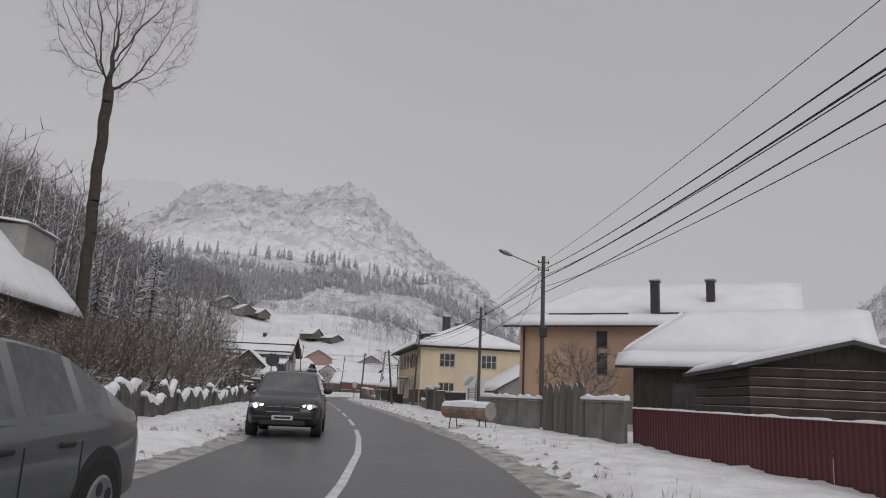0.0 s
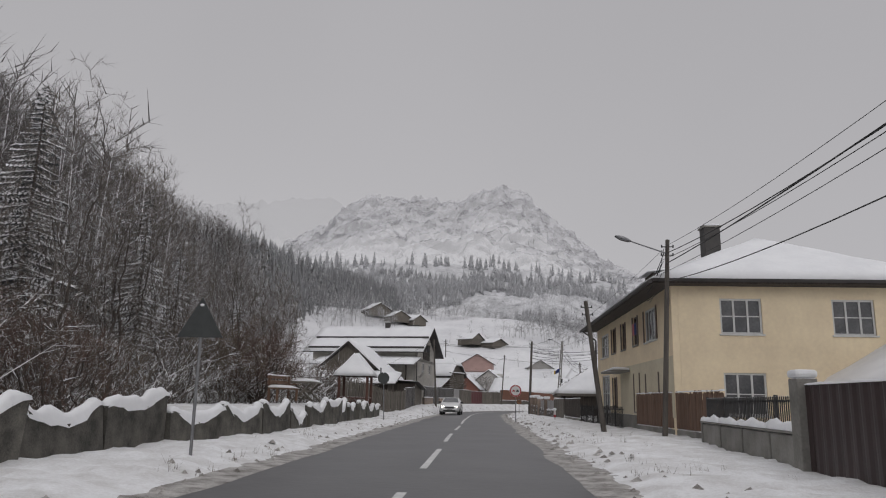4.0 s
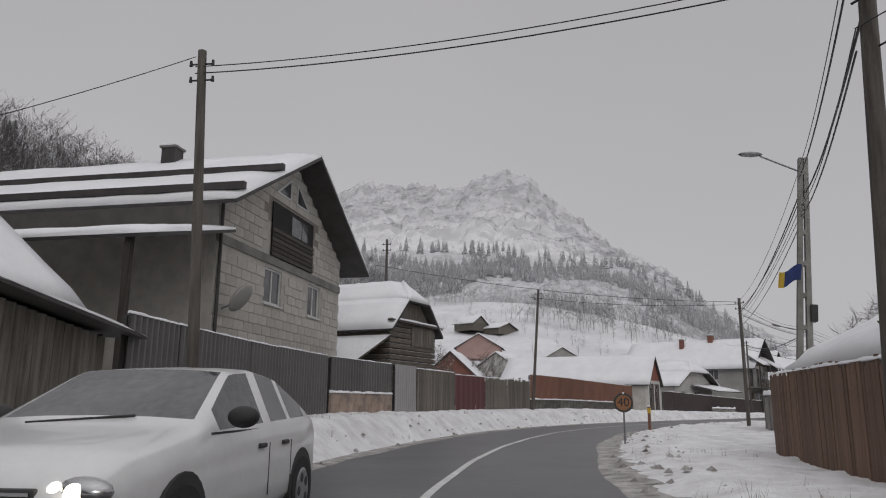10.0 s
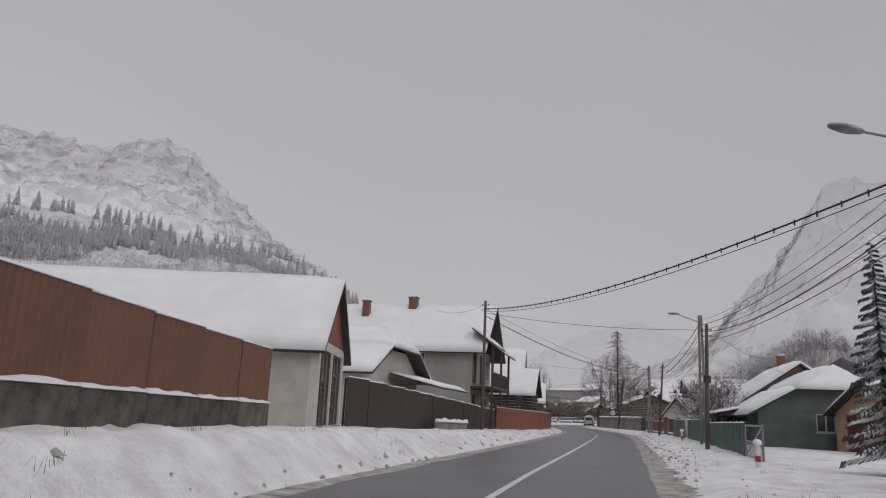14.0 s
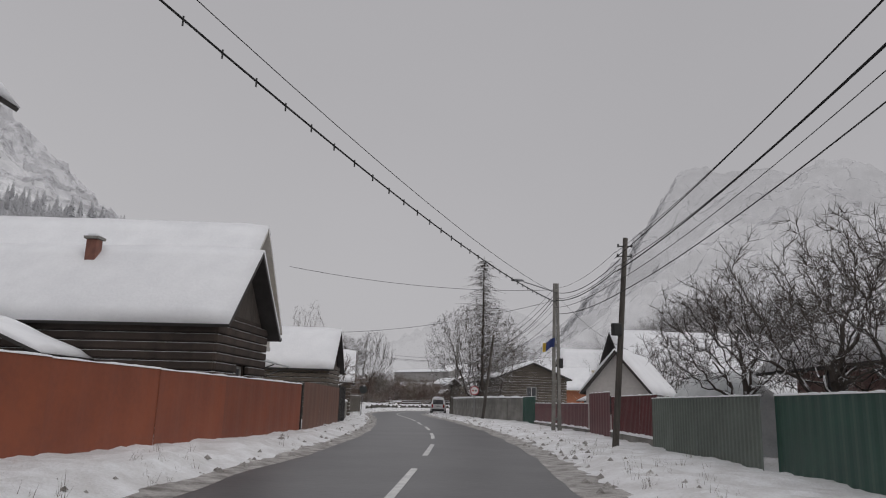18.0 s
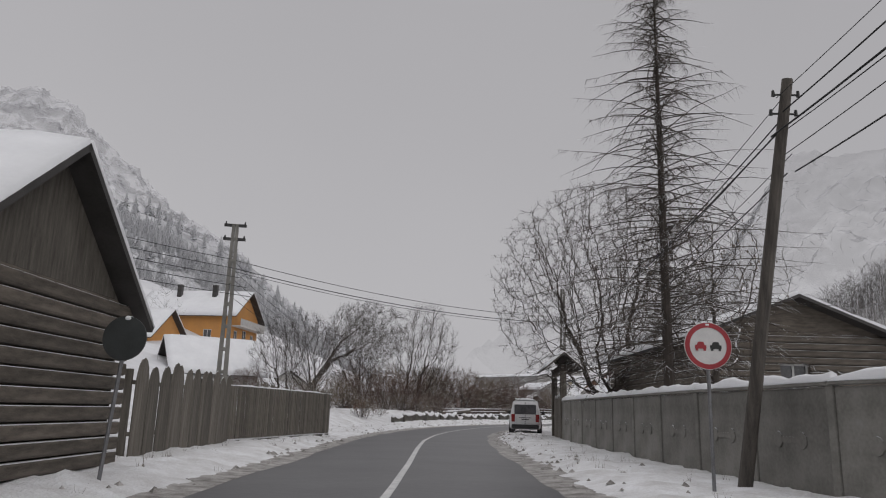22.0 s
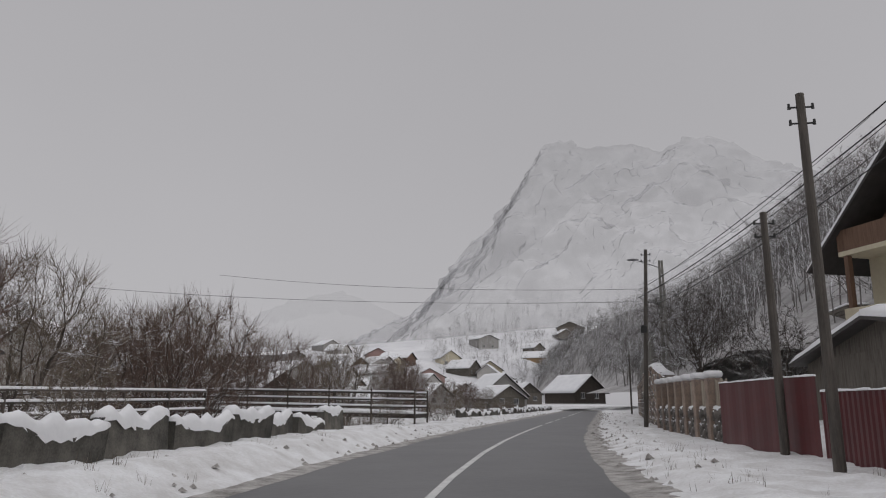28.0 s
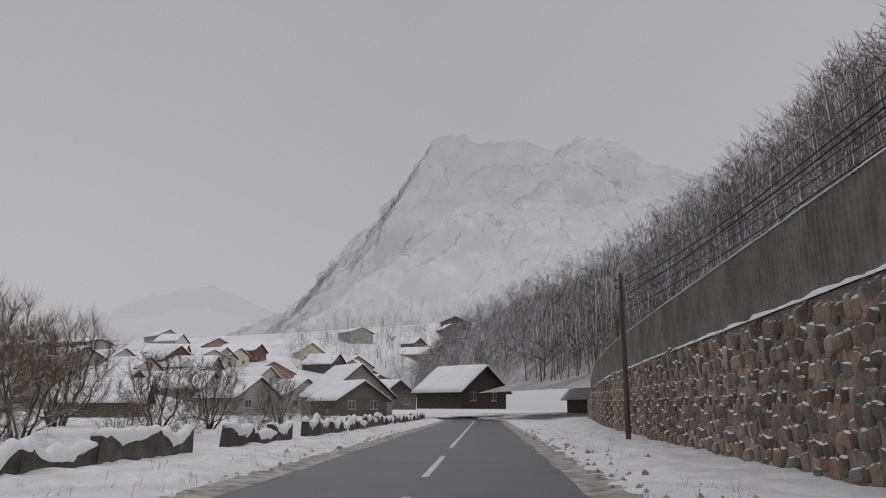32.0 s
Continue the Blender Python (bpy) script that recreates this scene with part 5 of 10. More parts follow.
# dry grass that pokes through the snow
gv, gf = [], []
for i in range(3600):
    s = rnd.uniform(-5, 400)
    lo = rnd.random() < 0.5
    d = edge_l(s) - 0.25 - abs(rnd.gauss(0, 1.2)) if lo else edge_r(s) + 0.3 + abs(rnd.gauss(0, 1.3))
    if fbm(s * 0.25, d * 0.4, 6.0) < 0.02:
        continue
    p = W(s, d, snow_z(s, d) - 0.03)
    for k in range(rnd.randint(4, 9)):
        a, h = rnd.uniform(0, 6.28), rnd.uniform(0.06, 0.24)
        o = Vector((math.cos(a), math.sin(a), 0))
        q = p + Vector((rnd.gauss(0, 0.05), rnd.gauss(0, 0.05), 0))
        side = Vector((-o.y, o.x, 0)) * 0.004
        n = len(gv)
        gv += [q - side, q + side, q + o * h * rnd.uniform(0.2, 0.8) + Vector((0, 0, h))]
        gf.append((n, n + 1, n + 2))
tagged(link_mesh("dry_grass", gv, gf, HEDGE), "dry brown grass blades poking through the snow", "grass", kind="stuff")

# the centre line: solid stretches, and long dashes with short gaps
marks = [(-50, 24), (86, 196), (246, 352), (383, S_MAX)]
s = 27.0
while s < 84:
    marks.append((s, s + 5.5))
    s += 9.0
s = 198.5
while s < 244:
    marks.append((s, s + 5.0))
    s += 8.5
s = 355.0
while s < 382:
    marks.append((s, s + 6.0))
    s += 9.0
for a, b in sorted(marks):
    strip("centre_line", a, b, [ROAD_MID - 0.065, ROAD_MID + 0.065], min(1.0, (b - a) / 4), lambda s, d: 0.0175, PAINT, "worn white centre line on the asphalt", category="road marking")

# ---- hills and mountains ----
HILL = ridge("wooded_hill", [W(-50, -19, .6), W(0, -18, .6), W(40, -17, 1), W(80, -18, 1.2), W(100, -26, 1.5), (-62, 135, 3), (-92, 200, 6), (-112, 290, 12), (-104, 430, 20), (-90, 500, 30)],
             [(-100, -60, 20), (-75, 0, 21), (-62, 60, 22), (-62, 108, 21), (-72, 128, 23), (-104, 191, 35), (-140, 287, 58), (-150, 436, 69), (-146, 520, 72)],
             FOREST_FLOOR, "steep wooded hillside under thin snow", 90, 20, 0.1)
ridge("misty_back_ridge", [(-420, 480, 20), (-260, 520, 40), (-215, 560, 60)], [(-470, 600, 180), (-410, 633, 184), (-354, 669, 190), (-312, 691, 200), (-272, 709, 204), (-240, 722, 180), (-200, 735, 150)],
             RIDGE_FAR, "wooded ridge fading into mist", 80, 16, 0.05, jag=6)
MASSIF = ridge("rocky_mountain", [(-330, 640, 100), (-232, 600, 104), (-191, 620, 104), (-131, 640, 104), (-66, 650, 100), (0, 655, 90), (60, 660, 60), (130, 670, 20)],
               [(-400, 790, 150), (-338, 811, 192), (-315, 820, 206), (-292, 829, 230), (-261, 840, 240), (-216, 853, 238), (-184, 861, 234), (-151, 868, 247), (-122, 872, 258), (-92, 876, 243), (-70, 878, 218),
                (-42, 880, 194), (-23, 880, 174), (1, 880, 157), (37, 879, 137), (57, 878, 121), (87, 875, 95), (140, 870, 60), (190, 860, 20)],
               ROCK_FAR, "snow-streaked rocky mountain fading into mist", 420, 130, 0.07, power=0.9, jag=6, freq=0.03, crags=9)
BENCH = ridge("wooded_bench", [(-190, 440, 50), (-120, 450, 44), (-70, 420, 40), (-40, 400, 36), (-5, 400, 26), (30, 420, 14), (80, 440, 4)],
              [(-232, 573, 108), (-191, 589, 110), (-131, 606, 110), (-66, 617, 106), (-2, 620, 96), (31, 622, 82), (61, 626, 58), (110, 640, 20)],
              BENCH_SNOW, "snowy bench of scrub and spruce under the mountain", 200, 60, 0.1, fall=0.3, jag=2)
SLOPE = ridge("snow_meadow_slope", [(-110, 230, 6), (-70, 245, 3), (-35, 250, 1.5), (0, 262, 0.4), (30, 285, -0.2), (60, 330, -0.5)],
              [(-135, 330, 42), (-90, 395, 44), (-50, 390, 42), (-27, 372, 35), (-5, 362, 29), (24, 360, 20), (70, 390, 5)],
              MEADOW, "open snow meadow rising behind the village", 60, 20, 0.06, fall=0.6)
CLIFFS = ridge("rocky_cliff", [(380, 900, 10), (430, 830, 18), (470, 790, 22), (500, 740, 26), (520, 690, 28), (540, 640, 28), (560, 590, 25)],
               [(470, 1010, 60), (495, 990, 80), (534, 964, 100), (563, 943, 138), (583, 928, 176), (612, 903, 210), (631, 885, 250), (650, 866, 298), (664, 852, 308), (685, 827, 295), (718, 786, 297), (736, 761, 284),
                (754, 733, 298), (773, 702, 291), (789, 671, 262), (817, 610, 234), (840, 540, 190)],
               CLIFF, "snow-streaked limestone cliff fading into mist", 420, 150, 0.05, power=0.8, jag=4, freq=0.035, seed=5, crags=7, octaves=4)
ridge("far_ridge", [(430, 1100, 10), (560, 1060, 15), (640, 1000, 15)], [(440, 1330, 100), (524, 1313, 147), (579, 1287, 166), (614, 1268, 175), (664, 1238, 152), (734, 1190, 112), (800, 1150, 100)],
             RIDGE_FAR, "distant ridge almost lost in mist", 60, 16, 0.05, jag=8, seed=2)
HILLR = ridge("wooded_slope", [W(322, 24, 3), W(338, 14, 3.2), W(350, 10, 4), W(370, 10.5, 4.4), W(392, 12, 4.5), (165, 366, 4.2), (200, 402, 5), (232, 446, 5), (262, 500, 6), (300, 560, 8)],
              [(110, 275, 17), (122, 298, 19), (138, 318, 23), (165, 339, 27), (205, 374, 31), (235, 408, 32), (256, 448, 31), (272, 478, 27), (290, 500, 24), (330, 540, 26)],
              FOREST_FLOOR, "steep wooded slope above the retaining wall", 80, 18, 0.08, seed=3)
HILLF = ridge("low_wooded_hill", [(70, 170, 1), (95, 215, 2), (112, 262, 3), (128, 320, 3), (160, 380, 3)], [(110, 165, 20), (122, 205, 23), (135, 250, 24), (150, 300, 21), (172, 345, 17), (200, 380, 10)],
              FOREST_FLOOR, "wooded hillside behind the houses", 50, 14, 0.08, seed=8)
VILL = ridge("village_slope", [(140, 420, 0), (175, 445, 0.5), (230, 470, 1), (290, 500, 2)], [(210, 620, 26), (290, 590, 35), (345, 570, 42), (400, 560, 47)], MEADOW, "snowy slope with scattered village houses", 40, 20, 0.05, seed=4)

rnd = random.Random(11)
bare = [far_bare(rnd) for _ in range(6)]
spruce = [far_spruce(rnd) for _ in range(4)]


CLEAR = [(*W(44, -23)[:2], 8.0), (*W(36, -21)[:2], 9.0), (*W(28, -20)[:2], 10.0), (*W(18, -20)[:2], 10.0), (*W(8, -22)[:2], 9.0)]


def on(f, n, us, vspan, hs, seed, thin=None):
    r = random.Random(seed)
    out = []
    while len(out) < n:
        u, v = r.uniform(*us), r.uniform(*vspan)
        p = f(u, v)
        if any(math.hypot(p[0] - x, p[1] - y) < q for x, y, q in CLEAR):
            continue
        if thin and fbm(p[0] * thin, p[1] * thin, 2.0) < -0.05:
            continue
        out.append((p[0], p[1], p[2] - 0.1, r.uniform(*hs)))
    return out


scatter("bare_woods", bare, on(HILL, 3200, (0.02, 0.55), (0.0, 1.02), (8, 13.5), 1), WOODS, "dense leafless woods on the hillside dusted with snow", "woods")
shrubs = [shrub(rnd) for _ in range(5)]
scatter("hillside_brush", shrubs, on(HILL, 520, (0.1, 0.44), (0.0, 0.4), (2.5, 6), 21), BRUSH, "tangled snow-laden brush on the lower slope", "brush")
scatter("hillside_brush", shrubs, [(*W(rnd.uniform(20, 46), rnd.uniform(-15, -9.2))[:2], 0.1, rnd.uniform(1.2, 2.6)) for _ in range(46)], BRUSH, "tangled snow-laden brush behind the parapet", "brush")
scatter("hillside_brush", shrubs, [(*W(rnd.uniform(50, 100), rnd.uniform(-16, -10.5))[:2], 0.8, rnd.uniform(2.2, 5)) for _ in range(90)], BRUSH, "tangled snow-laden brush behind the parapet", "brush")
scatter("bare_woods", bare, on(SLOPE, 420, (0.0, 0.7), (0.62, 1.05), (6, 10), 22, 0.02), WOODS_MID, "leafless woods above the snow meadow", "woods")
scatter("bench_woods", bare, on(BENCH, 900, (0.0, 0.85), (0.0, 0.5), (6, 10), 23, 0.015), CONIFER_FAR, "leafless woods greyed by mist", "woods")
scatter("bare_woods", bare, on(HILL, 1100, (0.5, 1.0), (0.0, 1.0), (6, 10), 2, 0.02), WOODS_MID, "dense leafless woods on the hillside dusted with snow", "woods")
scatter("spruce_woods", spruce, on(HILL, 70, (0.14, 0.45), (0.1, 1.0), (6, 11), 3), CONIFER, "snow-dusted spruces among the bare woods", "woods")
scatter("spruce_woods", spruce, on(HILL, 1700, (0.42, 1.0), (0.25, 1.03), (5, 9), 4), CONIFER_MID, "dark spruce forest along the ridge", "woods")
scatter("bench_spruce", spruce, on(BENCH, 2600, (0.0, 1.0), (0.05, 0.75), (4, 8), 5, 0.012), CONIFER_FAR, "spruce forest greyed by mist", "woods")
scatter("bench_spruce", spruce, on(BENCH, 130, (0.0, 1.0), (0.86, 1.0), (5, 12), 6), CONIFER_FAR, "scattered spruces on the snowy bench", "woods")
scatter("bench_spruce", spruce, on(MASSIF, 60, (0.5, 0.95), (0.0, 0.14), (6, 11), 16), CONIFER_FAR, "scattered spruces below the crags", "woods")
scatter("meadow_trees", bare, on(SLOPE, 110, (0.0, 0.75), (0.0, 0.55), (3, 6), 7, 0.03), WOODS, "bare fruit trees on the snow meadow", "trees")
scatter("bare_woods", bare, on(HILLR, 2600, (0.0, 1.0), (0.06, 1.02), (4.5, 7.5), 8), WOODS, "leafless beech woods on the slope", "woods")
scatter("bare_woods", bare, on(HILLF, 700, (0.0, 1.0), (0.1, 1.02), (7, 11), 9), WOODS, "leafless woods behind the houses", "woods")
scatter("bare_woods", bare, on(VILL, 260, (0.35, 1.0), (0.05, 1.0), (5, 9), 10, 0.03), WOODS, "bare trees between the far houses", "woods")
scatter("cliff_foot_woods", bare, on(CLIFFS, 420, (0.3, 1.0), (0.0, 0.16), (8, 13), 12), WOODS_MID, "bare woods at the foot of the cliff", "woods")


# ---- left side, houses ----
# white cottage roof above the first bend
e = house("cottage", place(47.0, -21.0, 2.5, turn=90), "old dark cottage with a steep snow-laden roof on the slope", 7, 12, 3.0, 6.9, WOOD_DARK, over=.6, snow=.22, side=[(1.4, 2.4, .8, 1.8, "b"), (5.5, 6.5, .8, 1.8, "b")])
dm = part("dormer", boxm(-1.9, 1.2, -.2, 4.2, 4.9, 7.0), PLASTER_G, e, "grey rendered dormer wall")
snow_slab("dormer_snow", (-2.2, 4.5, 7.02), (-2.2, -.5, 7.02), (1.4, -.5, 7.35), (1.4, 4.5, 7.35), .2, dm)

# gazebo
e = thing("gazebo", place(83.6, -7.45, .35), "wooden gazebo with a steep pyramid roof under snow", "gazebo")
for x in (-.82, .82):
    for y in (-.82, .82):
        part("post", boxm(x - .07, x + .07, y - .07, y + .07, 0, 2.25, bevel=.01), WOOD_RED, e)
for a, b in (((-.82, -.82), (.82, -.82)), ((-.82, .82), (.82, .82)), ((-.82, -.82), (-.82, .82)), ((.82, -.82), (.82, .82))):
    for z in (.25, .95):
        part("rail", cyl(bmesh.new(), (*a, z), (*b, z), .045, n=8), WOOD_RED, e)
    part("brace", cyl(bmesh.new(), (*a, .3), ((a[0] + b[0]) / 2, (a[1] + b[1]) / 2, .92), .035, n=8), WOOD_RED, e)
    part("brace", cyl(bmesh.new(), (*b, .3), ((a[0] + b[0]) / 2, (a[1] + b[1]) / 2, .92), .035, n=8), WOOD_RED, e)
part("floor", boxm(-.95, .95, -.95, .95, -.2, .16, bevel=.02), CONCRETE, e)
part("table", boxm(-.35, .35, -.35, .35, .72, .78, bevel=.01), WOOD_RED, e)
for k in range(4):
    c = [(-1.15, -1.15), (1.15, -1.15), (1.15, 1.15), (-1.15, 1.15)]
    a, b = c[k], c[(k + 1) % 4]
    r = part("roof", slab(bmesh.new(), (*a, 2.2), (*b, 2.2), (a[0] * .01 + b[0] * .01, a[1] * .01 + b[1] * .01, 3.45), (a[0] * .02, a[1] * .02, 3.45), .06), WOOD_DARK, e)
    snow_slab("roof_snow", (*a, 2.2), (*b, 2.2), (b[0] * .02, b[1] * .02, 3.48), (a[0] * .02, a[1] * .02, 3.48), .13, r)

# picnic bench and table
e = thing("garden_bench", place(72.7, -8.6, W(72.7, -8.6).z + .35, turn=-15), "wooden garden bench under thick snow", "bench")
for y, z0, z1 in ((.45, .62, .78), (.45, .85, .98)):
    part("backrest", boxm(-.95, .95, y, y + .05, z0, z1, bevel=.01), WOOD_BROWN, e)
part("seat", boxm(-.95, .95, -.05, .42, .4, .46, bevel=.01), WOOD_BROWN, e)
for x in (-.85, .8):
    for y in (0, .42):
        part("leg", boxm(x, x + .08, y, y + .08, -.1, .4 if y == 0 else 1.0), WOOD_BROWN, e)
    part("armrest", boxm(x, x + .08, 0, .42, .62, .67), WOOD_BROWN, e)
snow_slab("snow", (-.95, -.05, .462), (.95, -.05, .462), (.95, .42, .462), (-.95, .42, .462), .12, e)
snow_slab("snow", (-.95, .44, .982), (.95, .44, .982), (.95, .51, .982), (-.95, .51, .982), .1, e)
e = thing("picnic_table", place(74.9, -8.3, W(74.9, -8.3).z + .35), "heavy wooden picnic table with crossed legs under snow", "table")
part("tabletop", boxm(-1.1, 1.1, -.45, .45, .72, .79, bevel=.01), WOOD_GREY, e)
for x in (-.75, .75):
    for sg in (-1, 1):
        part("leg", cyl(bmesh.new(), (x + .05 * sg, -.5 * sg, -.1), (x + .05 * sg, .45 * sg, .72), .06, n=8), WOOD_GREY, e)
part("stretcher", boxm(-.75, .75, -.04, .04, .32, .4), WOOD_GREY, e)
snow_slab("snow", (-1.1, -.45, .792), (1.1, -.45, .792), (1.1, .45, .792), (-1.1, .45, .792), .13, e)

# dark barn with lean-to beside the fence
e = house("barn", place(103.9, -11.8, .6, turn=-90), "grey board barn with a snow roof behind the fence", 6.6, 11, 2.7, 5.6, WOOD_GREY, over=.5, front_over=.7, snow=.22, front=[(3.0, 3.9, 3.0 - 1.2, 2.6, "o")])
e = thing("open_shed", place(99.2, -10.6, .5, turn=-90), "open lean-to shed with a long snow-laden roof", "shed")
r = part("roof", slab(bmesh.new(), (-4.4, -.4, 2.0), (3.6, -.4, 2.0), (3.6, 4.2, 2.95), (-4.4, 4.2, 2.95), .1), TIN, e)
snow_slab("roof_snow", (-4.4, -.4, 2.0), (3.6, -.4, 2.0), (3.6, 4.2, 2.95), (-4.4, 4.2, 2.95), .22, r)
for x in (-4.2, -1.6, 1.0, 3.4):
    part("post", boxm(x - .07, x + .07, -.2, -.06, -.6, 1.9), WOOD_DARK, e)
part("back_wall", boxm(-4.3, 2.6, 2.6, 2.7, -.6, 2.4), WOOD_DARK, e)
part("stove_pipe", cyl(bmesh.new(), (2.2, 1.2, 2.2), (2.2, 1.2, 3.3), .07, n=10), STEEL, e)
rr = random.Random(8)
for j in range(5):
    for i in range(13):
        part("firewood", cyl(bmesh.new(), (-4.0 + i * .2 + rr.uniform(-.03, .03), 1.6, -.4 + j * .19), (-4.0 + i * .2, 2.5, -.4 + j * .19), rr.uniform(.08, .105), n=7), WOOD_BROWN if rr.random() < .5 else WOOD_GREY, e)

# shed of boards and sheets by the fence
e = thing("board_shed", place(110.2, -6.4, .75), "lean-to shed of weathered vertical boards with a tin roof", "shed")
for i in range(22):
    part("board", boxm(-2.3 + i * .21, -2.3 + i * .21 + .2, -.02, .02, -.5, 2.0 - i * .026), WOOD_GREY, e)
part("wall", boxm(-2.32, -2.28, .03, 3.0, -.5, 2.05), WOOD_DARK, e)
part("wall", boxm(-2.27, 2.3, 2.96, 3.0, -.5, 2.0), WOOD_DARK, e)
part("wall", boxm(2.28, 2.32, .03, 2.95, -.5, 1.5), WOOD_DARK, e)
r = part("roof", slab(bmesh.new(), (-2.9, -.45, 2.15), (2.8, -.45, 1.5), (2.8, 3.2, 1.7), (-2.9, 3.2, 2.35), .05), TIN, e)
snow_slab("roof_snow", (-2.9, -.45, 2.15), (2.8, -.45, 1.5), (2.8, 3.2, 1.7), (-2.9, 3.2, 2.35), .12, r)

# block house
BH = house("block_house", place(124.1, -8.6, .8, turn=2.5), "unfinished grey block house with a loggia and three-step snow roof", 10.0, 12, 6.1, 8.8, BLOCK, over=.9, front_over=1.0, snow=.2,
           front=[(3.1, 4.45, 3.45, 4.6, "w"), (6.75, 7.9, 3.45, 4.6, "w")], gable=MORTAR)
BH.children[0].data.materials[0] = MORTAR
part("lintel_band", boxm(-5.0, 5.0, -.05, -.002, 4.72, 4.98), CONCRETE, BH)
# no recess here: a black panel on the wall paints the loggia's shade
lg = part("loggia", boxm(-1.6, 1.9, -.052, -.03, 5.0, 6.8), DARK, BH, "black panel standing for the loggia's shade, with a board railing")
for i in range(6):
    part("railing_board", boxm(-1.6, 1.9, -.09, -.056, 5.02 + i * .16, 5.02 + i * .16 + .12), WOOD_DARK, lg)
for x0, x1 in ((-.1, .75), (.8, 1.3)):
    part("loggia_window", boxm(x0, x1, -.07, -.054, 6.0, 6.65), GLASS, lg)
part("downpipe", cyl(bmesh.new(), (-4.9, -.1, 5.9), (-4.9, -.1, 0), .05, n=8), TIN, BH)
# its blocks, each with its own joint; those of the attic joined
holes_ = ((3.1, 4.45, 3.45, 4.6), (6.75, 7.9, 3.45, 4.6), (0, 10, 4.7, 5.0), (3.4, 6.9, 5.0, 6.85))
blk, bv, bf, made_ = None, [], [], 0
for j in range(29):
    z = .02 + j * .3
    half = 5.0 if z + .3 < 6.1 else (8.8 - z - .3) / 2.7 * 5.0 - .1
    x = -.31 * (j % 2)
    while x < 10:
        a, b = max(x, 5 - half), min(x + .62, 5 + half)
        if b - a > .16 and not any(a < h[1] and b > h[0] and z < h[3] and z + .28 > h[2] for h in holes_):
            full = b - a > .6
            if blk is None and full:
                blk = part("block", boxm(.01, .61, -.028, .0, .01, .29), BLOCK, BH, m=Matrix.Translation((a - 5, -.003, z)))
                made_ += 1
            elif full and made_ < 290 and z < 6:
                share("block", blk, BH, Matrix.Translation((a - 5, -.003, z)))
                made_ += 1
            else:
                o = len(bv)
                bv += [(xx - 5, yy, zz) for yy in (-.031, -.003) for xx, zz in ((a + .01, z + .01), (b - .01, z + .01), (b - .01, z + .29), (a + .01, z + .29))]
                bf += [(o, o + 1, o + 2, o + 3), (o + 4, o + 7, o + 6, o + 5), (o, o + 4, o + 5, o + 1), (o + 3, o + 2, o + 6, o + 7), (o, o + 3, o + 7, o + 4), (o + 1, o + 5, o + 6, o + 2)]
        x += .62
tagged(link_mesh("attic_masonry", bv, bf, BLOCK, BH), kind="stuff")
for x in (-1, 1):
    bm = bmesh.new()
    prism(bm, [(x * .25, 7.15), (x * 1.45, 7.15), (x * .25, 7.95)], -.06, -.035)
    f = part("attic_window", bm, FRAME_W, BH, "triangular attic window")
    bm = bmesh.new()
    prism(bm, [(x * .33, 7.22), (x * 1.2, 7.22), (x * .33, 7.8)], -.07, -.062)
    part("pane", bm, GLASS, f)
for z in (5.9, 7.2):
    xx = -(8.8 - z) / .54 - .05
    part("snow_guard", boxm(xx - .12, xx + .05, -1.0, 12.4, z + .12, z + .32), TIN, BH)
chimney(BH, -.3, 4.6, 8.2, 9.3, .55, TIN)
r = part("porch_roof", slab(bmesh.new(), (-8.6, -.6, 4.1), (-8.6, 11, 4.1), (-5.05, 11, 5.0), (-5.05, -.6, 5.0), .08), TIN, BH)
snow_slab("roof_snow", (-8.6, 11, 4.1), (-8.6, -.6, 4.1), (-5.05, -.6, 5.0), (-5.05, 11, 5.0), .2, r)
for y in (.2, 5, 10):
    part("porch_post", boxm(-8.4, -8.25, y, y + .15, -.5, 4.1), WOOD_DARK, BH)
dish = bmesh.new()
bmesh.ops.create_uvsphere(dish, u_segments=16, v_segments=8, radius=.45, matrix=Matrix.Translation((-4.5, -.6, 3.2)) @ Matrix.Rotation(radians(35), 4, "X") @ Matrix.Diagonal((1, .18, 1, 1)))
ds = part("satellite_dish", dish, PLASTER_G, BH, smooth=True)
part("dish_arm", cyl(bmesh.new(), (-4.5, -.5, 3.1), (-4.5, 0, 2.9), .025, n=6), STEEL, ds)

# log hut with half-hipped roof
e = house("log_hut", Matrix.Translation((-22.99, 132.3, .85)) @ Matrix.Rotation(radians(77), 4, "Z"), "old log hut with a half-hipped snow roof and carved porch boards", 4.0, 6.5, 3.85, 5.75, LOG, over=.45, cap=.95, gable=WOOD_GREY, logs=True, snow=.2, front=[(2.3, 3.1, .9, 1.7, "o")])
for i in range(6, 14):
    part("carved_board", boxm(-1.95 + i * .28, -1.95 + i * .28 + .26, -.2, -.17, 2.85, 3.72), WOOD_GREY, e)
r = part("eave_board", boxm(-2.4, 2.4, -.42, -.18, 3.78, 3.86), WOOD_DARK, e)
snow_slab("roof_snow", (-2.4, -.42, 3.865), (2.4, -.42, 3.865), (2.4, -.18, 3.9), (-2.4, -.18, 3.9), .1, r)
r = part("porch_roof", slab(bmesh.new(), (-4.9, -.3, 2.0), (-4.9, 5.5, 2.0), (-2.3, 5.5, 3.2), (-2.3, -.3, 3.2), .08), WOOD_DARK, e)
part("porch_wall", boxm(-4.7, -2.2, 2.6, 2.7, -.5, 2.1), WOOD_DARK, e)

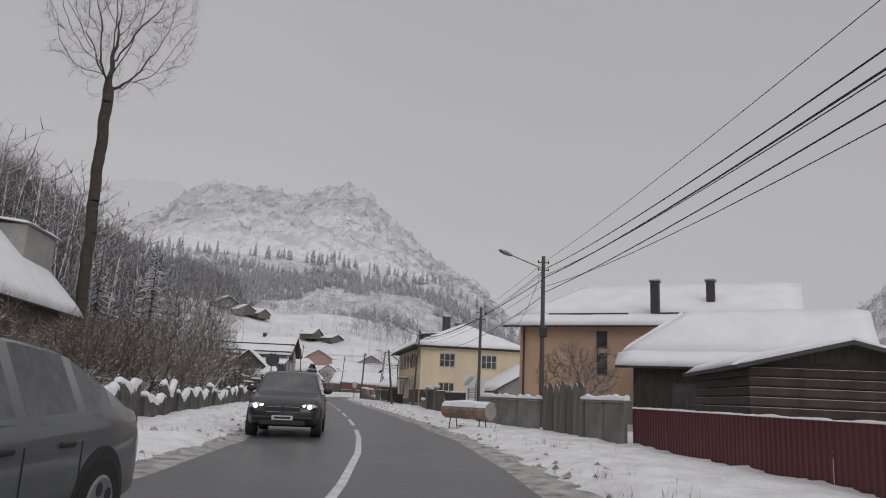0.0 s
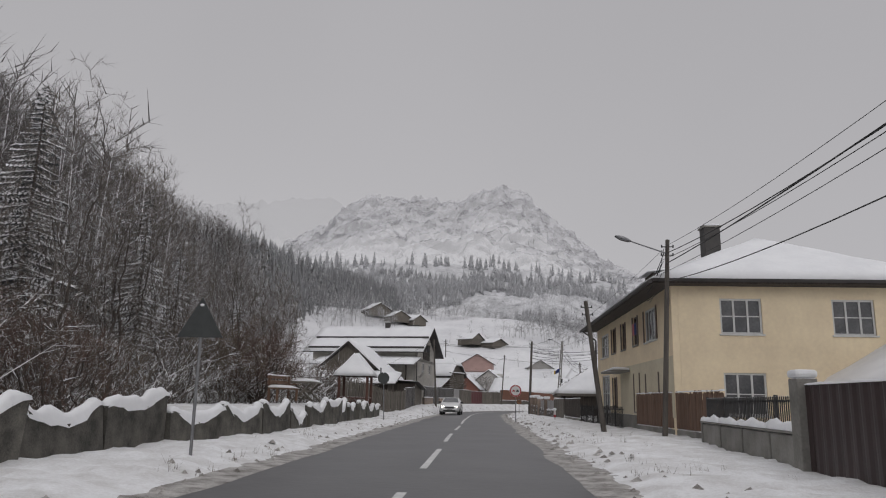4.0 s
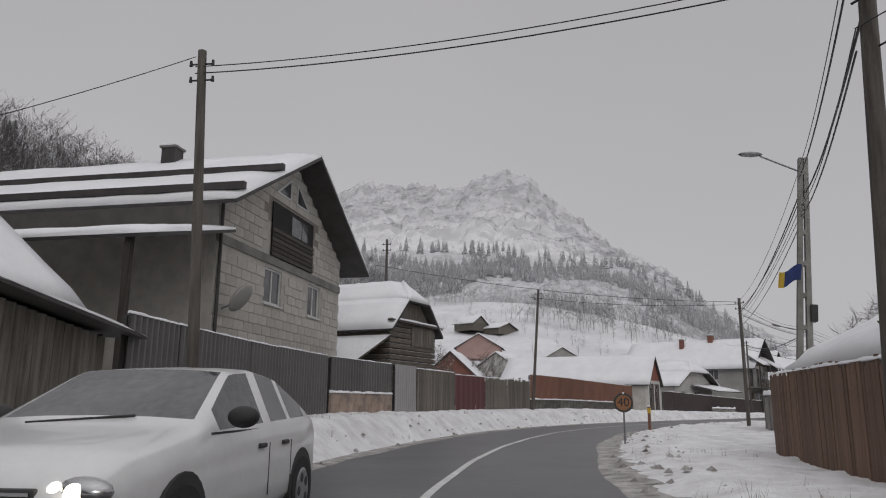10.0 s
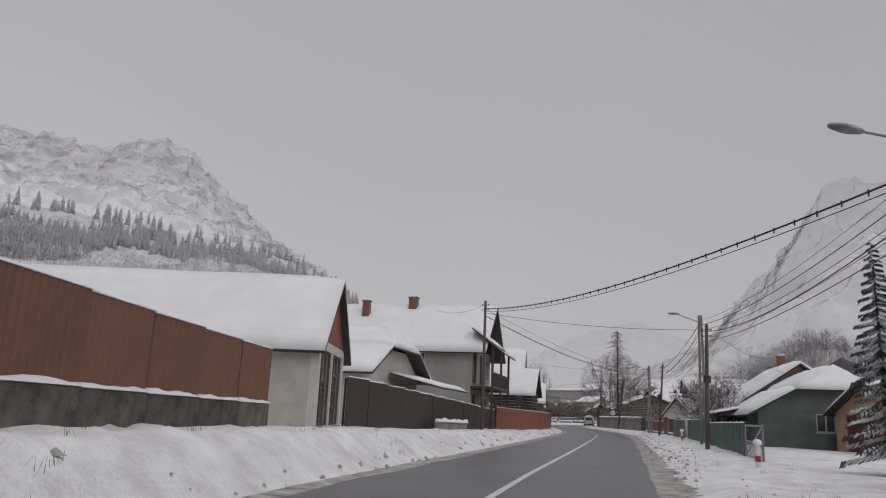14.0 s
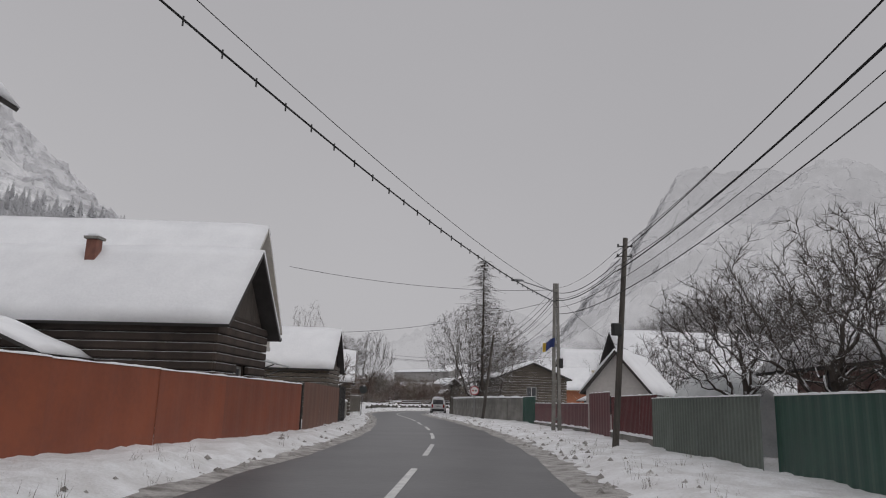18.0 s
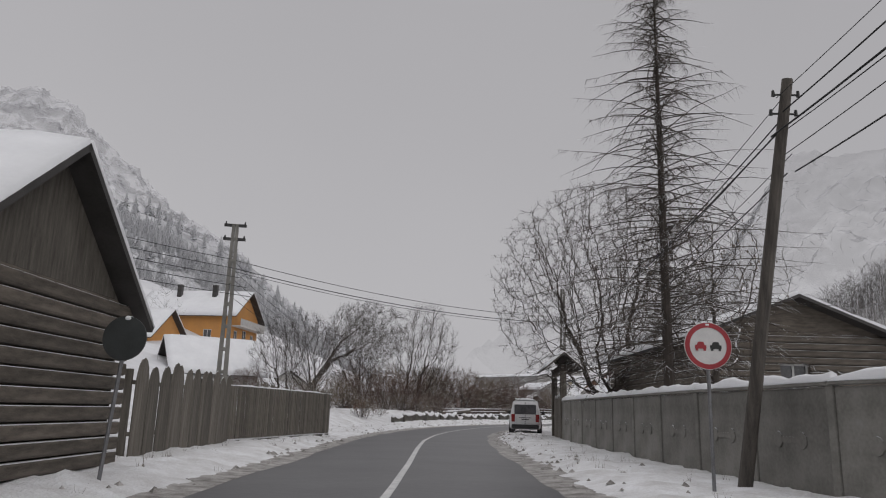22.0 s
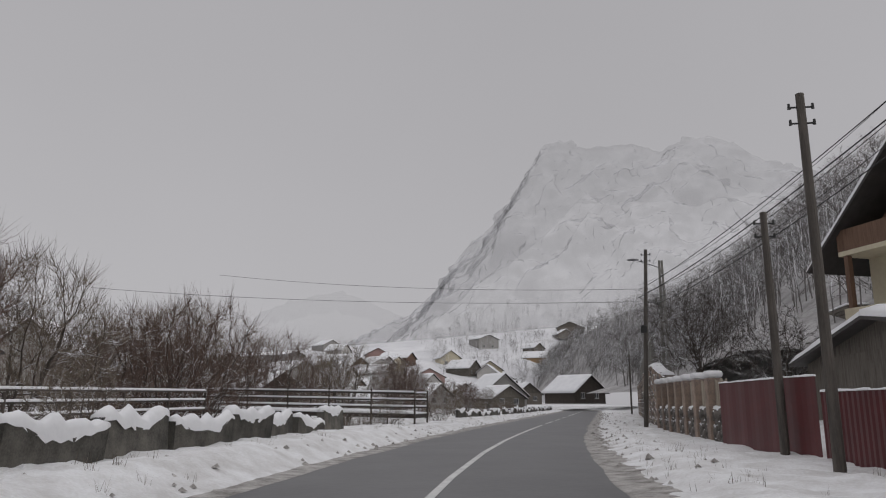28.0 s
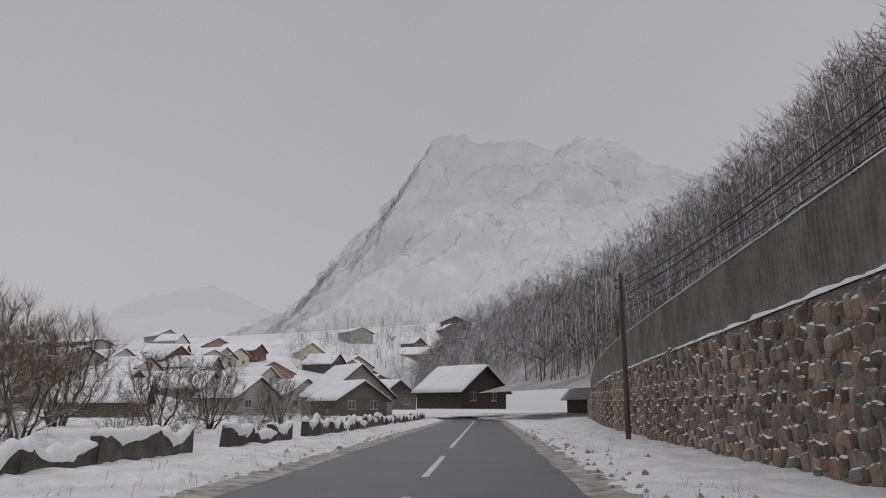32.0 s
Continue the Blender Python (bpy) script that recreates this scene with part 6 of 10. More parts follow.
# small houses behind the plank fence
e = house("brick_cottage", place(158, -24, 1.0, turn=-60), "small red-gabled cottage with a snow roof", 5, 6, 2.6, 4.9, BRICK, over=.4)
e = house("white_cottage", place(186, -40, 2.2, turn=-70), "white cottage with dormers and a snow roof", 9, 8, 2.6, 5.8, PLASTER_W, over=.5, front=[(3, 4, 1, 2, "w")])
for x in (-2, 1.5):
    part("dormer", boxm(x, x + 1, .6, 2, 4.2, 5.0), PLASTER_W, e)
e = house("pink_cottage", place(214, -62, 9, turn=-60), "pinkish cottage with a snow roof on the meadow", 8, 6, 2.2, 4.6, PLASTER_PINK, over=.5)

# red barn at the bend
e = house("red_barn", Matrix.Translation((-10.72, 165.96, .62)) @ Matrix.Rotation(radians(74.9), 4, "Z"), "long block-walled barn with an orange gable and snow roof", 4.6, 13, 2.56, 4.65, PLASTER_W, over=.42, front_over=.22, gable=SHEET_ORANGE, snow=.18,
          front=[(.3, 2.2, .1, 2.3, "b"), (2.4, 4.3, .1, 2.3, "b")], mat_side=BLOCK)
# bungalow and balcony house
e = house("bungalow", place(182.0, -11.2, .45), "grey bungalow with a broad hipped snow roof", 9.6, 10, 2.9, 5.2, PLASTER_W, over=.8, cap=1.2, snow=.2, front=[(1, 2.6, .9, 2.1, "w"), (5, 6.6, .9, 2.1, "w")], side=[(1, 2.8, .9, 2.1, "w"), (5.4, 7.4, .9, 2.1, "w")])
r = part("porch_roof", slab(bmesh.new(), (-1, -3.0, 2.1), (5.6, -3.0, 2.1), (5.6, -.2, 2.75), (-1, -.2, 2.75), .08), TIN, e)
snow_slab("roof_snow", (-1, -3.0, 2.1), (5.6, -3.0, 2.1), (5.6, -.2, 2.75), (-1, -.2, 2.75), .14, r)
e = house("balcony_house", place(195.3, -8.9, .3), "two-storey grey house with dark balconies and a snow roof", 7.6, 15, 5.4, 8.5, PLASTER_G, over=.6, front_over=1.1, gable=WOOD_DARK, snow=.2,
          front=[(.7, 2.0, .3, 2.3, "d"), (3.2, 4.6, .9, 2.2, "w"), (5.4, 6.8, .9, 2.2, "w"), (.7, 2.2, 3.0, 5.1, "b"), (3.4, 4.4, 3.0, 5.1, "b"), (5.2, 6.6, 3.4, 4.9, "w")],
          side=[(10.4, 11.6, 3.7, 4.9, "w"), (6, 7.2, 3.7, 4.9, "w")])
chimney(e, -.3, 5.1, 7.9, 9.1, .6)
chimney(e, -1.2, 8.4, 7.4, 8.7, .5)
part("balcony_floor", boxm(-3.8, 3.8, -1.5, -.005, 2.62, 2.78), WOOD_DARK, e)
rail = part("balcony_rail", boxm(-3.8, 3.8, -1.5, -1.44, 3.66, 3.74), WOOD_DARK, e)
for i in range(30):
    part("baluster", boxm(-3.75 + i * .255, -3.75 + i * .255 + .12, -1.49, -1.46, 2.8, 3.64), WOOD_DARK, rail)
for x in (-3.7, 0, 3.6):
    part("balcony_post", boxm(x, x + .14, -1.5, -1.36, -.2, 5.4), WOOD_DARK, e)
for x0, z in ((-3.9, 5.3), (1.2, 5.1)):
    r = part("awning", slab(bmesh.new(), (x0, -1.9, z), (x0 + 2.8, -1.9, z), (x0 + 2.8, -.02, z + 1.3), (x0, -.02, z + 1.3), .07), TIN, e)
    snow_slab("roof_snow", (x0, -1.9, z), (x0 + 2.8, -1.9, z), (x0 + 2.8, -.02, z + 1.3), (x0, -.02, z + 1.3), .14, r)
# brown log house, yellow house, barns
e = house("brown_log_house", Matrix.Translation((10.92, 204.05, .2)) @ Matrix.Rotation(radians(60.5), 4, "Z"), "dark brown log house with a snow roof and steep gable", 3.7, 13, 3.25, 5.2, LOG_DARK, over=.38, front_over=.5, gable=WOOD_DARK, logs=True, snow=.2,
          front=[(1.4, 2.3, .7, 1.9, "w")], side=[(9.4, 10.6, .8, 2.0, "w"), (5, 6, 2.1, 2.9, "o")])
chimney(e, -.5, 4.4, 4.5, 5.4, .32)
r = part("porch_wall", boxm(-4.0, -2.1, 3.4, 5.2, -.2, 1.9), PLASTER_G, e)
slabr = part("porch_roof", slab(bmesh.new(), (-4.2, 3.1, 1.9), (-2.0, 3.1, 1.9), (-2.2, 5.4, 2.75), (-3.9, 5.4, 2.75), .08), TIN, e)
snow_slab("roof_snow", (-4.2, 3.1, 1.9), (-2.0, 3.1, 1.9), (-2.2, 5.4, 2.75), (-3.9, 5.4, 2.75), .14, slabr)
part("gutter", cyl(bmesh.new(), (2.3, -.5, 2.85), (2.3, 12.8, 2.85), .06, n=8), TIN, e)
e = house("yellow_house", Matrix.Translation((12.12, 211.21, .2)) @ Matrix.Rotation(radians(65.4), 4, "Z"), "yellow plastered house with a balcony and white steep gable", 6.2, 11, 4.55, 7.6, PLASTER_Y, over=.75, roof=PLASTER_W, front_over=.75, gable=PLASTER_W, snow=.2,
          front=[(.7, 1.8, .9, 2.2, "w"), (3.9, 5.0, .2, 2.2, "w"), (.5, 2.85, 3.15, 4.4, "n"), (3.3, 5.7, 3.15, 4.4, "n")], side=[(3, 4.2, 1, 2.2, "w")])
part("loggia_wall", boxm(-2.84, 2.84, 1.3, 1.4, 2.6, 4.42), PLASTER_Y, e)
part("loggia_floor", boxm(-2.84, 2.84, .26, 1.3, 2.7, 2.85), PLASTER_W, e)
bm = prism(bmesh.new(), [(-3.1, 4.56), (3.1, 4.56), (2.2, 5.42), (-2.2, 5.42)], -.012, -.002)
part("gable_band", bm, PLASTER_Y, e, "yellow plaster above the loggia")
part("balcony_floor", boxm(-2.7, 2.7, -.55, -.005, 2.95, 3.1), PLASTER_W, e)
rail = part("balcony_rail", boxm(-2.7, 2.7, -.55, -.45, 3.7, 3.78), PLASTER_W, e)
for i in range(20):
    part("baluster", cyl(bmesh.new(), (-2.6 + i * .27, -.5, 3.1), (-2.6 + i * .27, -.5, 3.7), .05, .03, 8), PLASTER_W, rail)
part("downpipe", cyl(bmesh.new(), (3.0, -.08, 4.3), (3.0, -.08, 0), .05, n=8), TIN, e)
r = part("awning", slab(bmesh.new(), (-2.6, -1.4, 2.35), (2.9, -1.4, 2.35), (2.9, -.02, 2.75), (-2.6, -.02, 2.75), .05), TARP, e)
for x in (-2.4, 0, 2.6):
    part("awning_bracket", cyl(bmesh.new(), (x, -1.35, 2.3), (x, -.02, 1.75), .025, n=6), IRON, e)
e = house("log_barn", Matrix.Translation((18.83, 221.46, .2)) @ Matrix.Rotation(radians(66.4), 4, "Z"), "weathered log barn with a steep snow roof", 4.3, 11, 3.0, 4.8, LOG, over=.5, front_over=.4, gable=WOOD_DARK, logs=True, snow=.2, side=[(7.2, 8.2, 1.5, 2.2, "o")])
e = house("log_barn", Matrix.Translation((24.22, 235.13, .2)) @ Matrix.Rotation(radians(71.6), 4, "Z"), "weathered log barn with a steep board gable beside the road", 5.0, 9.5, 2.7, 4.65, LOG, over=.5, front_over=.4, gable=WOOD_GREY, logs=True, snow=.18)
chimney(e, .6, 3.5, 4.2, 5.2, .3, TIN)
# orange houses on the far side of the stream
e = house("orange_house", Matrix.Translation((31.6, 326.4, 5.2)) @ Matrix.Rotation(radians(66), 4, "Z"), "bright orange guesthouse with white balconies and a snow roof", 9.5, 13, 7.9, 11.2, PLASTER_O, over=.9, gable=PLASTER_O, snow=.25,
          front=[(1, 2.2, 1, 2.4, "w"), (6, 7.2, 1, 2.4, "w"), (1, 2.2, 4.2, 5.6, "w"), (4, 5.4, 3.8, 5.9, "w"), (7, 8.2, 4.2, 5.6, "w")], side=[(1.5, 2.6, 4.3, 5.6, "w"), (5, 6.1, 4.3, 5.6, "w"), (9, 10.1, 4.3, 5.6, "w"), (5, 6.1, 1, 2.3, "w")], side2=[(1.5, 2.6, 4.3, 5.6, "w"), (5, 6.1, 4.3, 5.6, "w")])
for z in (3.0, 6.2):
    b = part("balcony", boxm(-4.6, 4.6, -1.2, -.005, z - .15, z), PLASTER_W, e)
    for i in range(34):
        part("baluster", boxm(-4.5 + i * .27, -4.5 + i * .27 + .14, -1.18, -1.12, z, z + .9), FRAME_W, b)
chimney(e, -1.5, 4, 9.8, 11.9, .6, TIN)
chimney(e, -1.5, 9, 9.8, 11.9, .6, TIN)
e = house("orange_house", Matrix.Translation((22.4, 312.4, 3.6)) @ Matrix.Rotation(radians(66), 4, "Z"), "orange gabled house wing with a snow roof", 8.5, 12, 5, 8.1, PLASTER_O, over=.7, snow=.25, front=[(3.4, 4.8, 1.5, 3.4, "w")], side=[(2, 3.2, 2, 3.2, "w")], side2=[(2, 3.2, 2, 3.2, "w")])
e = house("stream_shed", Matrix.Translation((23.4, 301.2, 2.2)) @ Matrix.Rotation(radians(-76), 4, "Z"), "grey shed with a snow roof beside the stream", 6.5, 8, 2.6, 5.6, PLASTER_G, over=.8, snow=.22, gable=WOOD_GREY, front=[(1, 2.2, 0, 2, "d")])
e = house("long_cottage", place(331, -24, .5, turn=10), "long grey cottage with a flat-pitched snow roof behind the willows", 16, 8, 3.2, 5.4, PLASTER_W, over=.7, snow=.25, front=[(2, 3.5, 1, 2.2, "b"), (6, 7.5, 1, 2.2, "b"), (10, 11.5, 1, 2.2, "b"), (13, 14.5, 1, 2.2, "b")])
e = house("stream_cottage", place(312, -32, .8, turn=-20), "low white cottage with a snow roof across the stream", 7, 6, 2.8, 4.8, PLASTER_W, over=.5, snow=.22, front=[(2, 3, 1, 2, "w")])
e = thing("rusty_container", place(309, -20.5, -.2, turn=20), "rust-red metal container beside the stream", "container")
part("body", boxm(-1.6, 1.6, -1, 1, 0, 2.3, bevel=.03), SHEET_REDBROWN, e)
for i in range(10):
    part("rib", boxm(-1.5 + i * .32, -1.4 + i * .32, -1.04, -1.0, .1, 2.2), SHEET_REDBROWN, e)
e = house("brick_house", Matrix.Translation((86, 378, .4)) @ Matrix.Rotation(radians(150), 4, "Z"), "unplastered red brick house with a snow-edged gable", 7.5, 8, 3.4, 6.4, PLASTER_PINK, over=.4, snow=.2, front=[(2, 3, 1.2, 2.4, "o")])
e = house("brick_house", Matrix.Translation((72, 365, 1.0)) @ Matrix.Rotation(radians(150), 4, "Z"), "grey block house with a snow-edged gable", 7, 8, 4.0, 7.0, BLOCK, over=.4, snow=.2)
e = house("stream_cottage", Matrix.Translation((104, 392, .2)) @ Matrix.Rotation(radians(170), 4, "Z"), "dark cottage with a broad snow roof in the meadow", 8, 9, 2.3, 5.2, WOOD_DARK, over=.7, snow=.25, front=[(2, 3, .8, 1.8, "w")])
chimney(e, .8, 3, 4.3, 6.0, .6, PLASTER_G)

# ---- right side, houses ----
e = house("dark_outbuilding", Matrix.Translation((9.27, 32.16, .1)) @ Matrix.Rotation(radians(244.4), 4, "Z"), "dark board outbuilding with a wide hipped snow roof", 7, 8, 2.94, 5.04, WOOD_DARK, over=.6, snow=.2, cap=2.0, side2=[(1.2, 2.3, 1.0, 2.0, "b")])
lt = part("lean_to_roof", slab(bmesh.new(), (5.6, 4.0, 1.75), (5.6, 11, 1.75), (3.6, 11, 2.35), (3.6, 4.0, 2.35), .08), TIN, e)
snow_slab("roof_snow", (5.6, 4.0, 1.75), (5.6, 11, 1.75), (3.6, 11, 2.35), (3.6, 4.0, 2.35), .14, lt)
part("lean_to_wall", boxm(3.56, 5.3, 4.2, 10.8, -.2, 1.74), WOOD_DARK, e)
e = house("log_shed", Matrix.Translation((10.0, 17.8, .1)) @ Matrix.Rotation(radians(-8), 4, "Z"), "dark log shed with a corrugated snow roof behind the red fence", 4.4, 6, 2.3, 2.85, LOG_DARK, over=.5, snow=.16, logs=True, gable=WOOD_DARK)
e = house("peach_house", Matrix.Translation((6.74, 43.93, .1)) @ Matrix.Rotation(radians(244.4), 4, "Z"), "peach plastered house with brown eaves and a broad hipped snow roof", 11, 13, 5.26, 7.73, PLASTER_P, over=.75, snow=.2, cap=2.3,
          side2=[(3.85, 4.42, 2.5, 3.6, "b"), (3.85, 4.42, 3.85, 4.7, "b"), (9.2, 10.6, 2.3, 3.6, "b")])
part("plinth", boxm(5.503, 5.56, .02, 12.98, -.3, 1.2), PLASTER_G, e, "grey plinth course")
part("downpipe", cyl(bmesh.new(), (5.6, .25, 4.95), (5.6, .25, 0), .05, n=8), TIN, e)
for y_ in (1.5, 7.0):
    part("snow_guard", boxm(5.24, 5.3, y_, y_ + 4.2, 5.58, 5.66), TIN, e)
chimney(e, 5.07, 7.0, 5.2, 7.25, .42, TIN)
chimney(e, 3.25, 9.5, 6.1, 7.5, .42, TIN)
e = house("garden_shed", place(52, 14, .1, turn=20), "small dark gabled shed with a snow roof", 4, 7, 2.2, 4.2, WOOD_DARK, over=.5, snow=.2)
e = house("low_cottage", place(60, 16, .1, turn=90), "low cottage with a snow roof behind the fence", 7, 12, 2.0, 4.0, PLASTER_G, over=.6, snow=.25)

# yellow two-storey house
m = place(76.3, 6.95, .1)
Y = thing("yellow_house", m, "yellow two-storey house with weathered plaster and brown window shutters", "house")
fr_h = [(1.4, 4.0, .7, 2.7), (5.1, 6.2, .9, 2.5), (7.2, 9.3, .15, 2.3), (10.7, 11.8, .8, 2.5), (1.4, 4.0, 3.7, 5.0), (5.1, 6.2, 3.75, 5.05), (7.9, 8.9, 3.75, 5.05), (10.8, 11.8, 3.75, 5.05), (13.2, 15.4, 3.7, 5.05), (13.2, 15.4, .8, 2.4)]
fw = part("wall", wall_bm(17.8, 5.6, fr_h), PLASTER_Y, Y, m=Matrix.Translation((-8.9, 0, 0)))
sd_h = [(1.5, 3.0, 3.7, 5.0), (5.5, 7.0, 3.7, 5.0), (1.5, 3.0, .8, 2.3), (5.6, 7.0, .8, 2.3)]
sw = part("wall", wall_bm(9.0, 5.6, sd_h), PLASTER_Y, Y, m=Matrix.Translation((8.9, .255, 0)) @ Matrix.Rotation(math.pi / 2, 4, "Z"))
part("wall", wall_bm(9.0, 5.6, []), PLASTER_Y, Y, m=Matrix.Translation((-8.9, 9.255, 0)) @ Matrix.Rotation(-math.pi / 2, 4, "Z"))
part("wall", wall_bm(17.8, 5.6, []), PLASTER_Y, Y, m=Matrix.Translation((8.9, 9.51, 0)) @ Matrix.Rotation(math.pi, 4, "Z"))
for i, o in enumerate(fr_h):
    if i == 2:
        # black panel painted in place of the doorway's shade
        part("dark_recess", boxm(o[0], o[1], .14, .2, o[2], o[3]), DARK, fw)
        dr_ = part("door", boxm(o[0] + .5, o[0] + 1.15, .08, .13, o[2], o[3] - .5, bevel=.01), FRAME_W, fw)
    else:
        window(fw, *o, frame=FRAME_W if o[1] - o[0] > 1.7 else FRAME_B, panes=4 if o[1] - o[0] > 1.7 else 2, bars=1 if i in (0, 4) else 0)
        if i not in (0, 4):
            part("shutter", boxm(o[0] - .14, o[0] - .01, -.04, -.005, o[2], o[3]), FRAME_B, fw)
            part("shutter", boxm(o[1] + .01, o[1] + .14, -.04, -.005, o[2], o[3]), FRAME_B, fw)
for o in sd_h:
    window(sw, *o, frame=FRAME_W, panes=3, bars=1)
part("plinth", boxm(-8.98, 6.78, -.08, -.003, -.4, .66), CONCRETE, Y, "dark damp plinth")
part("pale_patch", boxm(-1.6, 8.86, -.012, -.004, .67, 2.9), PLASTER_YP, Y, "paler replastered ground floor")
r = part("canopy", boxm(-2.2, .9, -.9, -.02, 2.62, 2.72, bevel=.02), CONCRETE, Y)
snow_slab("canopy_snow", (-2.2, -.9, 2.722), (.9, -.9, 2.722), (.9, -.03, 2.722), (-2.2, -.03, 2.722), .1, r)
o = .85
k = 2.55 / 5.6
for a, b, c, dd in (((-8.9 - o, -o, 5.6), (8.9 + o, -o, 5.6), (4.6, 4.75, 8.1), (-4.6, 4.75, 8.1)), ((8.9 + o, -o, 5.6), (8.9 + o, 9.5 + o, 5.6), (4.6, 4.76, 8.1), (4.6, 4.75, 8.1)),
                    ((8.9 + o, 9.5 + o, 5.6), (-8.9 - o, 9.5 + o, 5.6), (-4.6, 4.76, 8.1), (4.6, 4.76, 8.1)), ((-8.9 - o, 9.5 + o, 5.6), (-8.9 - o, -o, 5.6), (-4.6, 4.75, 8.1), (-4.6, 4.76, 8.1))):
    r = part("roof", slab(bmesh.new(), a, b, c, dd, .12), TIN, Y)
    snow_slab("roof_snow", a, b, c, dd, .2, r)
part("soffit", boxm(-9.6, 9.6, -.78, 10.2, 5.45, 5.52), WOOD_DARK, Y)
g = part("gutter", cyl(bmesh.new(), (-9.7, -.9, 5.5), (9.7, -.9, 5.5), .08, n=8), TIN, Y)
part("downpipe", cyl(bmesh.new(), (-9.1, -.85, 5.45), (-8.95, -.1, 4.9), .05, n=8), TIN, g)
part("downpipe", cyl(bmesh.new(), (-8.95, -.1, 4.9), (-8.95, -.1, 0), .05, n=8), TIN, g)
chimney(Y, 3.6, 3.2, 7.0, 8.9, .7, TIN)
chimney(Y, -2.4, 5.6, 7.2, 8.9, .6)
d_ = part("dormer", boxm(.2, 1.9, 1.0, 3.0, 6.2, 7.2), WOOD_DARK, Y)
snow_slab("dormer_snow", (0, .7, 7.2), (2.1, .7, 7.2), (2.1, 3.4, 7.5), (0, 3.4, 7.5), .15, d_)
for x in (3.2, 3.6):
    f = part("flag", boxm(x, x + .35, -.3, -.28, 4.1, 4.6), SIGN_RED if x < 3.5 else FLAG_BLUE, Y, "small flag on the wall")

# unfinished block house behind
e = thing("block_house", place(98.0, 11.6, .1), "unfinished pale block house with open bays and a tin canopy", "house")
holes = [(1.2, 2.2, .8, 2.3), (5.5, 6.6, .8, 2.3), (1.2, 2.2, 3.3, 4.5), (5.6, 6.6, 3.3, 4.5)]
fw = part("wall", wall_bm(8, 5, holes), BLOCK, e, m=Matrix.Translation((-4, 0, 0)))
for o in holes:
    window(fw, *o, panes=1)
h2 = [(2.5, 3.2, .8, 2.3), (2.5, 3.2, 3.2, 4.4)]
fw = part("wall", wall_bm(8.5, 5, h2), BLOCK, e, m=Matrix.Translation((4, .255, 0)) @ Matrix.Rotation(math.pi / 2, 4, "Z"))
for o in h2:
    window(fw, *o, panes=1)
part("wall", wall_bm(8.5, 5, []), BLOCK, e, m=Matrix.Translation((-4, 8.755, 0)) @ Matrix.Rotation(-math.pi / 2, 4, "Z"))
part("pillar", boxm(4.6, 5.0, -.6, -.2, 0, 5), BLOCK, e)
part("slab", boxm(-4.2, 5.2, -.8, 9, 2.7, 2.95), CONCRETE, e)
for z, x1 in ((5.05, 5.6), (6.3, 4.2)):
    r = part("roof", slab(bmesh.new(), (-4.6, -1.0, z), (x1, -1.0, z), (x1, 9.2, z + .8), (-4.6, 9.2, z + .8), .12), TIN, e)
    snow_slab("roof_snow", (-4.6, -1.0, z), (x1, -1.0, z), (x1, 9.2, z + .8), (-4.6, 9.2, z + .8), .2, r)
part("upper_wall", boxm(-4, 3.6, 0, .25, 5.2, 6.4), BLOCK, e)

# thatched hut, wholly under snow
e = thing("thatched_hut", place(113.5, 6.6, .1), "low hut whose thick thatched roof is buried in snow", "hut")
part("wall", boxm(-7, 7, .8, 8.5, -.3, 2.2), WOOD_DARK, e)
o = 7.8
for a, b, c, dd in (((-o, 0, 1.95), (o, 0, 1.95), (2.6, 4.6, 5.0), (-2.6, 4.6, 5.0)), ((o, 0, 1.95), (o, 9.2, 1.95), (2.6, 4.62, 5.0), (2.6, 4.6, 5.0)),
                    ((o, 9.2, 1.95), (-o, 9.2, 1.95), (-2.6, 4.62, 5.0), (2.6, 4.62, 5.0)), ((-o, 9.2, 1.95), (-o, 0, 1.95), (-2.6, 4.6, 5.0), (-2.6, 4.62, 5.0))):
    r = part("roof", slab(bmesh.new(), a, b, c, dd, .25), WOOD_GREY, e)
    snow_slab("roof_snow", a, b, c, dd, .26, r, nu=24, nv=12, lump=.14)
rr = random.Random(4)
for i in range(26):
    u, v = rr.uniform(-6, 6), rr.uniform(.5, 3.6)
    x = u * (1 - v / 6)
    part("thatch_tuft", cyl(bmesh.new(), (x, v, 1.95 + v * .663 + .22), (x + rr.uniform(-.1, .1), v - .18, 1.95 + v * .663 + .36), .05, .02, 5), WOOD_GREY, e)

# houses on the inside of the bend
e = house("tan_shed", place(184.6, 12.6, .1, turn=10), "ochre garage with red double doors and a snow roof", 7.6, 8, 2.15, 3.65, PLASTER_TAN, over=.45, snow=.18)
for x in (-2.4, .05):
    dg = part("garage_door", boxm(x, x + 2.35, -.06, -.006, .02, 1.95, bevel=.01), SHEET_RED, e, "dull red sheet-metal door leaf")
    for k in range(5):
        part("panel_ridge", boxm(x + .2 + k * .45, x + .23 + k * .45, -.075, -.062, .1, 1.88), SHEET_RED, dg)
e = house("green_roofed_house", place(189.2, 12.4, .1, turn=90), "low grey-green house with a broad hipped snow roof beside the fence", 8.4, 11, 2.2, 4.6, PLASTER_GREEN, over=.7, snow=.25, cap=1.3, side=[(2, 3, .9, 1.9, "w"), (6, 7, .9, 1.9, "w")], side2=[(2, 3, .9, 1.9, "w")], front=[(3, 4, 1, 2, "w")])
e = thing("pergola", place(196.5, 6.4, .1), "thin tin roof on steel posts under snow", "shelter")
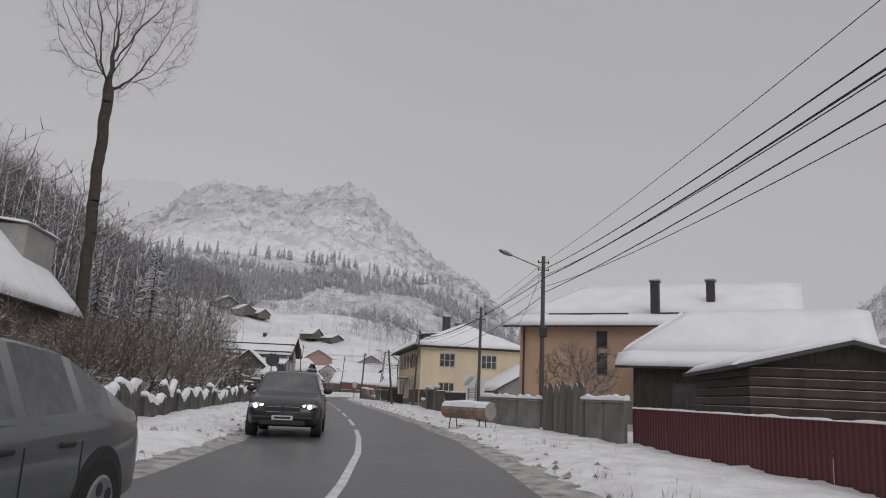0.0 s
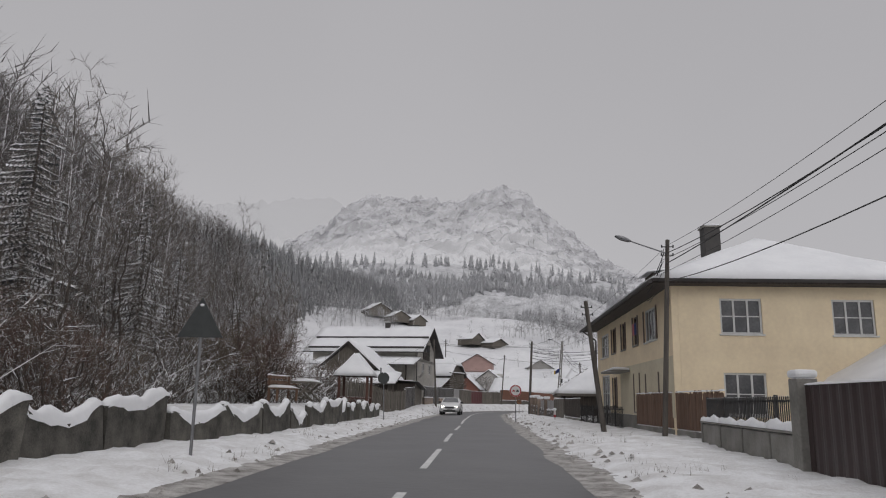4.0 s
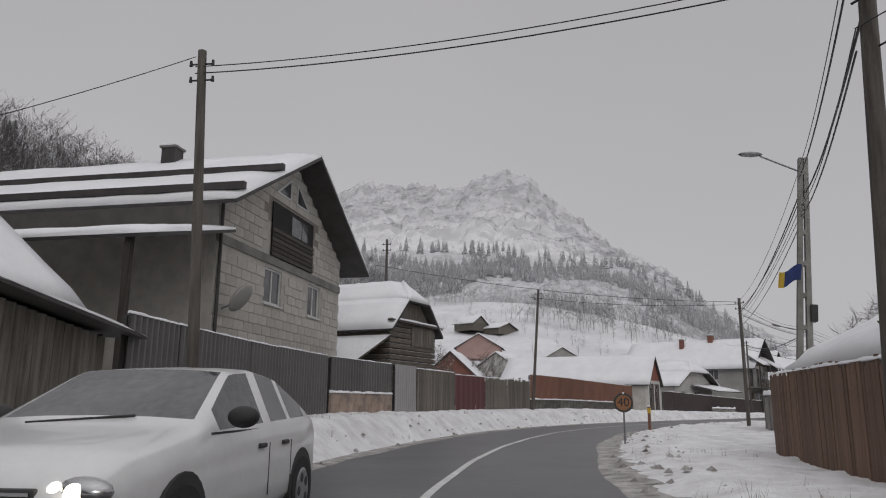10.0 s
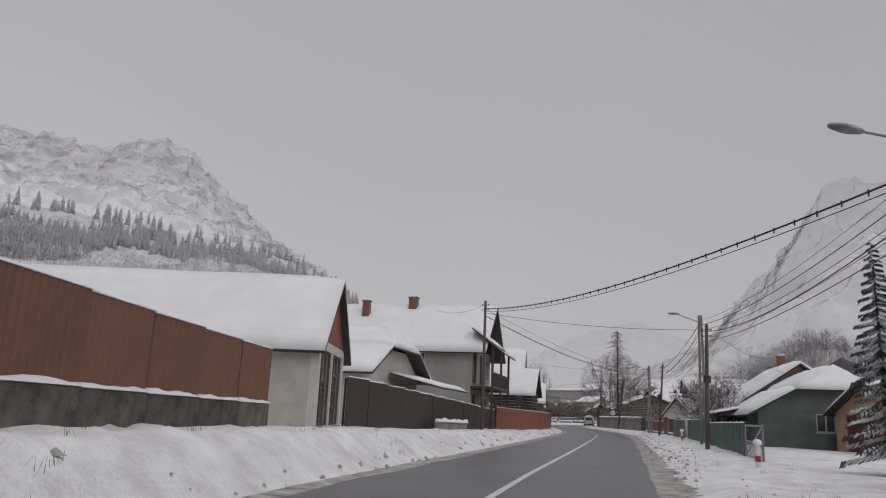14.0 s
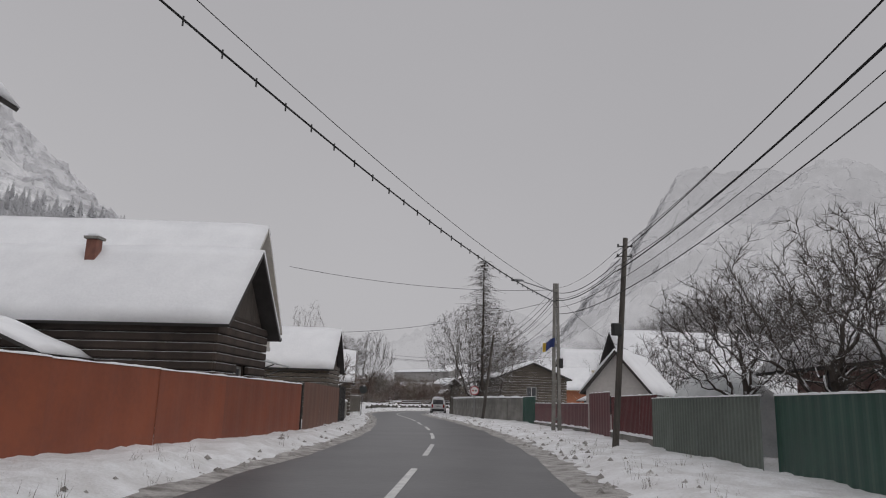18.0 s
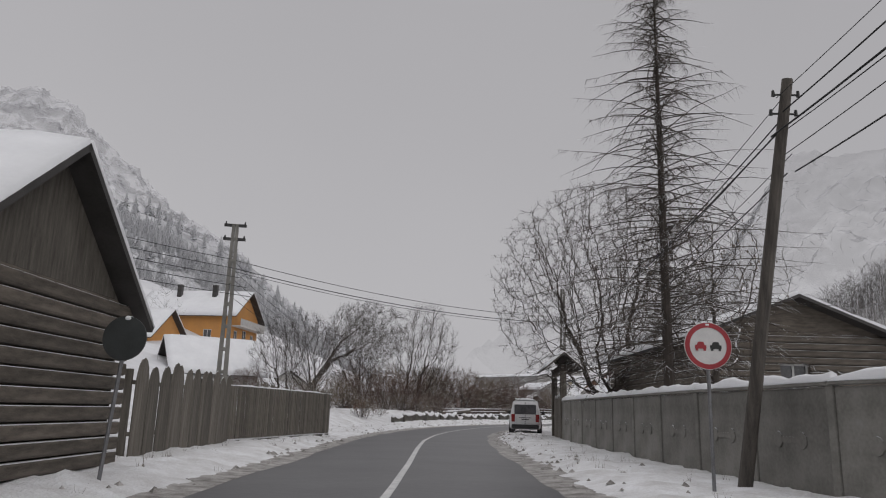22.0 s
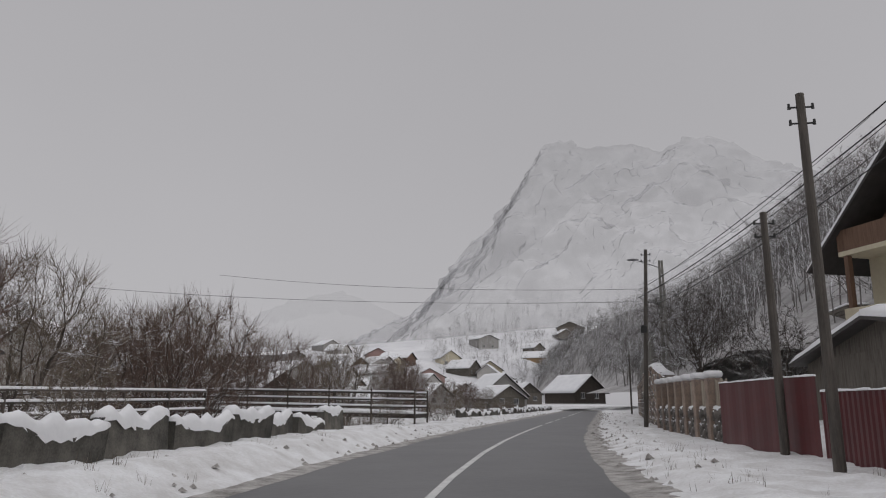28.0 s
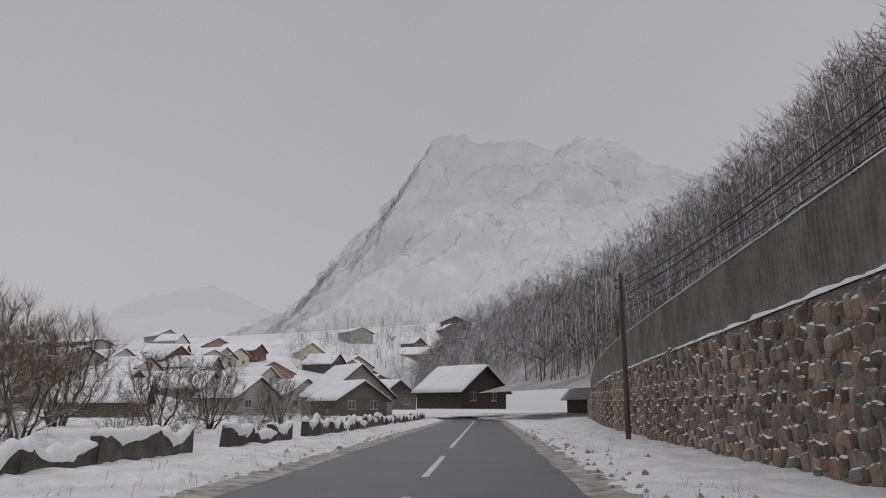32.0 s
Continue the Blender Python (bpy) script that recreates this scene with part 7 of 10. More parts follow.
r = part("roof", slab(bmesh.new(), (-3.2, 0, 1.9), (3.2, 0, 1.9), (3.2, 1.5, 2.25), (-3.2, 1.5, 2.25), .06), TIN, e)
snow_slab("roof_snow", (-3.2, 0, 1.9), (3.2, 0, 1.9), (3.2, 1.5, 2.25), (-3.2, 1.5, 2.25), .12, r)
for x in (-3.0, 0, 3.0):
    for y in (.1, 1.4):
        part("post", cyl(bmesh.new(), (x, y, -.2), (x, y, 1.85 + y * .23), .04, n=8), IRON, e)
e = house("tall_gabled_house", place(200, 24, .4, turn=90), "grey house with a snow roof under the hill", 9, 12, 4, 6.6, PLASTER_W, over=.6, snow=.25)
e = house("pink_house", place(198.8, 12.6, .2, turn=90), "dusty pink house with a broad snow roof behind fruit trees", 8, 10.5, 2.65, 5.4, PLASTER_PINK, over=.8, snow=.28, side=[(1.2, 2.4, .9, 2.2, "w"), (5, 6.2, .9, 2.2, "w")], side2=[(3, 4.5, .9, 2.2, "b")], front=[(3, 4.4, 1, 2.2, "w")])
chimney(e, 0, 5, 5.1, 6.3, .5)
e = house("grey_gabled_shed", place(222.5, 7.3, .1, turn=62), "grey rendered shed with a steep snow gable", 2.8, 7, 2.1, 3.75, PLASTER_W, over=.25, snow=.2, front=[(1.0, 1.7, .9, 1.7, "b")])
e = house("grey_gabled_house", place(233.5, 11, .1), "grey gabled house with a dark attic opening and snow roof", 7, 9, 2.7, 5.8, PLASTER_G, over=.6, snow=.2, front=[(1, 2, 1, 2.1, "w"), (4.4, 5.4, 1, 2.1, "w")])
e = house("long_dark_house", place(258.5, 24, .2, turn=90), "long dark log house with a snow roof behind the wall", 7, 13, 2.1, 3.4, LOG_DARK, over=.7, snow=.22, side=[(3, 4, 1, 2, "w")])
e = house("log_house", place(259.5, 11.6, .2, turn=90), "weathered log house with white window frames and a low snow roof", 6.4, 13, 3.9, 5.2, LOG, over=.6, logs=True, snow=.2, side=[(1.6, 2.6, 1.7, 2.9, "w"), (5.2, 6.2, 1.7, 2.9, "w"), (8.8, 9.8, 1.7, 2.9, "w")], front=[(2.6, 3.6, 1.7, 2.9, "w")])
# roofed wooden gateway
e = thing("roofed_gateway", place(268.9, 4.75), "carved wooden gateway with a small snow roof and round-topped doors", "gate")
for x in (-2.0, 2.0):
    part("post", boxm(x - .13, x + .13, -.13, .13, -.3, 3.15, bevel=.02), WOOD_GREY, e)
part("lintel", boxm(-2.3, 2.3, -.12, .12, 2.95, 3.2, bevel=.02), WOOD_DARK, e)
for a, b, c, dd in (((-2.7, -.8, 3.05), (2.7, -.8, 3.05), (2.6, 0, 3.72), (-2.6, 0, 3.72)), ((2.7, .8, 3.05), (-2.7, .8, 3.05), (-2.6, .004, 3.72), (2.6, .004, 3.72))):
    r = part("roof", slab(bmesh.new(), a, b, c, dd, .06), WOOD_DARK, e)
    snow_slab("roof_snow", a, b, c, dd, .1, r)
for x in (-1.4, 1.4):
    part("brace", cyl(bmesh.new(), (x, 0, 2.97), (x / abs(x) * 1.92, 0, 2.3), .05, n=8), WOOD_GREY, e)
for x0 in (-1.84, -.9, .04, .96):
    arch = [(x0, .05), (x0 + .88, .05)] + [(x0 + .44 + .44 * math.cos(u), 1.4 + .55 * math.sin(u)) for u in np.linspace(0, math.pi, 13)]
    lf = part("door_leaf", prism(bmesh.new(), arch, -.03, .03), WOOD_GREY, e, "round-topped grey board leaf")
    part("door_rail", boxm(x0 + .03, x0 + .85, -.06, -.034, .95, 1.07), WOOD_GREY, lf)

# gabled brick house above the burgundy fence
e = house("brick_gabled_house", place(309.9, 11.4, .2, turn=10), "gabled house of orange brick with a boarded gable and snow roof", 9.2, 11, 4.1, 7.1, BRICK_O, over=.8, front_over=.4, gable=WOOD_PALE, roof=PLASTER_TAN, snow=.22,
          front=[(1.2, 2.3, 2.6, 3.9, "w"), (5.6, 6.8, 2.6, 3.9, "w"), (1.2, 2.3, .6, 1.8, "w")], side=[(2, 3, 1, 2.2, "w")], side2=[(2, 3, 1, 2.2, "w"), (6, 7, 1, 2.2, "w")])
# big house with balconies
e = house("big_balcony_house", place(336.5, 15.0, .6, turn=25), "tall cream house with two timber balconies and a steep snow roof", 9.5, 12, 7.2, 11.4, PLASTER_YP, over=1.4, front_over=1.8, gable=WOOD_BROWN, snow=.25,
          front=[(1, 2.4, 1, 2.4, "b"), (6.4, 7.8, 1, 2.4, "b"), (1, 2.4, 4, 5.6, "b"), (6.4, 7.8, 4, 5.6, "b")], side2=[(1, 2.2, 1, 2.4, "b"), (5, 6.2, 1, 2.4, "b"), (1, 2.2, 4, 5.6, "b"), (5, 6.2, 4, 5.6, "b")], side=[(1, 2.2, 1, 2.4, "b"), (5, 6.2, 4, 5.6, "b")])
for z in (3.4, 6.5):
    b = part("balcony", boxm(-4.7, 4.7, -1.5, -.005, z - .18, z), PLASTER_YP, e)
    part("balcony_rail", boxm(-4.7, 4.7, -1.5, -1.42, z, z + .85), PLASTER_YP if z < 5 else WOOD_BROWN, b)
    b2 = part("balcony", boxm(4.76, 6.1, .3, 11, z - .18, z), PLASTER_YP, e)
    part("balcony_rail", boxm(6.02, 6.1, .3, 11, z, z + .85), PLASTER_YP, b2)
for x in (-4.5, 4.35):
    part("pillar", boxm(x, x + .2, -1.45, -1.25, -.5, 7.2), WOOD_BROWN, e)
e = house("low_shed", place(331, 9.5, .5), "low shed with a thick snow roof behind the stone fence", 13, 6, 2.2, 3.1, WOOD_GREY, over=.5, snow=.3)
e = thing("timber_stack", place(352, 14, 4.5), "long stack of sawn timber with snow on top", "timber stack")
for j in range(7):
    for i in range(2):
        part("beam", boxm(-4.5 + .1 * (j % 3), 4.5, i * .5, i * .5 + .46, j * .2, j * .2 + .17), WOOD_GREY, e)
snow_slab("snow", (-4.5, 0, 1.4), (4.5, 0, 1.4), (4.5, 1, 1.4), (-4.5, 1, 1.4), .16, e)

# ---- the far village ----
far = [((158, 398, .1), 70, 7, 9, 2.4, 4.6, WOOD_GREY, "low dark barn with a snow roof"), ((168, 424, .3), 50, 8, 8, 2.8, 5.6, PLASTER_W, "pale house with a snow roof"), ((146, 440, .8), 85, 8, 9, 2.6, 5.2, PLASTER_G, "pink house with a snow roof"),
       ((156, 456, 1.4), 60, 9, 9, 3.0, 6.0, PLASTER_W, "white house with a snow roof"), ((136, 452, .8), 95, 7, 9, 2.4, 5.0, PLASTER_G, "grey house with a snow roof"), ((186, 462, 2.6), 70, 7, 9, 2.8, 5.4, PLASTER_G, "pink house with a snow roof"),
       ((166, 490, 4), 80, 8, 12, 2.8, 5.4, PLASTER_W, "long pale house with a snow roof"), ((140, 480, 2.4), 95, 8, 10, 2.6, 5.4, WOOD_BROWN, "brown house with a snow roof"), ((167, 385, 1.2), 40, 8.5, 8, 2.4, 5.4, WOOD_DARK, "dark barn with a snow roof at the road's bend"), ((178, 372, .6), 40, 6, 6, 2.2, 4.2, WOOD_GREY, "log barn with a snow roof at the bend"),
       ((166, 408, .2), 60, 11, 9, 3.0, 7.4, PLASTER_G, "old farmhouse with a hipped snow roof"), ((150, 410, .2), 80, 7, 8, 2.6, 5.0, PLASTER_G, "red house with a snow roof"),
       ((160, 440, .5), 75, 8, 13, 3.4, 6.0, PLASTER_G, "long low house with a snow roof"), ((140, 425, .5), 95, 7, 10, 2.8, 5.2, WOOD_BROWN, "brown house with a snow roof"),
       ((176, 447, 2), 70, 8, 10, 3.4, 7.0, PLASTER_W, "white house with a snow roof"), ((150, 470, 3), 80, 9, 16, 4.2, 6.6, PLASTER_G, "long barn with a snow roof"),
       ((200, 505, 6), 60, 8, 10, 3.4, 6.0, PLASTER_G, "house with a snow roof on the slope"), ((172, 520, 9), 90, 9, 40, 5.0, 6.2, PLASTER_G, "very long low hall with a snow roof"),
       ((240, 520, 12), 50, 8, 9, 3.6, 6.4, PLASTER_YP, "house with a snow roof on the slope"), ((285, 548, 26), 40, 11, 9, 5.0, 7.0, PLASTER_G, "grey house high on the slope"),
       ((350, 556, 38), 30, 14, 9, 3.4, 6.5, WOOD_GREY, "farm high on the slope"), ((338, 548, 34), 30, 8, 8, 2.6, 5, WOOD_GREY, "small barn high on the slope"),
       ((190, 425, 1), 30, 7, 7, 2.8, 5.4, WOOD_GREY, "small log house with a snow roof"), ((300, 530, 24), 45, 7, 7, 2.6, 4.8, WOOD_GREY, "hut among bare trees"),
       ((215, 560, 14), 70, 7, 8, 3, 5.4, PLASTER_W, "house with a snow roof on the slope"), ((130, 400, -.4), 100, 6, 8, 2.4, 4.4, WOOD_GREY, "low dark shed with a snow roof"),
       ((182, 478, 4), 80, 8, 12, 3.0, 5.4, PLASTER_G, "long house with a snow roof"), ((225, 590, 18), 75, 9, 12, 3.2, 5.6, PLASTER_G, "house with a snow roof on the slope"),
       ((-59, 319, 22.5), -60, 7, 7, 2.4, 4.6, WOOD_GREY, "dark farmhouse on the snow meadow"), ((-50, 322, 21.5), -60, 9, 6, 2.0, 3.6, WOOD_GREY, "farm shed on the snow meadow"),
       ((-108, 352, 37.5), -50, 11, 8, 3, 6, WOOD_GREY, "grey farmhouse on the hillside"), ((-97, 349, 34.5), -50, 9, 7, 2.6, 5, WOOD_GREY, "grey barn on the hillside"), ((-90, 353, 33.5), -50, 7, 7, 2.4, 4.6, WOOD_GREY, "dark barn on the hillside"),
       ((-30, 300, 10), -80, 9, 8, 3, 5.6, PLASTER_G, "pink farmhouse on the meadow"), ((2, 330, 16), 100, 5, 5, 2, 3.6, WOOD_GREY, "hay hut on the meadow")]
vill = np.array([VILL(i / 30, j / 24) for i in range(31) for j in range(25)])
hues = [PLASTER_PINK, WOOD_BROWN, PLASTER_W, PLASTER_TAN, WOOD_GREY, PLASTER_YP]
rnd = random.Random(41)
for k in range(18):
    x, y, z = VILL(rnd.uniform(.0, .75), rnd.uniform(.03, .62))
    far.append(((x, y, z - .3), rnd.uniform(20, 110), rnd.uniform(7, 10), rnd.uniform(8, 13), rnd.uniform(2.6, 3.6), rnd.uniform(5, 6.4), hues[k % 6], "village house with %s walls and a snow roof" % ("dull pink", "brown board", "white", "ochre", "grey board", "cream")[k % 6]))
for (x, y, z), ang, w, dp, ev, rg, wm, lb in far:
    near_ = np.hypot(vill[:, 0] - x, vill[:, 1] - y)
    if near_.min() < 9:
        z = max(z, float(vill[near_.argmin(), 2]) - .4)
    house("far_house", Matrix.Translation((x, y, z)) @ Matrix.Rotation(radians(ang - 62 + 22 * math.sin(x * 1.7)), 4, "Z"), lb, w, dp, ev, rg, wm, over=.6, snow=.25, group="far village", front=[(w * .2, w * .2 + 1.1, 1, 2.1, "w"), (w * .65, w * .65 + 1.1, 1, 2.1, "w")] if dp < 30 else [])


# ---- parapets ----
def parapet(pts, label, pitch=2.6, h=.95, dip=.42, broken=0.0):
    """Short concrete pieces whose tops dip between raised ends, each under its own drift of snow."""
    e = thing("parapet", Matrix.Identity(4), label, "parapet wall")
    rnd = random.Random(int(pts[0][0]))
    for p, q in zip(b := run(pts, pitch), b[1:]):
        m, ln, dz = bay(p, q)
        if rnd.random() < broken:
            continue
        hh = h * rnd.uniform(.72, 1.1)
        n = 14
        dp = dip * rnd.uniform(.45, 1.15)
        mid_u = rnd.uniform(.4, .62)
        wob = rnd.random() * 60
        xs = [.06 + (ln - .1) * i / n for i in range(n + 1)]

        def top(u):
            ragged = .05 * fbm(u * 6 + wob, wob)
            if u < .12 or u > .91:
                return hh + ragged
            v = (u - .12) / .79
            v = v * .5 / mid_u if v < mid_u else .5 + (v - mid_u) * .5 / (1 - mid_u)
            return hh - dp * math.sin(math.pi * v) ** .7 + ragged
        poly = [(xs[0], -.5)] + [(xs[-1], -.5)] + [(xs[i], top(i / n)) for i in range(n, -1, -1)]
        bm = prism(bmesh.new(), poly, -.11, .11)
        bmesh.ops.recalc_face_normals(bm, faces=bm.faces)
        tilt = Matrix.Rotation(radians(rnd.gauss(0, 3.5)), 4, "X") @ Matrix.Rotation(radians(rnd.gauss(0, 2.2)), 4, "Y") @ Matrix.Rotation(radians(rnd.gauss(0, 2.0)), 4, "Z")
        pc = part("concrete_piece", bm, CONCRETE_OLD, e, m=m @ tilt)
        vs, fs = [], []
        sd_ = rnd.random() * 40
        for i in range(n + 1):
            u = i / n
            zt = top(u)
            th = (.05 + .19 * math.sin(math.pi * u) ** .7) * max(.4, 1 + .7 * fbm(u * 5 + sd_, sd_))
            for j in range(7):
                a = math.pi * j / 6
                over = .125 + .06 * fbm(u * 6 + sd_, 3.0)
                drop = -.02 - .16 * abs(fbm(u * 7 + sd_, 9.0 + j * .2)) if j in (0, 6) else 0
                vs.append((xs[i], -math.cos(a) * over, zt + .006 + max(.0, math.sin(a)) * th + drop))
        for i in range(n):
            for j in range(6):
                k = i * 7 + j
                fs.append((k, k + 7, k + 8, k + 1))
        fs += [tuple(range(7)), tuple(reversed(range(n * 7, n * 7 + 7)))]
        link_mesh("snow", vs, fs, SNOW, pc, smooth=True)
    return e


parapet([(12, -7.2), (40, -7.7), (56, -7.3), (64, -6.4), (86, -6.4)], "old scalloped concrete parapet under drifts of snow")
parapet([(287, -6.6), (294, -5.9), (302, -6.0), (333, -6.3)], "old scalloped concrete parapet under drifts of snow", pitch=2.2, h=.6, dip=.25)
parapet([(363, -8.2), (375, -7.0), (400, -6.4), (436, -6.2)], "crumbling concrete parapet under drifts of snow", pitch=2.0, h=.62, dip=.3, broken=.06)
parapet([(338.5, -8.4), (351, -9.0)], "broken concrete parapet beside the stream", pitch=1.5, h=.42, dip=.24)

# ---- left fences ----
board_fence("picket_fence", [(87.5, -9.0), (93, -7.0), (98, -6.2)], 1.5, "leaning grey picket fence with snow on its rails", WOOD_GREY, width=.09, gap=.06, top="point", lean=3, snow_top=False)
board_fence("board_fence", [(98, -6.2), (99.8, -6.25)], 1.6, "weathered grey board fence", WOOD_GREY, width=.16, gap=.012, uneven=.08)
sheet_fence("sheet_fence", [(99.8, -6.25), (107.8, -6.4)], 1.7, "grey corrugated metal fence", SHEET_GREY, pitch=.12, sheet=1.75)
sheet_fence("metal_railing_fence", [(112.6, -6.1), (119.8, -6.6)], 1.1, "grey sheet fence on a low stone base", SHEET_GREY, base=(.75, STONE), pitch=.22, depth=.05)
sheet_fence("metal_gate", [(120.0, -6.7), (123.6, -6.8)], 1.85, "grey sheet-metal double gate", SHEET_GREY, sheet=1.2, pitch=.22, depth=.05)
sheet_fence("metal_railing_fence", [(123.8, -6.8), (128.5, -6.5)], 1.15, "grey sheet fence on a rubble stone base", SHEET_GREY, base=(.72, STONE), pitch=.22, depth=.05)
sheet_fence("pale_sheet_fence", [(128.6, -6.4), (130.6, -6.3)], 1.85, "pale corrugated metal fence", SHEET_WHITE, pitch=.2, dots=False, sheet=1.0)
board_fence("board_fence", [(130.7, -6.3), (134.7, -6.2)], 1.75, "old grey board fence with snow along its top", WOOD_GREY, width=.17, gap=.012, lean=2, uneven=.06)
sheet_fence("red_gate", [(134.8, -6.2), (138.1, -6.1)], 1.68, "dull red sheet-metal gate", SHEET_RED, sheet=1.1, pitch=.6, depth=.012)
board_fence("board_fence", [(138.2, -6.1), (143.6, -6.05)], 1.65, "old grey board fence leaning a little", WOOD_GREY, width=.15, gap=.008, uneven=.07, lean=2)
sheet_fence("rust_red_fence", [(143.8, -6.1), (150, -6.3), (161.2, -7.7)], 1.45, "tall rust-red sheet fence on a low concrete base", SHEET_REDBROWN, h_end=1.35, base=(.6, CONCRETE_OLD), pitch=.18)
sheet_fence("dark_brown_fence", [(168.5, -8.5), (182, -7.7), (193.8, -7.6)], 1.75, "dark brown sheet fence with a snowy edge", SHEET_BROWN, h_end=1.3, pitch=.13)
panel_fence("low_bench_wall", [(176.5, -7.2), (181.5, -6.9)], .35, "low concrete ledge under snow", CONCRETE, snow=.14)
sheet_fence("orange_fence", [(194, -7.5), (203, -6.4), (213.9, -5.5)], 1.5, "flat rust-orange metal fence", SHEET_ORANGE, pitch=.9, depth=.008, sheet=3.2)
sheet_fence("faded_red_fence", [(214.4, -5.5), (224.5, -5.4)], 1.6, "faded red metal fence with rust stains", SHEET_REDBROWN, pitch=.9, depth=.008, sheet=3.2, dots=False)
iron_fence("iron_gate", [(225.2, -5.4), (227.4, -5.3)], 1.75, "tall black iron gate", step=.1)
panel_fence("concrete_fence", [(228.4, -5.6), (233.9, -5.5)], .95, "plain concrete wall panel", CONCRETE)
board_fence("round_top_gate", [(249.0, -6.3), (255.6, -6.4)], 1.85, "grey board gate with rounded tops", WOOD_GREY, width=.62, gap=.02, top="round", snow_top=False)
board_fence("picket_fence", [(255.8, -6.4), (260, -5.6), (264.5, -4.9)], 1.6, "tall weathered picket fence", WOOD_GREY, width=.1, gap=.035, top="slant", uneven=.06, snow_top=True, base=(.08, CONCRETE_OLD))

# rail fence of a footbridge over the stream
def rail_fence(a, b, label, n=6, h=1.15):
    e = thing("rail_fence", Matrix.Identity(4), label, "fence")
    a, b = Vector(a), Vector(b)
    for i in range(n + 1):
        p = a.lerp(b, i / n)
        part("post", cyl(bmesh.new(), p - Vector((0, 0, 1.3)), p + Vector((0, 0, h)), .05, n=8), WOOD_DARK, e)
    for zz in (.25, .6, .95):
        part("rail", cyl(bmesh.new(), a + Vector((0, 0, zz)), b + Vector((0, 0, zz + .02)), .035, n=8), WOOD_DARK, e)
        v = (b - a)
        part("snow", cyl(bmesh.new(), a + Vector((0, 0, zz + .06)), b + Vector((0, 0, zz + .08)), .045, n=6), SNOW, e)
    return e


rail_fence((73.4, 332.6, 1.0), (82, 322.6, .75), "wooden rail fence of a footbridge with snow on its rails")
rail_fence((71.0, 330.6, 1.0), (79.6, 320.4, .75), "wooden rail fence of a footbridge with snow on its rails")
rail_fence((64, 343, .7), (73.4, 332.6, 1.0), "wooden rail fence beside the stream", 6)
e = thing("footbridge_deck", Matrix.Identity(4), "snow-covered timber deck of a footbridge", "footbridge")
part("deck", slab(bmesh.new(), (71.0, 330.6, .95), (79.6, 320.4, .7), (82, 322.6, .7), (73.4, 332.6, .95), .2), WOOD_DARK, e)
snow_slab("snow", (71.0, 330.6, .96), (79.6, 320.4, .71), (82, 322.6, .71), (73.4, 332.6, .96), .14, e)
rail_fence(tuple(W(318, -15, .5)), tuple(W(337, -13.5, .7)), "wooden rail fence beside the stream", 8, .9)
e = thing("timber_beam", Matrix.Identity(4), "long snow-covered timber lying beside the parapet", "timber")
pa, pb = W(313, -12.5, .9), W(324.6, -14.0, 1.3)
part("beam", cyl(bmesh.new(), pa, pb, .16, n=8), WOOD_GREY, e)
part("snow", cyl(bmesh.new(), pa + Vector((0, 0, .16)), pb + Vector((0, 0, .16)), .11, n=8), SNOW, e)

# ---- right fences ----
sheet_fence("burgundy_fence", [(-30, 6.0), (18.8, 6.0)], .95, "burgundy sheet fence with a snow-dotted edge", SHEET_RED, pitch=.16)
panel_fence("concrete_fence", [(18.8, 5.8), (21.8, 5.6)], 1.1, "grey concrete panel fence with a snow cap", CONCRETE, length=1.5, snow=.13)
board_fence("round_top_gate", [(21.8, 5.6), (25.6, 5.5)], 1.65, "grey board gate with rounded tops between posts", WOOD_GREY, width=.55, gap=.03, top="round", snow_top=False)
panel_fence("concrete_fence", [(25.8, 5.4), (32.4, 4.7)], 1.05, "grey concrete panel fence with a snow cap", CONCRETE, length=2.2, snow=.13)
board_fence("dark_picket_fence", [(36.5, 5.5), (46.4, 5.5)], .85, "dark picket fence on a concrete base", WOOD_DARK, width=.09, gap=.05, top="flat", base=(.4, CONCRETE), snow_top=True)
sheet_fence("metal_gate", [(46.6, 5.5), (49.8, 5.5)], 1.35, "grey sheet-metal gate with a snowy edge", SHEET_GREY, pitch=.3, sheet=1.05)
sheet_fence("metal_gate", [(50.2, 5.5), (53.4, 5.5)], 1.45, "dark brown sheet-metal gate", SHEET_BROWN, pitch=.3, sheet=1.6)
for s_ in (50.0, 53.6):
    e = thing("gate_pillar", place(s_, 5.55), "square gate pillar with a snow cap", "pillar")
    part("pillar", boxm(-.18, .18, -.18, .18, -.3, 1.6, bevel=.02), CONCRETE, e)
    part("snow", boxm(-.2, .2, -.2, .2, 1.604, 1.75, bevel=.06), SNOW, e)
panel_fence("low_wall", [(53.8, 5.6), (62.4, 6.4)], .6, "low concrete garden wall under snow", CONCRETE, snow=.14)
iron_fence("iron_fence", [(53.8, 5.75), (62.4, 6.55)], .7, "dark iron railing on a low wall", base=(.62, CONCRETE))
board_fence("brown_fence", [(62.8, 7.2), (73.0, 6.7)], 1.25, "brown slatted fence on a snowy base", WOOD_BROWN, width=.1, gap=.02, base=(.25, CONCRETE))
iron_fence("iron_fence", [(73.4, 6.2), (85.6, 6.0)], 1.0, "black wrought-iron railing in front of the yellow house", step=.2)
board_fence("dark_picket_fence", [(85.8, 6.0), (92.6, 5.8)], 1.15, "dark weathered picket fence with a snowy rail", WOOD_DARK, width=.09, gap=.05, top="flat", base=(.2, CONCRETE))
board_fence("board_gate", [(92.8, 5.7), (97.2, 5.4)], 1.35, "grey weathered plank gate", WOOD_GREY, width=.15, gap=.006)


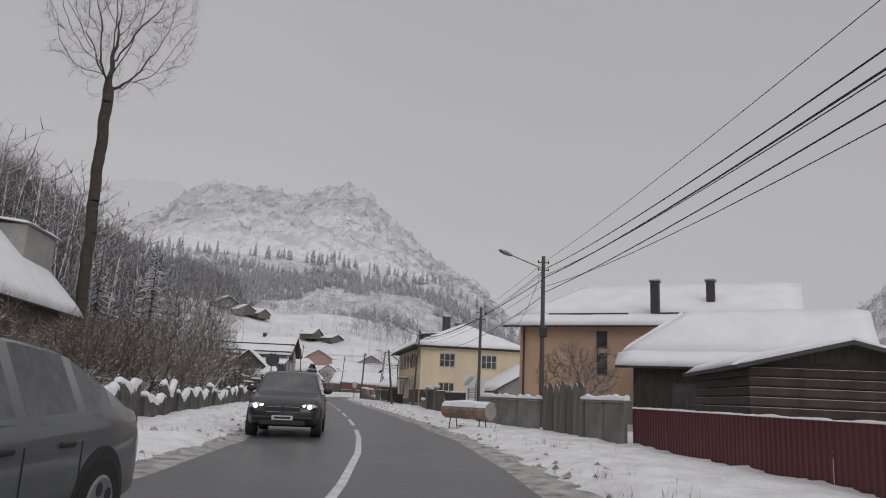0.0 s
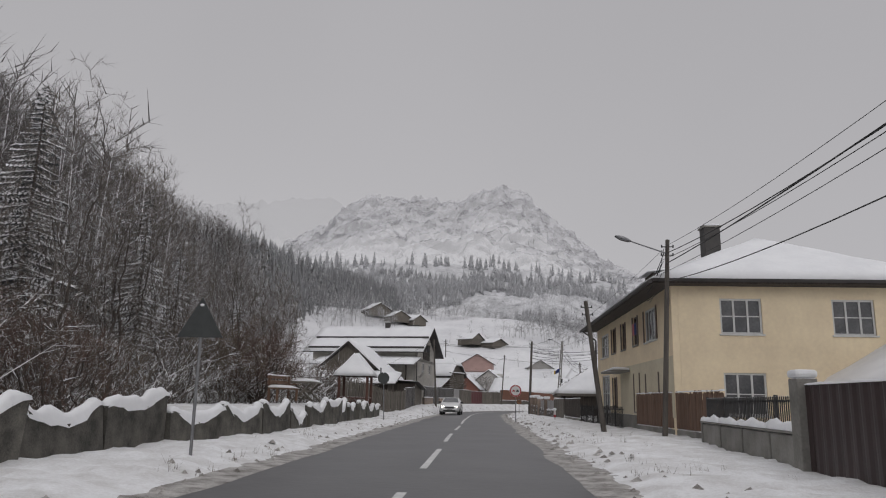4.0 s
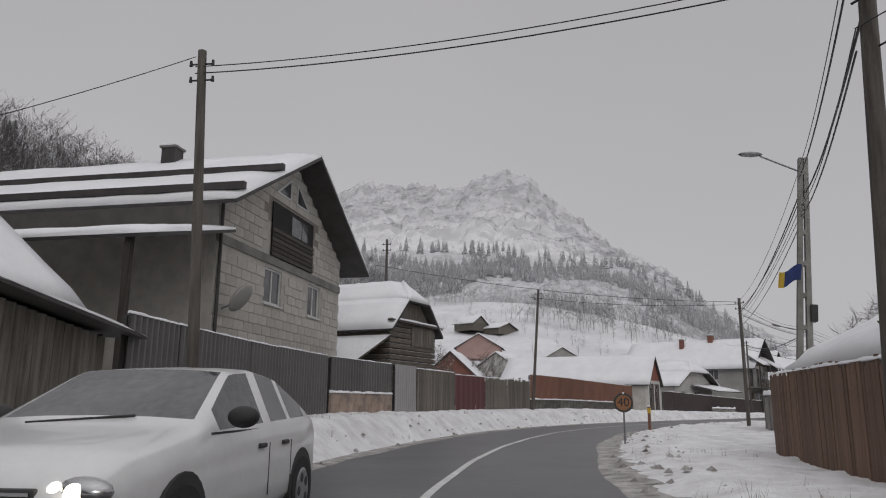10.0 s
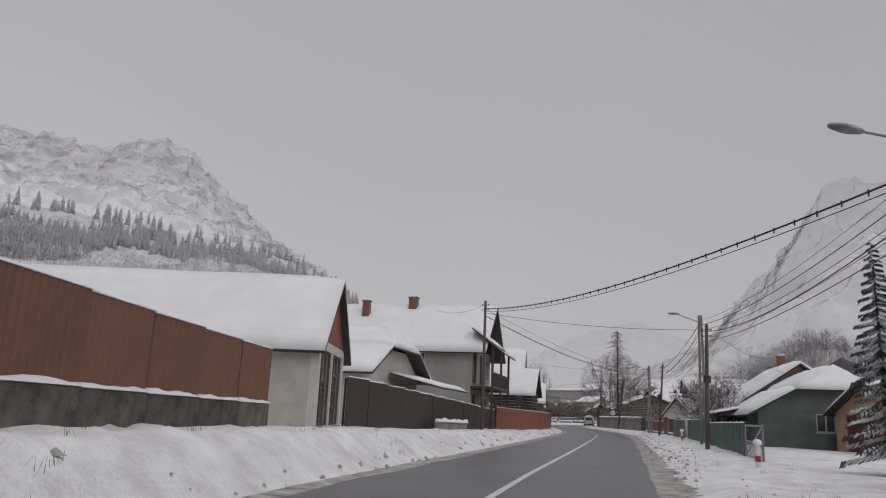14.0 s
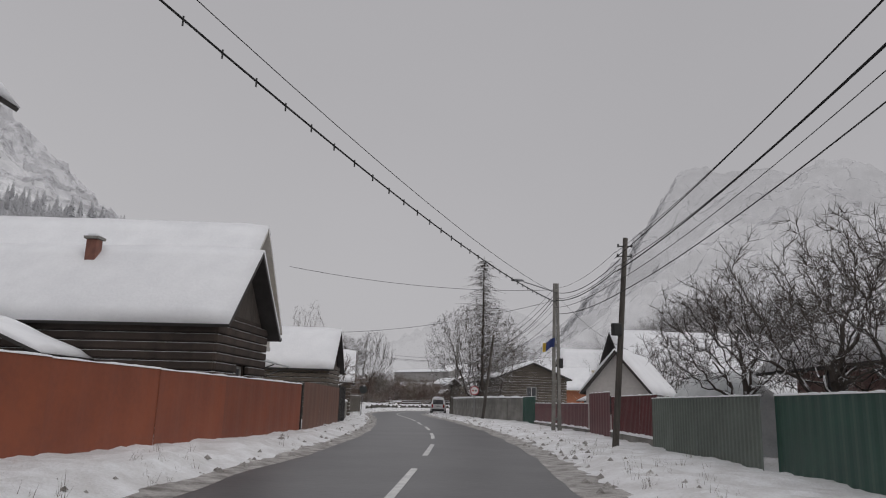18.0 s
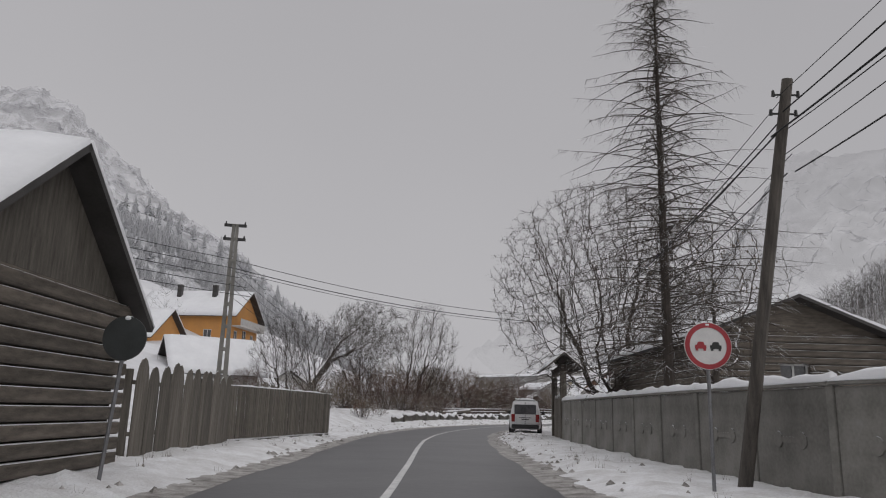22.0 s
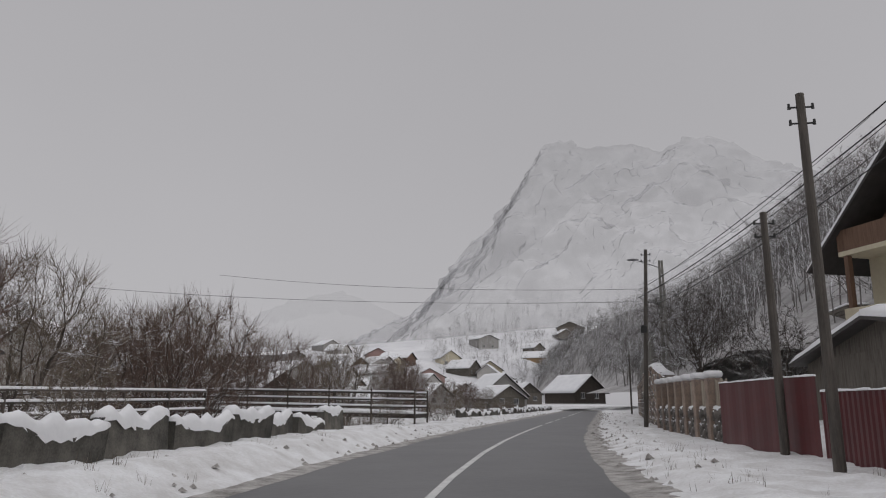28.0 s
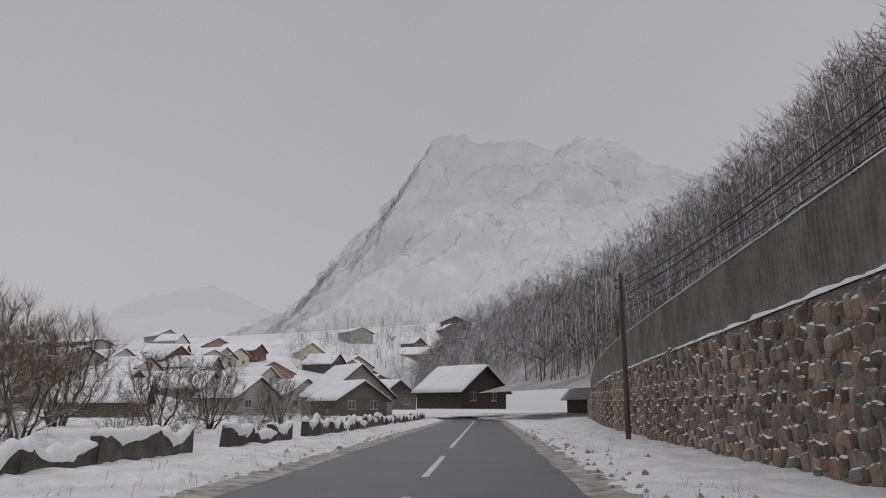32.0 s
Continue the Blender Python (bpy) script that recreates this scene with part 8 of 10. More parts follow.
def stone_mesh(rnd, flat=.6):
    bm = bmesh.new()
    bmesh.ops.create_icosphere(bm, subdivisions=2, radius=.5)
    for v in bm.verts:
        v.co *= rnd.uniform(.86, 1.14)
        v.co.x = max(-.5, min(.5, v.co.x * 1.42))
        v.co.z = max(-.5, min(.5, v.co.z * 1.42))
        v.co.y = v.co.y * flat
    me = bpy.data.meshes.new("stone")
    bm.to_mesh(me)
    bm.free()
    me.materials.append(STONE)
    return me


rnd = random.Random(21)
STONES = [stone_mesh(rnd) for _ in range(9)]


def rubble(parent, m, ln, top0, top1, size=.34, limit=300, z0=-.1, snow=True, mirror=1):
    """Stones set in a wall face at local y = 0, row by row; past the limit they are joined."""
    r = random.Random(int(ln * 100))
    z, spots = z0, []
    while z < max(top0, top1):
        hh = size * r.uniform(.55, .8)
        x = -r.uniform(0, size)
        while x < ln:
            w = size * r.uniform(.5, 1.25)
            tp = top0 + (top1 - top0) * (x + w / 2) / ln
            if z + hh * .6 < tp and 0 < x + w / 2 < ln:
                spots.append((x + w / 2, z + hh / 2 + r.uniform(-.08, .08), w * r.uniform(.9, 1.02), size * r.uniform(.65, 1.15), r.uniform(-20, 20)))
            x += w
        z += hh
    V, F, base = [], [], 0
    for i, (x, zz, w, hh, a) in enumerate(spots):
        me = STONES[(i * 7 + int(x * 13)) % len(STONES)]
        mm = m @ Matrix.Translation((x, .022 * math.sin(i * 12.9), zz)) @ Matrix.Rotation(radians(a), 4, "Y") @ Matrix.Diagonal((w, .19 + .05 * math.sin(i * 5.3), hh, 1))
        if i < limit:
            o = new("stone", me)
            o.parent, o.matrix_basis = parent, mm
        else:
            V += [mm @ v.co for v in me.vertices]
            F += [tuple(k + base for k in f.vertices) for f in me.polygons]
            base += len(me.vertices)
    if V:
        tagged(link_mesh("stone_infill", V, F, STONE, parent), kind="stuff")


# fence of rubble pillars with panels
def pillar_fence(name, pts, h, label, panel, pitch=2.4, base=.55, stones=True, h_end=None):
    e = thing(name, Matrix.Identity(4), label, "fence")
    b = run(pts, pitch)
    for k, (p, q) in enumerate(zip(b, b[1:])):
        m, ln, dz = bay(p, q)
        hh = h + ((h_end or h) - h) * k / max(1, len(b) - 2)
        part("footing", boxm(.2, ln - .2, .02, .22, -.5, base), MORTAR, e, m=m)
        rubble(e, m @ Matrix.Translation((.2, -.01, 0)), ln - .4, base, base, .26, 40)
        pl = part("pillar", boxm(-.2, .2, -.12, .3, -.5, hh, bevel=.03), STONE, e, m=m)
        part("snow", boxm(-.24, .24, -.16, .34, hh + .004, hh + .2, bevel=.08), SNOW, pl)
        n = 12
        for i in range(n):
            x = .24 + (ln - .48) * i / n
            part("slat", boxm(x, x + (ln - .48) / n * .82, .08, .11, base + .02, hh - .1 + .05 * math.cos(math.pi * i / 3)), panel, e, m=m)
        link_mesh("snow", *snow_strip([(u, .1, base) for u in np.linspace(.2, ln - .2, 9)], .26, .1, p[0]), SNOW, e, smooth=True, m=m)
    return e


pillar_fence("stone_pillar_fence", [(97.4, 5.4), (103, 4.7)], 1.4, "rubble pillars with grey panels and snow caps", SHEET_WHITE)
pillar_fence("stone_pillar_fence", [(103, 4.7), (109, 4.3)], 1.55, "rubble pillars with wavy grey panels and snow caps", SHEET_GREY, base=.75)
board_fence("red_board_fence", [(109.6, 5.0), (119, 5.3)], 1.7, "reddish-brown vertical board fence", WOOD_BROWN, width=.13, gap=.01)
panel_fence("concrete_fence", [(133, 8.2), (137, 7.2), (142.4, 6.9)], 1.45, "grey concrete fence with a snow cap", CONCRETE, snow=.16)
panel_fence("concrete_fence", [(145, 6.9), (153, 7.2)], 1.2, "low grey concrete fence with a snow cap", CONCRETE, snow=.16)
pillar_fence("stone_pillar_fence", [(153.5, 6.9), (161, 6.4)], 1.3, "stone pillars with burgundy panels and snow caps", SHEET_RED, base=.5)
# mesh gate
e = thing("mesh_gate", Matrix.Identity(4), "open steel field gate with diagonal brace and wire mesh", "gate")
m, ln, dz = bay((168.8, 5.0), (173.6, 5.2))
for a, b in (((0, 1.15), (ln, 1.15)), ((0, .12), (ln, .12)), ((0, .12), (0, 1.2)), ((ln, .12), (ln, 1.2)), ((0, 1.15), (ln, .12)), ((0, .62), (ln, .62))):
    part("gate_bar", cyl(bmesh.new(), (a[0], 0, a[1]), (b[0], 0, b[1]), .03, n=8), STEEL, e, m=m)
for i in range(34):
    part("mesh_wire", cyl(bmesh.new(), (ln * i / 34, 0, .14), (ln * i / 34, 0, .62), .005, n=4), STEEL, e, m=m)
board_fence("green_fence", [(173.8, 5.2), (188, 5.4)], 1.2, "dark green slatted fence", SHEET_GREEN, width=.12, gap=.03, top="flat")
sheet_fence("dark_green_fence", [(188.4, 5.6), (203.6, 5.7)], 1.4, "dark green sheet fence", SHEET_GREEN, pitch=.4, depth=.01)
sheet_fence("greygreen_fence", [(203.8, 5.5), (211, 5.3)], 1.4, "grey-green corrugated sheet fence", SHEET_GREYGREEN, pitch=.2)
sheet_fence("burgundy_fence", [(211.2, 5.5), (217.5, 5.7)], 1.3, "burgundy sheet fence on a snowy base", SHEET_RED, base=(.25, CONCRETE), pitch=.18)
sheet_fence("burgundy_gate", [(217.7, 5.7), (221.5, 5.8)], 1.7, "tall burgundy sheet-metal gate", SHEET_RED, pitch=.5, depth=.012)
sheet_fence("burgundy_fence", [(221.7, 5.8), (234.6, 6.0)], 1.1, "burgundy sheet fence with a snowy ledge", SHEET_RED, base=(.2, CONCRETE), pitch=.3, depth=.012)
sheet_fence("green_steel_gate", [(235.0, 6.1), (240.8, 6.4)], 1.7, "dark green steel gate with pointed bars", SHEET_GREEN, pitch=.16, depth=.04, sheet=1.4)
panel_fence("concrete_wall", [(241, 6.4), (244.5, 5.4), (251, 4.9), (266.6, 4.7)], 1.6, "ornamented grey concrete wall with a snow coping", CONCRETE, length=2.3, decor=True, snow=.13)
sheet_fence("burgundy_fence", [(271.4, 4.9), (276, 5.3), (280.8, 5.9)], 1.4, "burgundy sheet fence beside the gateway", SHEET_RED, pitch=.35, depth=.012)
sheet_fence("burgundy_fence", [(281, 6.0), (290, 5.7), (306, 5.7), (316, 6.0)], 1.4, "burgundy sheet fence above the verge", SHEET_RED, pitch=.35, depth=.012)
sheet_fence("burgundy_fence", [(316.2, 6.0), (324.8, 5.8)], 1.3, "burgundy sheet fence with a white-tipped edge", SHEET_RED, pitch=.2)
sheet_fence("red_gate", [(325, 5.8), (330, 5.0)], 1.6, "dull red sheet-metal gate between stone pillars", SHEET_RED, pitch=.7, depth=.012)
pillar_fence("stone_pillar_fence", [(330.2, 5.2), (336, 4.95), (343, 4.7)], 1.95, "mottled stone pillars with pale boards and snow caps", WOOD_PALE, base=.95, h_end=1.85, pitch=1.9)

# ---- the retaining wall of rubble ----
RW = tagged(thing("retaining_wall", Matrix.Identity(4), "tall retaining wall of snow-flecked rubble stone", "retaining wall"), kind="structure")
tops = [(343.2, 2.35), (345.2, 2.35), (345.3, 2.6), (347.6, 2.6), (347.7, 3.0), (357, 3.0), (370, 2.9), (384, 2.75), (396, 2.6), (412, 2.1), (418, 1.2)]
wp = run([(343.2, 4.9), (350, 4.8), (362, 5.1), (384, 5.7), (400, 6.4), (418, 8.0)], 2.4)
left_stones = 300
for p, q in zip(wp, wp[1:]):
    m, ln, dz = bay(p, q)
    t0, t1 = (float(np.interp(u[0], [a for a, _ in tops], [b for _, b in tops])) for u in (p, q))
    bm = bmesh.new()
    prism(bm, [(0, -.6), (ln, -.6), (ln, t1), (0, t0)], .012, .5)
    part("core", bm, MORTAR, RW, m=m)
    big = .25 if p[0] < 362 else .32
    use = min(left_stones, 75) if 350 < p[0] < 372 else 0
    rubble(RW, m @ Matrix.Translation((0, .03, 0)), ln, t0, t1, big, use)
    left_stones -= use
    link_mesh("snow", *snow_strip([(u, .25, t0 + (t1 - t0) * u / ln) for u in np.linspace(0, ln, 9)], .6, .13, p[0]), SNOW, RW, smooth=True, m=m)
    if p[0] > 351:
        hh = 1.75
        n = int(ln / .05)
        vs, fs = [], []
        for i in range(n + 1):
            y = .3 + .03 * (0, 1, 1, 0)[i % 4]
            x = ln * i / n
            zt = t0 + (t1 - t0) * x / ln
            vs += [(x, y, zt + .02), (x, y, zt + hh)]
        fs = [(2 * i, 2 * i + 2, 2 * i + 3, 2 * i + 1) for i in range(n)]
        link_mesh("fence_sheet", vs, fs, CONCRETE, RW, m=m)
        link_mesh("snow", *snow_strip([(u, .31, t0 + (t1 - t0) * u / ln + hh - .01) for u in np.linspace(0, ln, 30)], .06, .04, p[0] + 3), SNOW, RW, smooth=True, m=m)

# ---- poles ----
wood_pole(-22, 6.2, 6.6)
wood_pole(27.2, 5.9, 6.75, lamp=1.3, meter=True)
wood_pole(32.6, 4.6, 5.25, r=.08)
wood_pole(65.8, 6.15, 6.95, lean=tuple((W(65.8, 6.55) - W(65.8, 6.15))[:2]), lamp=1.3)
wood_pole(69.2, 4.75, 5.2, lean=tuple((W(69.2, 4.1) - W(69.2, 4.75))[:2]), r=.11)
wood_pole(110.1, 4.1, 6.9, lean=(.3, 0), r=.13)
double_pole(122.5, 6.75, 7.9, lamp=1.1, arms=False, flag=True, tilt=4.5)
wood_pole(143.4, 5.9, 6.6)
wood_pole(157.5, 6.6, 6.4, lamp=1.6)
wood_pole(180.0, 4.5, 5.85, lean=(.3, .15), meter=True)
double_pole(188.3, 5.2, 7.4, lamp=1.2, arms=False)
wood_pole(210.4, 4.05, 6.2, lean=tuple((W(210.4, 4.5) - W(210.4, 4.05))[:2]), meter=True)
double_pole(223.3, 4.7, 7.0, lamp=1.6, arms=False, flag=True)
wood_pole(247.0, 4.5, 6.6, lean=tuple((W(245.6, 5.1) - W(247.0, 4.5))[:2]), r=.12)
double_pole(276.3, 5.5, 8.2, arms=False)
wood_pole(322.2, 5.1, 6.6)
wood_pole(326.0, 5.4, 5.4, r=.1)
double_pole(318.2, 7.6, 7.9, lamp=2.2, arms=False, flag=True)
wood_pole(344.4, 4.15, 8.4, lean=(.4, -.25), r=.11, meter=True)
double_pole(349.6, 5.7, 8.8, z=2.6, arms=False, lamp=1.2)
wood_pole(386.5, 5.1, 6.2, r=.1)
wood_pole(412, 9.5, 7.5, r=.1)
wood_pole(112.7, -4.95, 7.2, lean=tuple((W(112.7, -5.3) - W(112.7, -4.95))[:2]))
wood_pole(134.2, -9.6, 9.2, r=.08)
wood_pole(142.4, -5.35, 7.75, lean=(.45, .3), r=.09)
wood_pole(187.1, -7.2, 8.0, r=.1)
double_pole(262.0, -8.6, 8.1, turn=10)

P = {k: W(*k, z) for k, z in (((-22, 6.2), 6.4), ((27.2, 5.9), 6.5), ((65.8, 6.4), 6.7), ((110.1, 4.3), 6.6), ((122.5, 7.3), 7.5), ((143.4, 5.9), 6.4), ((157.5, 6.6), 6.2), ((188.3, 5.2), 7.1),
                              ((210.4, 4.2), 5.8), ((223.3, 4.7), 6.8), ((245.7, 5.0), 6.3), ((276.3, 5.5), 6.6), ((318.2, 7.6), 7.6), ((344.4, 4.15), 6.7), ((349.6, 5.7), 7.2), ((386.5, 5.1), 6.0), ((412, 9.5), 7.2),
                              ((112.7, -5.4), 7.0), ((132.8, -9.4), 7.6), ((142.4, -5.4), 7.4), ((187.1, -7.2), 7.8), ((262.0, -8.6), 6.7))}
chain = [(-22, 6.2), (27.2, 5.9), (65.8, 6.4), (110.1, 4.3), (122.5, 7.3), (143.4, 5.9), (157.5, 6.6), (188.3, 5.2), (210.4, 4.2), (223.3, 4.7), (245.7, 5.0), (276.3, 5.5), (318.2, 7.6), (344.4, 4.15), (349.6, 5.7), (386.5, 5.1), (412, 9.5)]
rnd = random.Random(9)
for a, b in zip(chain, chain[1:]):
    far_ = (P[b] - P[a]).length
    for k, (dz, r) in enumerate(((0, .008), (-.25, .015), (-.5, .01), (-.62, .019), (-.95, .009), (-1.25, .014))):
        off = Vector((rnd.uniform(-.12, .12), rnd.uniform(-.12, .12), dz))
        if b == (110.1, 4.3) and k:
            cable(P[b] + off, W(85.5, 9.0, 4.9 + dz * .4), .5, r, label="black overhead cable from the pole to the yellow house")
            cable(P[a] + off, W(68.2, 6.3, 5.6 + dz * .4), .08, r, label="black overhead cable from the pole to the yellow house")
            continue
        cable(P[a] + off, P[b] + off, far_ * rnd.uniform(.012, .028), r, label="black overhead cable between the poles" if r < .02 else "thick black bundled overhead cable")
for a, b, r, lp in (((112.7, -5.4), (110.1, 4.3), .012, 0), ((112.7, -5.4), (110.1, 4.3), .01, 0), ((132.8, -9.4), (143.4, 5.9), .01, 0), ((142.4, -5.4), (143.4, 5.9), .01, 0), ((187.1, -7.2), (188.3, 5.2), .012, 0),
                    ((157.5, 6.6), (187.1, -7.2), .024, 1), ((157.5, 6.6), (187.1, -7.2), .012, 0), ((187.1, -7.2), (223.3, 4.7), .022, 1), ((187.1, -7.2), (223.3, 4.7), .01, 0),
                    ((262.0, -8.6), (276.3, 5.5), .016, 0), ((262.0, -8.6), (276.3, 5.5), .012, 0), ((262.0, -8.6), (276.3, 5.5), .01, 0)):
    off = Vector((0, 0, rnd.uniform(-.7, .1)))
    cable(P[a] + off, P[b] + off, (P[b] - P[a]).length * .022, r, label="overhead cable crossing the road", loops=bool(lp))
for a, b in (((223.3, 4.7, 6.7), (219, -7.2, 6.6)), ((223.3, 4.7, 6.2), (230, -6.6, 4.9)), ((27.2, 5.9, 6.3), (40, 8, 4.8)), ((65.8, 6.4, 6.6), (71, 7, 5.4)), ((110.1, 4.3, 6.4), (85, 6.6, 5.2)), ((142.4, -5.4, 7.2), (139.5, -9.5, 1.6)),
             ((112.7, -5.4, 7.1), (108, -14, 2.5)), ((223.3, 4.7, 6.5), (226, 9, 4.2)), ((188.3, 5.2, 7.0), (196, 12, 4.4)), ((187.1, -7.2, 7.8), (194, -12, 8.4)), ((344.4, 4.1, 6.5), (349, -20, 8.8)), ((344.4, 4.1, 5.9), (343, -24, 7.2)), ((318.2, 7.6, 7.4), (334, 14, 8))):
    cable(W(*a), W(*b), .35, .009, label="thin service cable to a house")
for k in range(5):
    o_ = Vector((0, 0, -.35 * k))
    cable(P[(262.0, -8.6)] + o_ + Vector((k * .2, 0, 0)), W(230, -26, 8.3 - .3 * k), .8, .012, label="power line beside the road")
    cable(P[(262.0, -8.6)] + o_, W(300, -16, 7.5 - .3 * k), .8, .01, label="power line beside the road")


# ---- trees and bushes ----
grown("poplar", 3, 31, 5.4, 19.5, n=900, step=.42, trunk_r=.36, twig=.9, up=.25, flat=1.0, twigs=3)
plant("bare_tree", W(48.5, -17.6), "poplar", "tall pruned poplar with a bare crown high on its trunk")
for k in range(4):
    grown("slender%d" % k, 20 + k, 10.5 + k, 1.9 + .25 * k, 1.2, n=620, step=.36, trunk_r=.1, twig=.6, up=.08, twigs=6, wild=.26, fine=BRUSH)
rnd = random.Random(31)
near = [(52, -11.5), (55, -13), (57, -14), (59, -11.6), (61, -12.6), (64, -12.2), (66, -13.5), (68, -12), (70, -12.6), (73, -13.5), (76, -12.4), (79, -13.2), (81, -12), (83, -14.5), (86, -13.2), (88, -13), (92, -15), (97, -16), (60, -17), (64, -16), (68, -17), (72, -17), (76, -17.5), (86, -19), (80, -16.5), (63, -20), (57, -18)]
for i, (s, d) in enumerate(near):
    plant("bare_tree", W(s, d, 1.0 if s > 20 else None), "slender%d" % (i % 4), "slender bare tree at the foot of the wooded slope", size=rnd.uniform(.5, .82), spin=rnd.uniform(0, 360), tilt=rnd.uniform(-5, 5))
for k in range(3):
    grown("thicket%d" % k, 60 + k, 3.4, 2.0, .1, n=520, step=.2, trunk_r=.05, twig=.5, up=.12, twigs=4, stems=5, wild=.3, fine=HEDGE if k else TWIG_RED)
for i in range(34):
    s, d = rnd.uniform(12, 98), rnd.uniform(-13.5, -9.4)
    plant("bush", W(s, d), "thicket%d" % (i % 3), "tangled brown brushwood behind the parapet", "bush", rnd.uniform(.6, 1.25), rnd.uniform(0, 360), group="roadside bushes")


def fine_spruce(seed, h):
    """A spruce of drooping boughs, each a spray of narrow needled twigs."""
    r = random.Random(seed)
    vs, fs = [], []
    for i in range(int(h * 16)):
        u = (i / (h * 16)) ** 0.85
        z = h * (0.08 + 0.9 * u)
        ln = h * 0.2 * (1 - u) ** 0.8 + 0.12
        a = i * 2.4 + r.uniform(-0.5, 0.5)
        ln *= r.uniform(0.65, 1.1)
        w = Vector((math.cos(a), math.sin(a), 0))
        o = Vector((-math.sin(a), math.cos(a), 0))
        for k in range(7):
            t0, t1 = k / 7, (k + 1.7) / 7
            zz = z - 0.22 * ln * t0
            for sg in (-1, 1):
                p = w * ln * t0 + Vector((0, 0, zz))
                q = w * ln * min(1.05, t1) + o * sg * ln * 0.28 * (1 - t0 * 0.7) + Vector((0, 0, zz - 0.1 * ln - r.uniform(0, 0.06)))
                b = len(vs)
                vs.extend((p, p + w * ln * 0.13 + Vector((0, 0, 0.02)), q))
                fs.append((b, b + 1, b + 2) if sg > 0 else (b + 1, b, b + 2))
    return vs, fs


for i, (s, d, h) in enumerate(((66, -17, 12), (73, -16, 9.5), (82, -18, 9), (57, -19, 11), (90, -17, 8), (79, -22, 12))):
    e = thing("spruce", Matrix.Translation(W(s, d, 1.2)), "snow-dusted dark spruce on the slope", "spruce", "roadside trees")
    link_mesh("crown", *fine_spruce(i, h), CONIFER, e)
    part("trunk", cyl(bmesh.new(), (0, 0, -.3), (0, 0, h * .92), .13, .02, 8), BARK, e)
for k in range(3):
    grown("fruit%d" % k, 80 + k, 5.2, 2.7, 1.3, n=900, step=.21, trunk_r=.17, twig=.45, up=.1, twigs=5, wild=.34, gaps=.25)
for i, (s, d, h) in enumerate(((29, 8.0, 3.6), (36, 15, 4.5), (121, 9.5, 4.2), (126, 11, 4.6), (200.5, 7.0, 4.4), (204.5, 7.3, 5.2), (208.6, 7.0, 4.8), (197, 7.4, 4), (341, 9.5, 4.5), (163, -24, 5.5), (172, -26, 5.5), (150, -19, 5), (214, 12, 5.4), (229, 12, 5))):
    plant("fruit_tree", W(s, d), "fruit%d" % (i % 3), "gnarled bare fruit tree with snow on its limbs", size=h / 5.2, spin=i * 77)
plant("fruit_tree", W(350, 7.4, 2.7), "fruit1", "gnarled bare fruit tree above the retaining wall", size=1.0, spin=40)
plant("fruit_tree", W(345.4, 6.8, 1.2), "fruit2", "gnarled bare fruit tree above the retaining wall", size=.95, spin=200)
# larch and big tree behind the concrete wall
e = thing("larch", Matrix.Translation(W(254.7, 5.8)), "tall bare larch with thin drooping branches", "larch", "roadside trees")
rnd = random.Random(77)
vs, fs = [], []
for i in range(330):
    z = 2.2 + 12.0 * ((i + rnd.random()) / 330)
    a = i * 2.4 + rnd.uniform(-.9, .9)
    ln = (4.9 * (1 - z / 15.0) ** .8 + .4) * rnd.uniform(.4, 1.2)
    w = Vector((math.cos(a), math.sin(a), rnd.uniform(-.1, .35)))
    q = Vector((0, 0, z))
    for k in range(6):
        p = q.copy()
        q = q + w.normalized() * ln / 6
        w = w + Vector((rnd.gauss(0, .12), rnd.gauss(0, .12), -.1 + (.16 if k > 3 else 0)))
        cyl_v = (q - p).normalized()
        s1 = cyl_v.orthogonal().normalized()
        s2 = cyl_v.cross(s1)
        r0, r1 = .024 * (1 - k / 7), .024 * (1 - (k + 1) / 7)
        o = len(vs)
        for c, rr in ((p, r0), (q, r1)):
            for j in range(3):
                vs.append(c + s1 * rr * math.cos(2.094 * j) + s2 * rr * math.sin(2.094 * j))
        fs += [(o + j, o + (j + 1) % 3, o + 3 + (j + 1) % 3, o + 3 + j) for j in range(3)]
        for _ in range(8):
            c = p.lerp(q, rnd.random())
            tip = c + Vector((rnd.gauss(0, .17), rnd.gauss(0, .17), -rnd.uniform(.02, .38))) + w.normalized() * .12
            o = len(vs)
            vs += [c + s1 * .006, c - s1 * .006, tip]
            fs.append((o, o + 1, o + 2))
tagged(link_mesh("crown", vs, fs, TWIG, e), kind="stuff")
part("trunk", cyl(bmesh.new(), (0, 0, -.3), (0, 0, 14.6), .18, .02, 10), BARK, e)
grown("walnut", 61, 12.4, 5.9, 1.6, n=4600, step=.26, trunk_r=.38, twig=.42, twigs=5, up=.03, wild=.24, gaps=.2, tip_r=.0068)
plant("walnut_tree", W(269.8, 7.3), "walnut", "broad bare walnut tree spreading over the wall and gateway", spin=30)
grown("young", 62, 8.4, 2.4, 2.2, n=420, step=.3, trunk_r=.12, twig=.5, twigs=3, up=.15, wild=.2)
e = plant("bare_tree", W(257.5, 8.0), "young", "young bare tree with a few dry leaves")
rnd, vs, fs = random.Random(621), [], []
tips = [v.co for i, v in enumerate(GROWN["young"][2][1].vertices) if v.co.z > 2.5]
